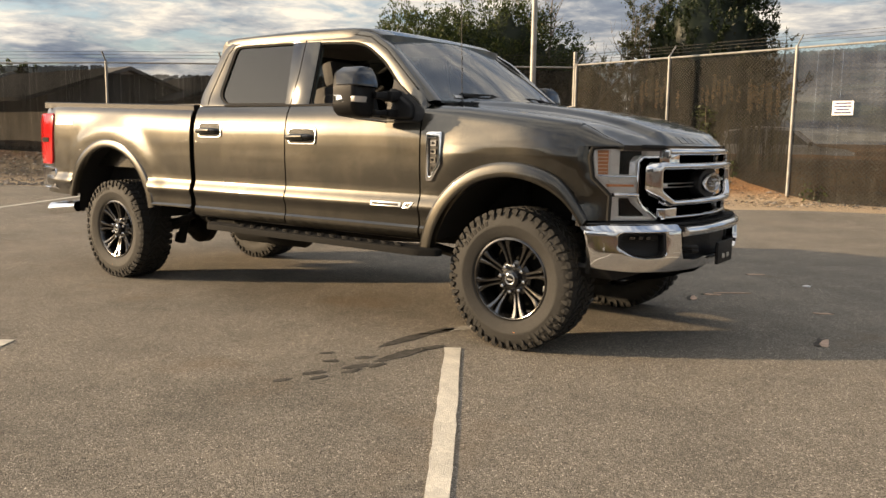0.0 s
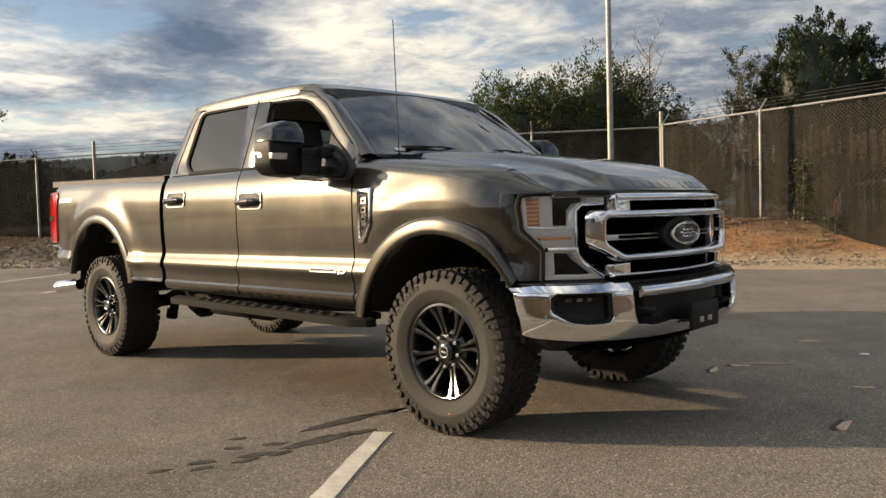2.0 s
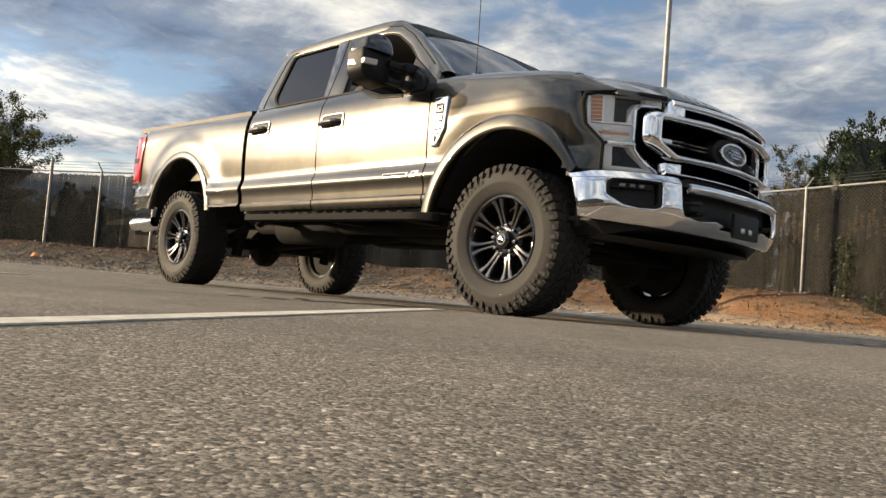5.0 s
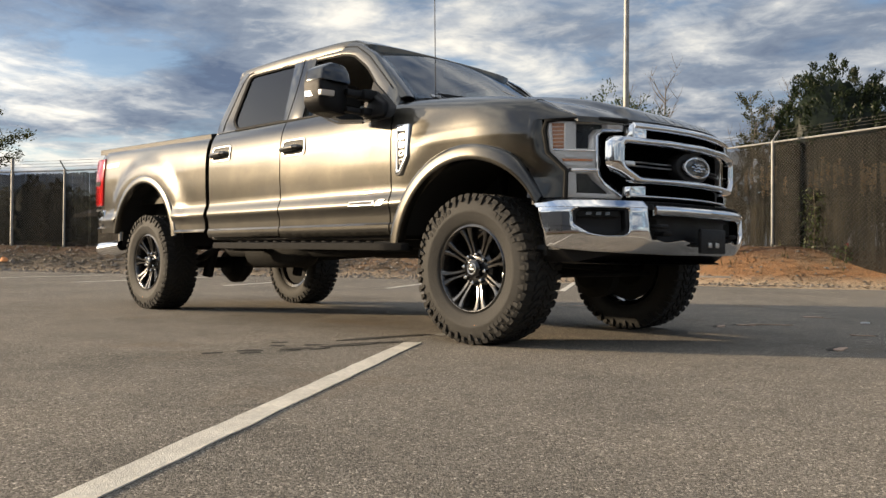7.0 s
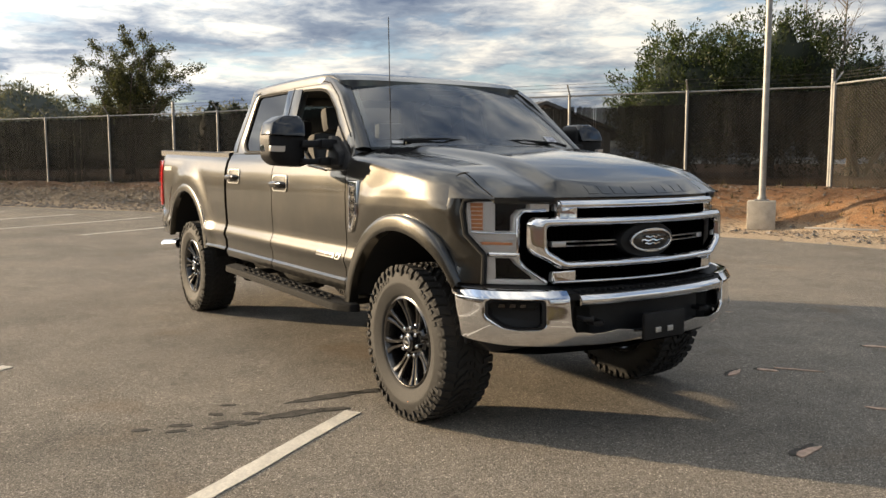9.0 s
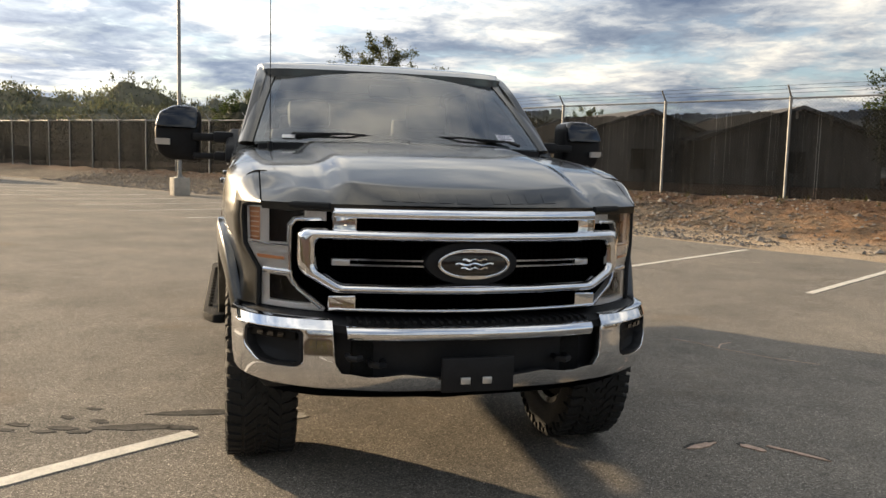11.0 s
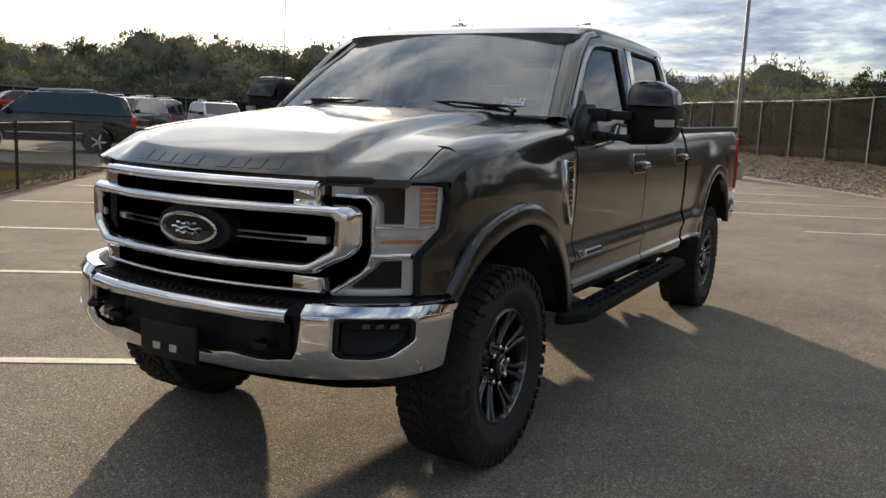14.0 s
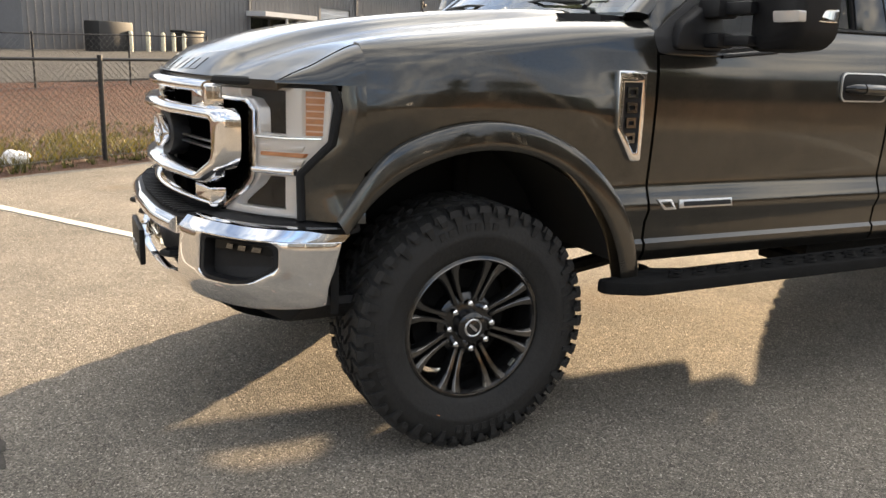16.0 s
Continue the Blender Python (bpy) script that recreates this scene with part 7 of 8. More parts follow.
tree(polar(E8, 114.2, 40), 8.6, 4.2, "thin tree with scattered pale leaves", M["leaf_olive"], M["palebark"], 25, 9000, 0.065, "loose")
tree(polar(E8, 116.6, 44), 4.6, 4.0, "low dark green tree behind the fence", M["leaf_dark"], M["bark"], 29, 7000, 0.08)
tree(polar(E1, 108.6, 40), 8.5, 6.4, "tall dense dark evergreen tree", M["leaf_dark"], M["bark"], 26, 40000, 0.09, "cone")
tree(polar(E1, 110.6, 43), 6.0, 3.6, "tall dense dark evergreen tree", M["leaf_dark"], M["bark"], 27, 20000, 0.09, "cone")
tree(polar((2.46, -5.13), 103.6, 44), 6.6, 2.6, "thin tree with scattered pale leaves", M["leaf_olive"], M["palebark"], 28, 1500, 0.07, "loose")
tree(polar((2.46, -5.13), 152.3, 75), 6.4, 4.2, "small round tree far behind the fence", M["leaf"], M["bark"], 31, 4500, 0.13)
tree(polar((2.46, -5.13), 150.3, 85), 6.2, 2.0, "small tree far behind the fence", M["leaf"], M["bark"], 32, 900, 0.2)
tree(polar(E9, 162.7, 70), 5.6, 2.6, "small dark evergreen beyond the fence", M["leaf_dark"], M["bark"], 33, 2600, 0.16, "cone")
tree(polar(E9, 161.2, 70), 5.6, 2.5, "small dark evergreen beyond the fence", M["leaf_dark"], M["bark"], 34, 2600, 0.16, "cone")
tree(polar((3.65, 1.39), -179.0, 75), 6.8, 6.4, "round green tree beyond the fence", M["leaf"], M["bark"], 35, 7000, 0.13)
tree(polar(E9, 176.0, 80), 5.0, 6.0, "low green tree beyond the fence", M["leaf"], M["bark"], 36, 5000, 0.14)


def far_wood():
    """The wood on the skyline: rows of separate lumpy crowns, leafy all over, joined as one."""
    rnd = random.Random(77)
    verts, faces = [], []
    az = -96.0
    while az > -208:
        for row in range(3):
            d = rnd.uniform(126, 146) - row * 15 + (32 if az > -126 else 0)
            top = (rnd.uniform(10.5, 13.5), rnd.uniform(8.0, 10.5), rnd.uniform(4.0, 6.0))[row] * d / 120
            if az > -130:
                top *= 0.58 if az > -117 else 0.85
            if az < -160:
                top *= 0.74
            if az < -186:
                top *= 0.8
            if row == 0 and rnd.random() < 0.15:
                top *= 1.14
            x, y = polar((2.5, 2.0), az + rnd.uniform(-0.6, 0.6), d)
            w = rnd.uniform(9.0, 14.0) * (0.8 if row == 0 and rnd.random() < 0.3 else 1.0)
            mid = Vector((x, y, 0.6 + top * 0.52))
            up = top * 0.52
            o = Vector((rnd.uniform(0, 90), 0, 0))
            lump = lambda n: 0.92 + 0.17 * noise.noise(n * 1.8 + o) + 0.16 * noise.noise(n * 4.5 + o) + 0.10 * noise.noise(n * 9 + o)
            at = lambda n, f: mid + Vector((n.x * w / 2, n.y * w / 2, n.z * up)) * lump(n) * f
            k, rows, cols = len(verts), 16, 22
            for jj in range(rows + 1):
                th = math.pi * jj / rows
                for ii in range(cols):
                    ph = 2 * math.pi * (ii + 0.5 * (jj % 2)) / cols
                    verts.append(at(Vector((math.sin(th) * math.cos(ph), math.sin(th) * math.sin(ph), math.cos(th))), 0.86))
            for jj in range(rows):
                for ii in range(cols):
                    faces.append((k + jj * cols + ii, k + jj * cols + (ii + 1) % cols, k + (jj + 1) * cols + (ii + 1) % cols, k + (jj + 1) * cols + ii))
            for _ in range(105):
                n = Vector((rnd.gauss(0, 1), rnd.gauss(0, 1), rnd.gauss(0.35, 0.8))).normalized()
                spray(verts, faces, at(n, rnd.uniform(0.84, 0.96)), n + Vector((0, 0, 0.5)), w * 0.05, w * 0.06, 22, 0.30, rnd)
        az -= rnd.uniform(1.2, 2.0)
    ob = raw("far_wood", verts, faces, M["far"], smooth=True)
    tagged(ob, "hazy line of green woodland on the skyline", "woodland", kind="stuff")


far_wood()


# ---- buildings ----
def building():
    A, B = Vector((2.4, -40.2, 0)), Vector((-49.5, -86.0, 0))
    d = (B - A).normalized()
    n = Vector((-d.y, d.x, 0))
    if n.dot(Vector((0, 0, 0)) - A) < 0:
        n = -n
    z0, H, D = 0.45, 6.0, 22.0
    root = thing("metal_building", "long grey metal-clad workshop with roller doors", "building", at=(0, 0, 0))
    at = lambda s, z, out=0.0: A + d * s + n * out + Vector((0, 0, z0 + z))
    L = (B - A).length
    doors = [(25.8, 30.1, 3.7, "white"), (31.8, 35.7, 3.5, "white"), (37.8, 41.9, 3.9, "white"), (44.6, 49.1, 3.8, "white"), (52.5, 58.2, 3.4, "dark"), (61.0, 66.6, 3.1, "dark")]
    holes = [[(a, 0.02), (b, 0.02), (b, h), (a, h)] for a, b, h, _ in doors] + [[(17.2, 0.02), (22.4, 0.02), (22.4, 2.6), (17.2, 2.6)], [(23.7, 0.02), (24.7, 0.02), (24.7, 2.3), (23.7, 2.3)]]
    part("front_wall", plate([(0, -0.5), (L, -0.5), (L, H), (0, H)], holes, lambda u, v, q: at(u, v, -q), 0.25), M["wall"], root)
    for s0 in (0.0, L):
        part("end_wall", plate([(0, -0.5), (D, -0.5), (D, H - 0.2), (D / 2, H + 0.9), (0, H - 0.05)], [], lambda u, v, q: at(s0 + (q if s0 == 0 else -q), v, -0.25 - u), 0.25), M["wall"], root)
    part("roof", merge(plate([(-0.4, 0), (L + 0.4, 0), (L + 0.4, D / 2), (-0.4, D / 2)], [], lambda u, v, q: at(u, H + 0.05 + v * 0.075 - q, 0.3 - v), 0.12), plate([(-0.4, D / 2), (L + 0.4, D / 2), (L + 0.4, D), (-0.4, D)], [], lambda u, v, q: at(u, H + 0.05 + (D - v) * 0.075 - q, 0.3 - v), 0.12)), M["galv"], root)
    part("gutter", tube([at(-0.3, H - 0.05, 0.12), at(L + 0.3, H - 0.05, 0.12)], 0.10, 6), M["wall"], root)
    # upright ribs of the cladding
    verts, faces = [], []
    s = 0.3
    while s < L:
        blocked = [(a, b, h) for a, b, h, _ in doors if a - 0.1 < s < b + 0.1] + ([(17, 22.6, 2.7)] if 17 < s < 22.6 else [])
        lo = blocked[0][2] + 0.1 if blocked else -0.3
        k = len(verts)
        for z in (lo, H - 0.1):
            verts.extend([at(s - 0.05, z, 0.003), at(s - 0.02, z, 0.035), at(s + 0.02, z, 0.035), at(s + 0.05, z, 0.003)])
        faces.extend([(k, k + 1, k + 5, k + 4), (k + 1, k + 2, k + 6, k + 5), (k + 2, k + 3, k + 7, k + 6)])
        s += 0.45
    tagged(raw("cladding_ribs", verts, faces, M["wall"], root), kind="stuff")
    for s in (17.0, 30.9, 43.2, 60.0):
        part("downpipe", tube([at(s, -0.2, 0.10), at(s, H, 0.10)], 0.07, 6), M["wall"], root)
    for a, b, h, what in doors:
        if what == "white":
            bm = grid(span(a, b, 1), [h * i / 24 for i in range(25)], lambda u, v: at(u, v, -0.14 + (0.02 if round(v / h * 24) % 2 else 0.0)))
            part("roller_door", bm, M["door_white"], root, angle=5)
        else:
            # the bay's inner shade is put into the colour of a solid block
            part("open_bay", box((0, 0, 0), (b - a - 0.02, 6.0, h), 0.0, Matrix.Translation(at((a + b) / 2, h / 2, -3.3)) @ Matrix.Rotation(math.atan2(d.y, d.x), 4, "Z")), M["dark_open"], root, "dark open workshop bay")
    part("entrance_glass", plate([(17.2, 0), (22.4, 0), (22.4, 2.6), (17.2, 2.6)], [], lambda u, v, q: at(u, v, -0.5 - q), 0.05), M["tint"], root)
    part("entrance_canopy", plate([(16.8, 2.65), (22.9, 2.65), (22.9, 2.95), (16.8, 2.95)], [], lambda u, v, q: at(u, v, 1.5 - q), 1.5), M["door_white"], root)
    for s in (19.3, 22.7):
        part("canopy_post", tube([at(s, 0, 1.4), at(s, 2.65, 1.4)], 0.09, 8), M["door_white"], root)
    part("entry_door", plate([(23.7, 0), (24.7, 0), (24.7, 2.3), (23.7, 2.3)], [], lambda u, v, q: at(u, v, -0.1 - q), 0.05), M["door_white"], root)
    for s, z in ((14.0, 5.3), (24.2, 5.0), (43.6, 5.0), (50.5, 4.9)):
        part("wall_lamp", box((0, 0, 0), (0.35, 0.25, 0.28), 0.05, Matrix.Translation(at(s, z, 0.15)) @ Matrix.Rotation(math.atan2(d.y, d.x), 4, "Z")), M["blackpost"], root)
    for s in (6.7, 7.5, 8.3, 25.4, 30.9, 31.3, 36.6, 43.2, 50.8, 59.0, 4.4, 5.6):
        r2 = thing("bollard", "cream painted steel bollard beside the workshop", "bollard", "bollards at the workshop")
        part("post", tube([at(s, -0.3, 2.2), at(s, 1.2, 2.2), at(s, 1.3, 2.2)], [0.11, 0.11, 0.05], 10), M["door_cream"], r2)
    r3 = thing("waste_bin", "black wheeled waste container by the workshop wall", "waste bin")
    part("bin_body", box((0, 0, 0), (1.6, 0.9, 1.3), 0.06, Matrix.Translation(at(9.8, 0.7, 1.2)) @ Matrix.Rotation(math.atan2(d.y, d.x), 4, "Z")), M["blackpost"], r3)
    part("bin_lid", box((0, 0, 0), (1.7, 1.0, 0.12), 0.04, Matrix.Translation(at(9.8, 1.42, 1.2)) @ Matrix.Rotation(math.atan2(d.y, d.x), 4, "Z")), M["blackpost"], r3)
    r3 = thing("waste_bin", "black waste container by the workshop wall", "waste bin")
    part("bin_body", box((0, 0, 0), (2.2, 1.0, 1.6), 0.06, Matrix.Translation(at(3.6, 0.9, 1.6)) @ Matrix.Rotation(math.atan2(d.y, d.x), 4, "Z")), M["blackpost"], r3)


M["door_cream"] = material("cream_paint", (0.62, 0.58, 0.44), 0.6, vary=0.15, scale=3)
building()
# the lot goes on beyond the low fence's end
bm = grid(span(16.5, 62, 40), span(-17.2, -5.6, 12), lambda a, b: ab(a, b, ground_z(a, b) + 0.03 + 0.02 * smooth(-7, -5.6, b)), Vector((0, 0, -0.15)))
tagged(obj("pavement_beyond", bm, M["asphalt"]), "grey asphalt of the lot beyond the fence", "asphalt", kind="structure")
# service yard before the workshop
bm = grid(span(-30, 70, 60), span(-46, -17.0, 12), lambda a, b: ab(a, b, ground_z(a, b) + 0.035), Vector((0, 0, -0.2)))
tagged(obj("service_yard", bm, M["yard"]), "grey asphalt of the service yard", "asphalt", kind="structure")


def house(at, turn, w, dpt, h, rise, label, z=0.6):
    root = thing("house", label, "house", "houses behind the fence", at=(*at, z), turn=turn)
    part("wall", plate([(-w / 2, -0.5), (w / 2, -0.5), (w / 2, h), (0, h + rise), (-w / 2, h)], [[(-0.9, 0.9), (0.5, 0.9), (0.5, 2.0), (-0.9, 2.0)]], lambda u, v, q: Vector((q, u, v)), dpt), M["siding"], root)
    part("window", box((0.08, -0.2, 1.45), (0.06, 1.4, 1.1), 0.01), M["tint"], root)
    for s in (1, -1):
        part("roof", plate([(-0.5, -0.2), (dpt + 0.5, -0.2), (dpt + 0.5, 1.0), (-0.5, 1.0)], [], lambda u, v, q: Vector((u, s * (w / 2 + 0.4) * (1 - v), h + rise * v - 0.12 + 0.25 - q)), 0.18), M["roof"], root)
        part("barge_board", tube([(-0.5, s * (w / 2 + 0.6), h - 0.1), (-0.5, 0, h + rise + 0.22)], 0.10, 4), M["door_white"], root)


house((-47, 20.5), 0, 8.5, 11, 2.5, 1.5, "pale single-storey house seen through the fence")
house((-44, 29.5), -12, 9, 12, 2.6, 1.6, "pale single-storey house seen through the fence")

lamp_post((-27.27, -2.89), 8.6, "galvanised lamp post on a concrete block by the bank", turn=200, z0=0.12)
for (x, y), tu in ((polar((2.9, 2.0), -159.6, 63), 70), (polar((3.86, 0.84), -156.4, 83), 70), (polar((2.26, 3.0), -114.9, 86), 10)):
    lamp_post((x, y), 9.4, "tall car park lamp post in the distance", base=False, turn=tu, two=(tu == 10), z0=0.4, arm=0.8)
fp = thing("flag_pole", "thin tall pole in the distance", "pole", at=(*polar((3.84, 0.84), -159.0, 100), 0.5))
part("pole", tube([(0, 0, 0), (0, 0, 12)], [0.10, 0.05], 8), M["galv"], fp)


# ---- parked vehicles ----
def vehicle(kind, label, a, b, turn, paint):
    """A parked car: body with wheel arches, cabin, panes, lamps and wheels; nose towards +x."""
    p = ab(a, b)
    root = thing(kind, label, {"pickup": "pickup truck", "suv": "car"}[kind], "parked vehicles", at=(p.x, p.y, lot_z(a, b) if b > -6 else ground_z(a, b)), turn=turn)
    L, W, base = (5.7, 1.98, 3.6) if kind == "pickup" else (4.95, 1.95, 2.95)
    fx, rx, R = L / 2 - 0.95, L / 2 - 0.95 - base, 0.40 if kind == "pickup" else 0.38
    belt = 1.16
    arc = lambda c: [(c + (R + 0.07) * math.cos(t), R + (R + 0.07) * math.sin(t)) for t in span(0.0, math.pi, 10)]
    low = [(L / 2, 0.42)] + [(x, max(z, 0.36)) for x, z in arc(fx)] + [(x, max(z, 0.36)) for x, z in arc(rx)] + [(-L / 2, 0.45)]
    hood = [(-L / 2, belt - 0.02), (fx - 0.35, belt), (L / 2 - 0.25, belt - 0.10), (L / 2, belt - 0.28)]
    if kind == "suv":
        hood[0] = (-L / 2, belt)
    nar = lambda z: 1.0 - 0.04 * smooth(0.6, 1.1, z)
    hood = hood[:1] + round_poly(hood, [0.0, 0.05, 0.18, 0.12], 4)[1:-1] + [(L / 2, belt - 0.34)]
    body = part("body", plate(low + hood, [], lambda u, v, q: Vector((u, (W / 2 - q) * nar(v), v)), W, 0.05), paint, root)
    if kind == "pickup":
        cab = [(fx - 0.40, belt), (fx - 1.15, 1.78), (rx + 1.05, 1.82), (rx + 0.72, 1.70), (rx + 0.60, belt)]
    else:
        cab = [(fx - 0.38, belt), (fx - 1.12, 1.78), (rx - 0.10, 1.84), (-L / 2 + 0.24, 1.72), (-L / 2 + 0.05, belt)]
    lean = lambda u, v, q: Vector((u, (W / 2 - 0.06 - q * (W - 0.12) / 1.0) * (1 - 0.20 * (v - belt)), v))
    part("cabin", plate(round_poly(cab, [0.02, 0.22, 0.18, 0.14, 0.02], 5), [], lean, 1.0, 0.035), paint, root)
    c = Vector((sum(x for x, _ in cab) / 5, sum(z for _, z in cab) / 5))
    win = [tuple(c + (Vector(q) - c) * 0.86) for q in cab]
    posts = [(win[0][0] + win[-1][0]) / 2] + ([win[-1][0] + 0.75] if kind == "suv" else [])
    for s in (1, -1):
        part("side_window", plate(win, [], lambda u, v, q: Vector((u, s * ((W / 2 - 0.06) * (1 - 0.20 * (v - belt)) + 0.006 - q), v)), 0.01), M["glass_far"], root)
        for px in posts:
            zt = float(np.interp(px, sorted([win[3][0], win[2][0], win[1][0]]), [q[1] for q in sorted([win[3], win[2], win[1]])]))
            part("window_pillar", plate([(px - 0.05, win[0][1]), (px + 0.05, win[0][1]), (px + 0.04, zt), (px - 0.06, zt)], [], lambda u, v, q: Vector((u, s * ((W / 2 - 0.06) * (1 - 0.20 * (v - belt)) + 0.010 - q), v)), 0.012), paint, root)
        part("door_strip", box((0.0, s * (W / 2 - 0.004), 0.62), (base - 0.95, 0.02, 0.035), 0.006), M["satin"], root)
        part("door_gap", box((posts[0], s * (W / 2 - 0.022), 0.82), (0.014, 0.02, 0.56)), M["gap"], root)
        if kind == "suv":
            part("roof_rail", tube([(fx - 1.35, s * 0.62, 1.80), (fx - 1.45, s * 0.64, 1.87), (rx + 0.10, s * 0.64, 1.91), (rx - 0.02, s * 0.62, 1.84)], 0.018, 6), M["satin"], root)
        part("headlight", box((L / 2 - 0.10, s * (W / 2 - 0.25), belt - 0.27), (0.16, 0.36, 0.14), 0.03), M["lamp_frame"], root)
        part("tail_light", box((-L / 2 + 0.05, s * (W / 2 - 0.12), belt - 0.16), (0.14, 0.22, 0.34), 0.03), M["red"], root)
        part("door_mirror", box((fx - 0.62, s * (W / 2 + 0.08), belt + 0.08), (0.14, 0.20, 0.15), 0.03), M["black"], root)
        for x in (fx, rx):
            w = part("wheel", lathe([(0.0, -0.10), (R * 0.6, -0.10), (R * 0.65, -0.12), (R * 0.97, -0.11), (R, -0.08), (R, 0.08), (R * 0.9, 0.11), (0.0, 0.11)], 28), M["rubber"], root)
            w.matrix_basis = pose(x, s * (W / 2 - 0.11), R, 0, 0, 0 if s < 0 else 180)
            for i in range(5):
                bm = box((R * 0.32, -0.115, 0), (R * 0.52, 0.03, 0.055), 0.01)
                bm.transform(Matrix.Rotation(2 * math.pi * i / 5, 4, "Y"))
                part("rim_spoke", bm, M["satin"], w)
    k0, k1 = Vector(cab[0]), Vector(cab[1])
    part("windscreen", grid(span(-0.84, 0.84, 4), [0.08, 0.5, 0.92], lambda y, v: Vector(((k0.lerp(k1, v)).x + 0.02, y * (1 - 0.2 * (k0.lerp(k1, v).y - belt)), k0.lerp(k1, v).y + 0.01))), M["glass_far"], root)
    k2, k3 = Vector(cab[-1]), Vector(cab[-2])
    part("rear_window", grid(span(-0.80, 0.80, 4), [0.15, 0.5, 0.88], lambda y, v: Vector(((k2.lerp(k3, v)).x - 0.02, y * (1 - 0.2 * (k2.lerp(k3, v).y - belt)), k2.lerp(k3, v).y + 0.005))), M["glass_far"], root)
    part("front_bumper", box((L / 2 - 0.02, 0, 0.52), (0.14, W - 0.2, 0.22), 0.05), M["black"], root)
    part("rear_bumper", box((-L / 2 + 0.02, 0, 0.55), (0.14, W - 0.2, 0.20), 0.05), M["black"], root)
    part("grille", box((L / 2 - 0.01, 0, belt - 0.35), (0.05, W * 0.5, 0.22), 0.02), M["black"], root)
    if kind == "pickup":
        part("bed_well", box((rx - 0.30, 0, belt + 0.0), (1.5, W - 0.35, 0.04)), M["gap"], root)


M["glass_far"] = material("dark_car_glass", (0.02, 0.023, 0.025), 0.06, coat=0.5)
dk, wh, rd, gy = car_paint("dark_blue_grey_paint", (0.035, 0.045, 0.050)), material("white_car_paint", (0.70, 0.70, 0.70), 0.25, coat=0.8), material("red_car_paint", (0.40, 0.02, 0.015), 0.25, coat=0.8), car_paint("black_paint", (0.012, 0.013, 0.014))
silver = car_paint("silver_paint", (0.42, 0.42, 0.42))
OUT = math.degrees(math.atan2(-ACROSS.y, -ACROSS.x))
vehicle("pickup", "dark grey pickup parked in a stall", 24.9, -2.75, OUT, dk)
vehicle("suv", "black SUV with roof rails parked beyond the low fence", 21.6, -9.6, OUT + 22, gy)
vehicle("suv", "dark SUV parked beside a black SUV", 30.4, -9.9, OUT + 80, gy)
vehicle("suv", "dark SUV parked farther down the row", 35.2, -10.3, OUT + 80, dk)
vehicle("suv", "white SUV with red tail lights parked in the row", 37.4, -7.4, OUT + 115, wh)
vehicle("suv", "white SUV parked behind the dark pickup", 40.1, 0.0, OUT + 65, wh)
vehicle("suv", "dark SUV parked far down the lot", 47.3, -1.9, OUT + 65, gy)
vehicle("suv", "dark blue-grey SUV parked in the lot", 43.3, 10.3, OUT, dk)
vehicle("suv", "black SUV parked in the lot", 46.6, 9.5, OUT, gy)
vehicle("suv", "silver SUV parked at the row end", 49.8, 8.7, OUT, silver)
vehicle("suv", "red SUV parked far off beyond the fence", 68.7, -30.2, OUT + 40, rd)
vehicle("suv", "white SUV parked far off by the workshop", 75.6, -35.2, OUT + 40, wh)
vehicle("pickup", "white pickup beside the workshop", -20.5, -31.0, OUT - 30, wh)
vehicle("suv", "silver car parked behind the slatted fence", -12.07, 27.0, OUT + 70, silver)


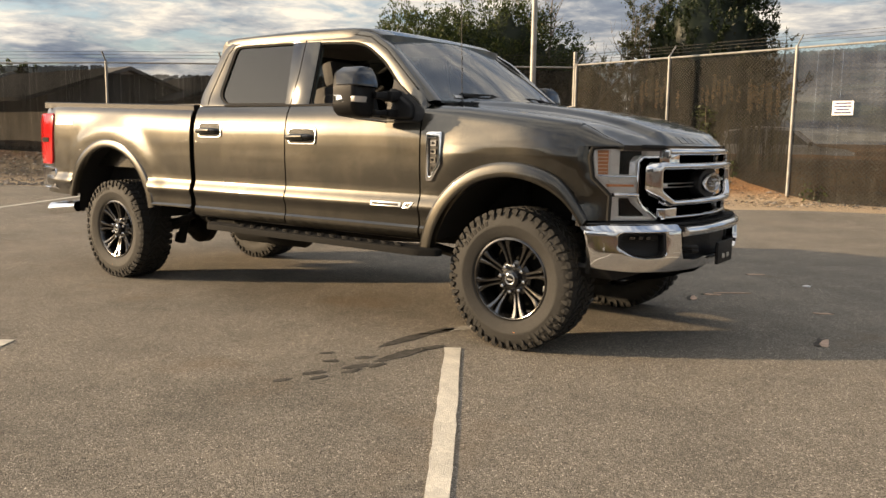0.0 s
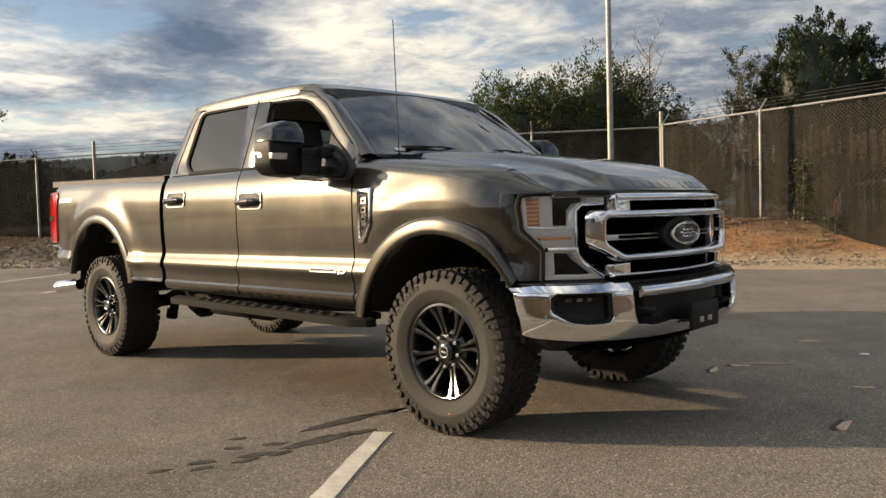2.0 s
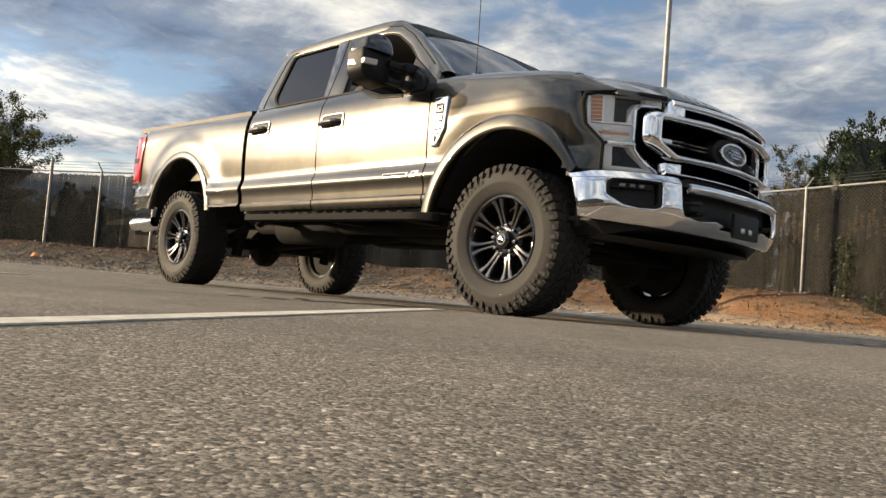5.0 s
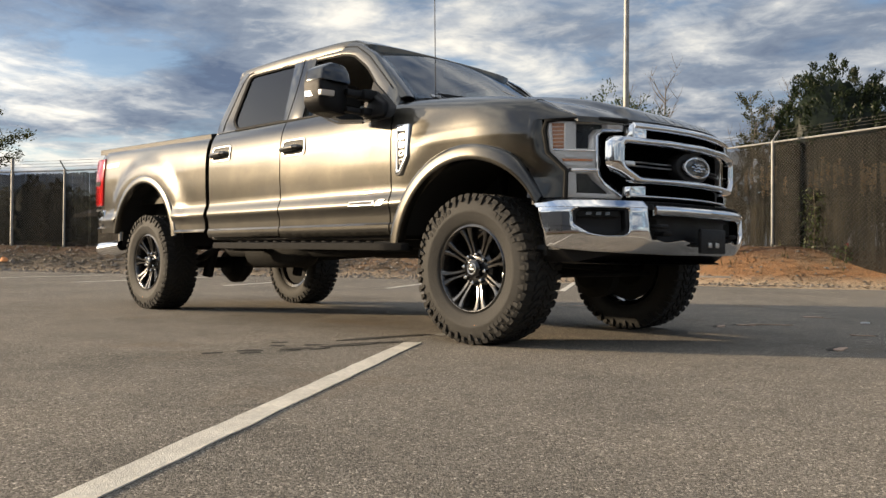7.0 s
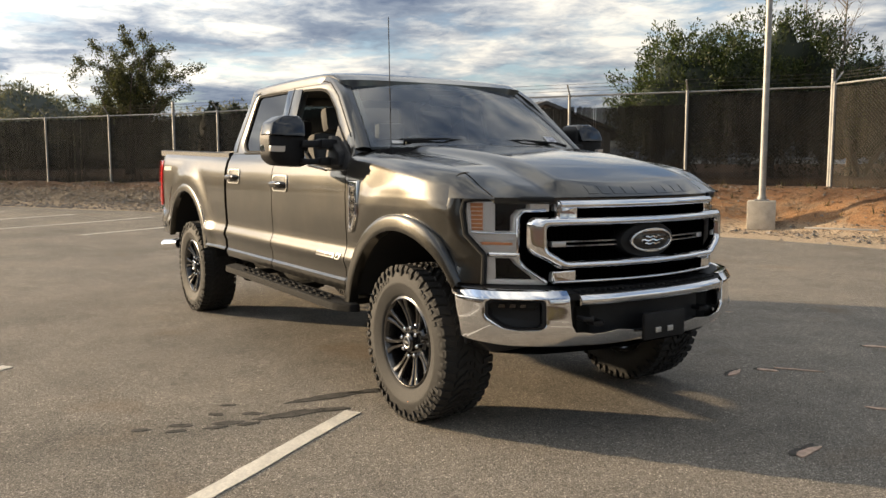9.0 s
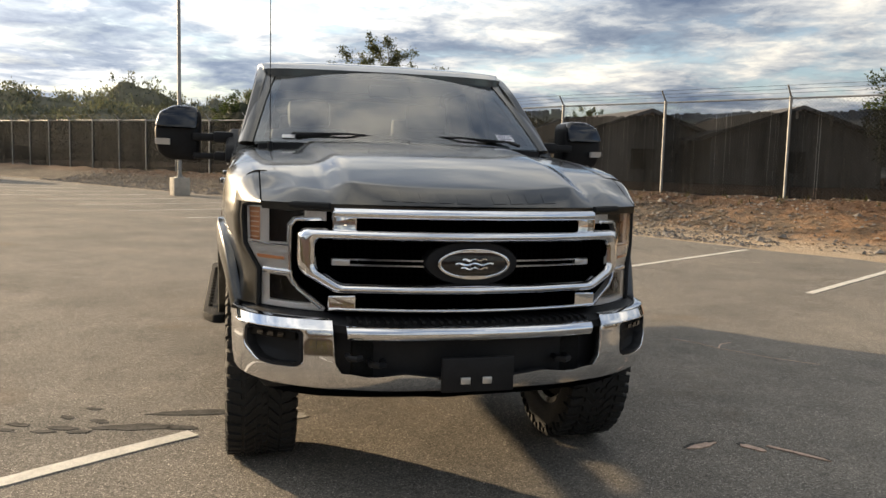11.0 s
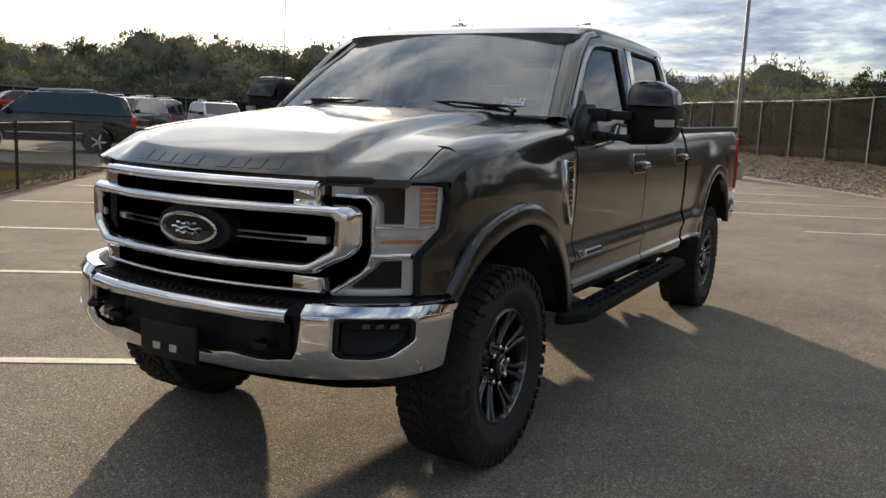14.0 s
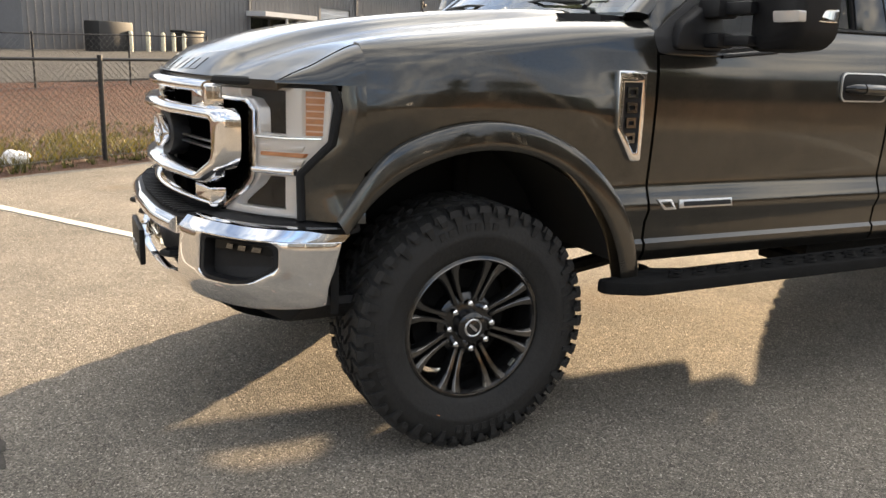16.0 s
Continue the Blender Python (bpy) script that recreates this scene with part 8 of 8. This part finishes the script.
# ---- bank: stones, chips, weeds ----
def scatter_stones():
    rnd = random.Random(9)
    verts, faces = [], []
    for _ in range(9000):
        a = rnd.uniform(-9, 42)
        e = back_edge(a)
        b = e + abs(rnd.gauss(0.0, 2.2)) + (0.45 if a > 3 else 1.1 if rnd.random() > 0.06 else 0.2)
        if a < 3 and rnd.random() > 0.22:
            continue
        s = rnd.uniform(0.015, 0.06) if rnd.random() > 0.012 else rnd.uniform(0.06, 0.12)
        c = ab(a, b, ground_z(a, b) + s * 0.3)
        k = len(verts)
        t = rnd.uniform(0, 6)
        for q in range(4):
            verts.append(c + Vector((s * math.cos(t + q * 1.57) * rnd.uniform(0.7, 1.3), s * math.sin(t + q * 1.57) * rnd.uniform(0.7, 1.3), rnd.uniform(-0.2, 0.2) * s)))
        verts.append(c + Vector((rnd.uniform(-0.3, 0.3) * s, rnd.uniform(-0.3, 0.3) * s, s * rnd.uniform(0.5, 0.9))))
        faces.extend([(k, k + 1, k + 4), (k + 1, k + 2, k + 4), (k + 2, k + 3, k + 4), (k + 3, k, k + 4)])
    tagged(raw("stones", verts, faces, M["rock"]), "loose stones strewn over the bank", "stones", kind="stuff")
    verts, faces = [], []
    for _ in range(14000):
        a = rnd.uniform(-9, 40)
        b = back_edge(a) + (0.4 if a > 3 else 1.2) + 4.4 * rnd.random() ** 0.8
        s = rnd.uniform(0.025, 0.085)
        c = ab(a, b, ground_z(a, b) + 0.012)
        t = rnd.uniform(0, 6.28)
        u, w = Vector((math.cos(t), math.sin(t), rnd.uniform(-0.3, 0.3))) * s, Vector((-math.sin(t), math.cos(t), rnd.uniform(-0.2, 0.2))) * s * 0.25
        k = len(verts)
        verts.extend([c - u, c - w, c + u, c + w + Vector((0, 0, 0.01))])
        faces.append((k, k + 1, k + 2, k + 3))
    more, quads = [], []
    for _ in range(9000):
        a = rnd.uniform(-9, 42)
        b = back_edge(a) + rnd.uniform(3.0, 6.2)
        c = ab(a, b, ground_z(a, b) + 0.015)
        t, s = rnd.uniform(0, 6.28), rnd.uniform(0.06, 0.13)
        u, w = Vector((math.cos(t), math.sin(t), rnd.uniform(-0.15, 0.35))) * s, Vector((-math.sin(t), math.cos(t), 0)) * 0.006
        k = len(more)
        more.extend([c - u - w, c - u + w, c + u + w, c + u - w])
        quads.append((k, k + 1, k + 2, k + 3))
    tagged(raw("pine_straw", more, quads, M["straw"]), "reddish pine straw along the foot of the fence", "pine straw", kind="stuff")
    tagged(raw("wood_chips", verts, faces, M["chip"]), "brown wood chips and bark on the bank", "wood chips", kind="stuff")


def weeds():
    rnd = random.Random(12)
    verts, faces = [], []
    spots = [(rnd.uniform(-12, 16), FRONT_EDGE - 0.3 - 3.2 * rnd.random() ** 1.5, 0.075) for _ in range(2600)]
    spots += [(rnd.uniform(-9, 45), None, 0.13) for _ in range(500)]
    for a, b, h in spots:
        if b is None:
            b = back_edge(a) + rnd.uniform(3.6, 7.5)
        c = ab(a, b, ground_z(a, b) - 0.01)
        for _ in range(5):
            t = rnd.uniform(0, 6.28)
            d = Vector((math.cos(t), math.sin(t), 0))
            n = Vector((-d.y, d.x, 0)) * 0.010
            hh = h * rnd.uniform(0.4, 1.5)
            k = len(verts)
            q = c + d * rnd.uniform(0, 0.05)
            verts.extend([q - n, q + n, q + d * hh * 0.5 + Vector((0, 0, hh))])
            faces.append((k, k + 1, k + 2))
    tufts, quads = [], []
    for _ in range(5200):
        a, b = rnd.uniform(-10, 14), FRONT_EDGE - 0.7 - 1.7 * rnd.random() ** 1.4
        if noise.noise((a * 0.7, b * 0.9, 2.0)) < -0.12:
            continue
        c = ab(a, b, ground_z(a, b) - 0.01)
        for _ in range(4):
            t, hh = rnd.uniform(0, 6.28), rnd.uniform(0.05, 0.19)
            d = Vector((math.cos(t), math.sin(t), 0))
            n = Vector((-d.y, d.x, 0)) * 0.007
            k = len(tufts)
            q = c + d * rnd.uniform(0, 0.05)
            tufts.extend([q - n, q + n, q + d * hh * 0.5 + Vector((0, 0, hh))])
            quads.append((k, k + 1, k + 2))
    tagged(raw("grass_strip", tufts, quads, M["tuft"]), "yellow-green grass along the low fence", "grass", kind="stuff")
    tagged(raw("dry_grass", verts, faces, M["weed"]), "dry weeds and grass tufts along the fences", "grass", kind="stuff")


scatter_stones()
weeds()


def small_things():
    # rag on the bank, paper bag by the low fence, plank
    a, b = to_ab(-23.3, 3.7)
    bag = thing("orange_bag", "crumpled orange bag lying on the bank", "bag", at=(-23.3, 3.7, ground_z(a, b)))
    bm = bmesh.new()
    bmesh.ops.create_icosphere(bm, subdivisions=3, radius=0.13)
    for v in bm.verts:
        v.co *= 1 + 0.6 * noise.noise(v.co * 6)
        v.co.z = max(0, v.co.z) * 1.1
    part("bag", bm, M["orange"], bag)
    bag = thing("paper_bag", "crumpled white paper bag lying before the low fence", "bag", at=(*ab(2.53, -6.75).xy, ground_z(2.53, -6.75)))
    bm = bmesh.new()
    bmesh.ops.create_icosphere(bm, subdivisions=3, radius=0.17)
    for v in bm.verts:
        v.co *= 1 + 0.5 * noise.noise(v.co * 7 + Vector((3, 0, 0)))
        v.co.z = max(0, v.co.z) * 0.8
    part("bag", bm, M["paper"], bag)
    plank = thing("plank", "weathered pale board lying on the bank", "plank", at=(-5.2, 11.9, 0.12), turn=28)
    part("board", box((0, 0, 0.02), (1.3, 0.10, 0.03), 0.004), M["siding"], plank)
    # sign on the fence, with plain bars
    c = Vector((-0.70, 13.98, 2.02))
    d = (Vector((8.0, 11.9, 0)) - Vector((-7.9, 15.8, 0))).normalized()
    tu = math.degrees(math.atan2(d.y, d.x))
    sign = thing("fence_sign", "small white notice fixed to the fence wire", "sign", at=tuple(c), turn=tu)
    part("sign_board", box((0, -0.05, 0), (0.44, 0.01, 0.30), 0.002), M["paper"], sign)
    for i, w in enumerate((0.34, 0.36, 0.28, 0.35)):
        part("text_bar", box((0, -0.058, 0.10 - 0.065 * i), (w, 0.004, 0.034)), M["ink"], sign)
    # ivy climbing through the fence
    rnd = random.Random(4)
    for (s, top, n) in ((4.15, 1.35, 300), (4.9, 0.4, 60), (6.9, 0.35, 60)):
        q = Vector((-7.9, 15.8, 0)) + d * s
        verts, faces = [], []
        z = ground_z(*to_ab(q.x, q.y))
        vine = thing("climbing_weed", "green climbing weed growing through the fence", "plant", at=(q.x, q.y, z))
        for _ in range(n):
            h = rnd.random()
            leaf_cloud(verts, faces, Vector((rnd.gauss(0, 0.14), rnd.uniform(-0.16, 0.0), top * h)), 0.10, 1, 0.045, rnd)
        raw("leaves", verts, faces, M["leaf"], vine)
        part("stem", tube([(0, -0.05, 0), (0.04, -0.06, top * 0.5), (0, -0.05, top)], 0.008, 5), M["bark"], vine)


small_things()


def plumes():
    """Tall grass with pale plumes behind the fence."""
    rnd = random.Random(15)
    d = (Vector((8.0, 11.9, 0)) - Vector((-7.9, 15.8, 0))).normalized()
    nrm = Vector((-d.y, d.x, 0))
    nrm = nrm if nrm.y > 0 else -nrm
    for s, wide in ((4.0, 0.5), (4.9, 0.5), (5.6, 0.4), (2.2, 0.6)):
        q = Vector((-7.9, 15.8, 0)) + d * s + nrm * 0.7
        g = thing("tall_grass", "tall grass with pale feathery plumes behind the fence", "grass", "tall grass behind the fence", at=(q.x, q.y, ground_z(*to_ab(q.x, q.y))))
        blades, bf, heads, hf = [], [], [], []
        for _ in range(60):
            t, h = rnd.uniform(0, 6.28), rnd.uniform(0.9, 1.5)
            b = Vector((rnd.gauss(0, 0.2), rnd.gauss(0, 0.15), 0))
            o = Vector((math.cos(t), math.sin(t), 0)) * rnd.uniform(0.1, 0.4)
            k = len(blades)
            w = Vector((-math.sin(t), math.cos(t), 0)) * 0.012
            blades.extend([b - w, b + w, b + o * 0.5 + w + Vector((0, 0, h * 0.7)), b + o * 0.5 - w + Vector((0, 0, h * 0.7)), b + o + Vector((0, 0, h))])
            bf.extend([(k, k + 1, k + 2, k + 3), (k + 3, k + 2, k + 4)])
        for _ in range(12):
            c = Vector((rnd.gauss(0, wide * 0.6), rnd.gauss(0, 0.15), rnd.uniform(1.25, 1.75)))
            for i in range(7):
                leaf_cloud(heads, hf, c + Vector((0, 0, 0.055 * i)), 0.045, 8, 0.035, rnd, 1.4)
        raw("blades", blades, bf, M["weed"], g)
        raw("plume", heads, hf, M["plume"], g)


plumes()
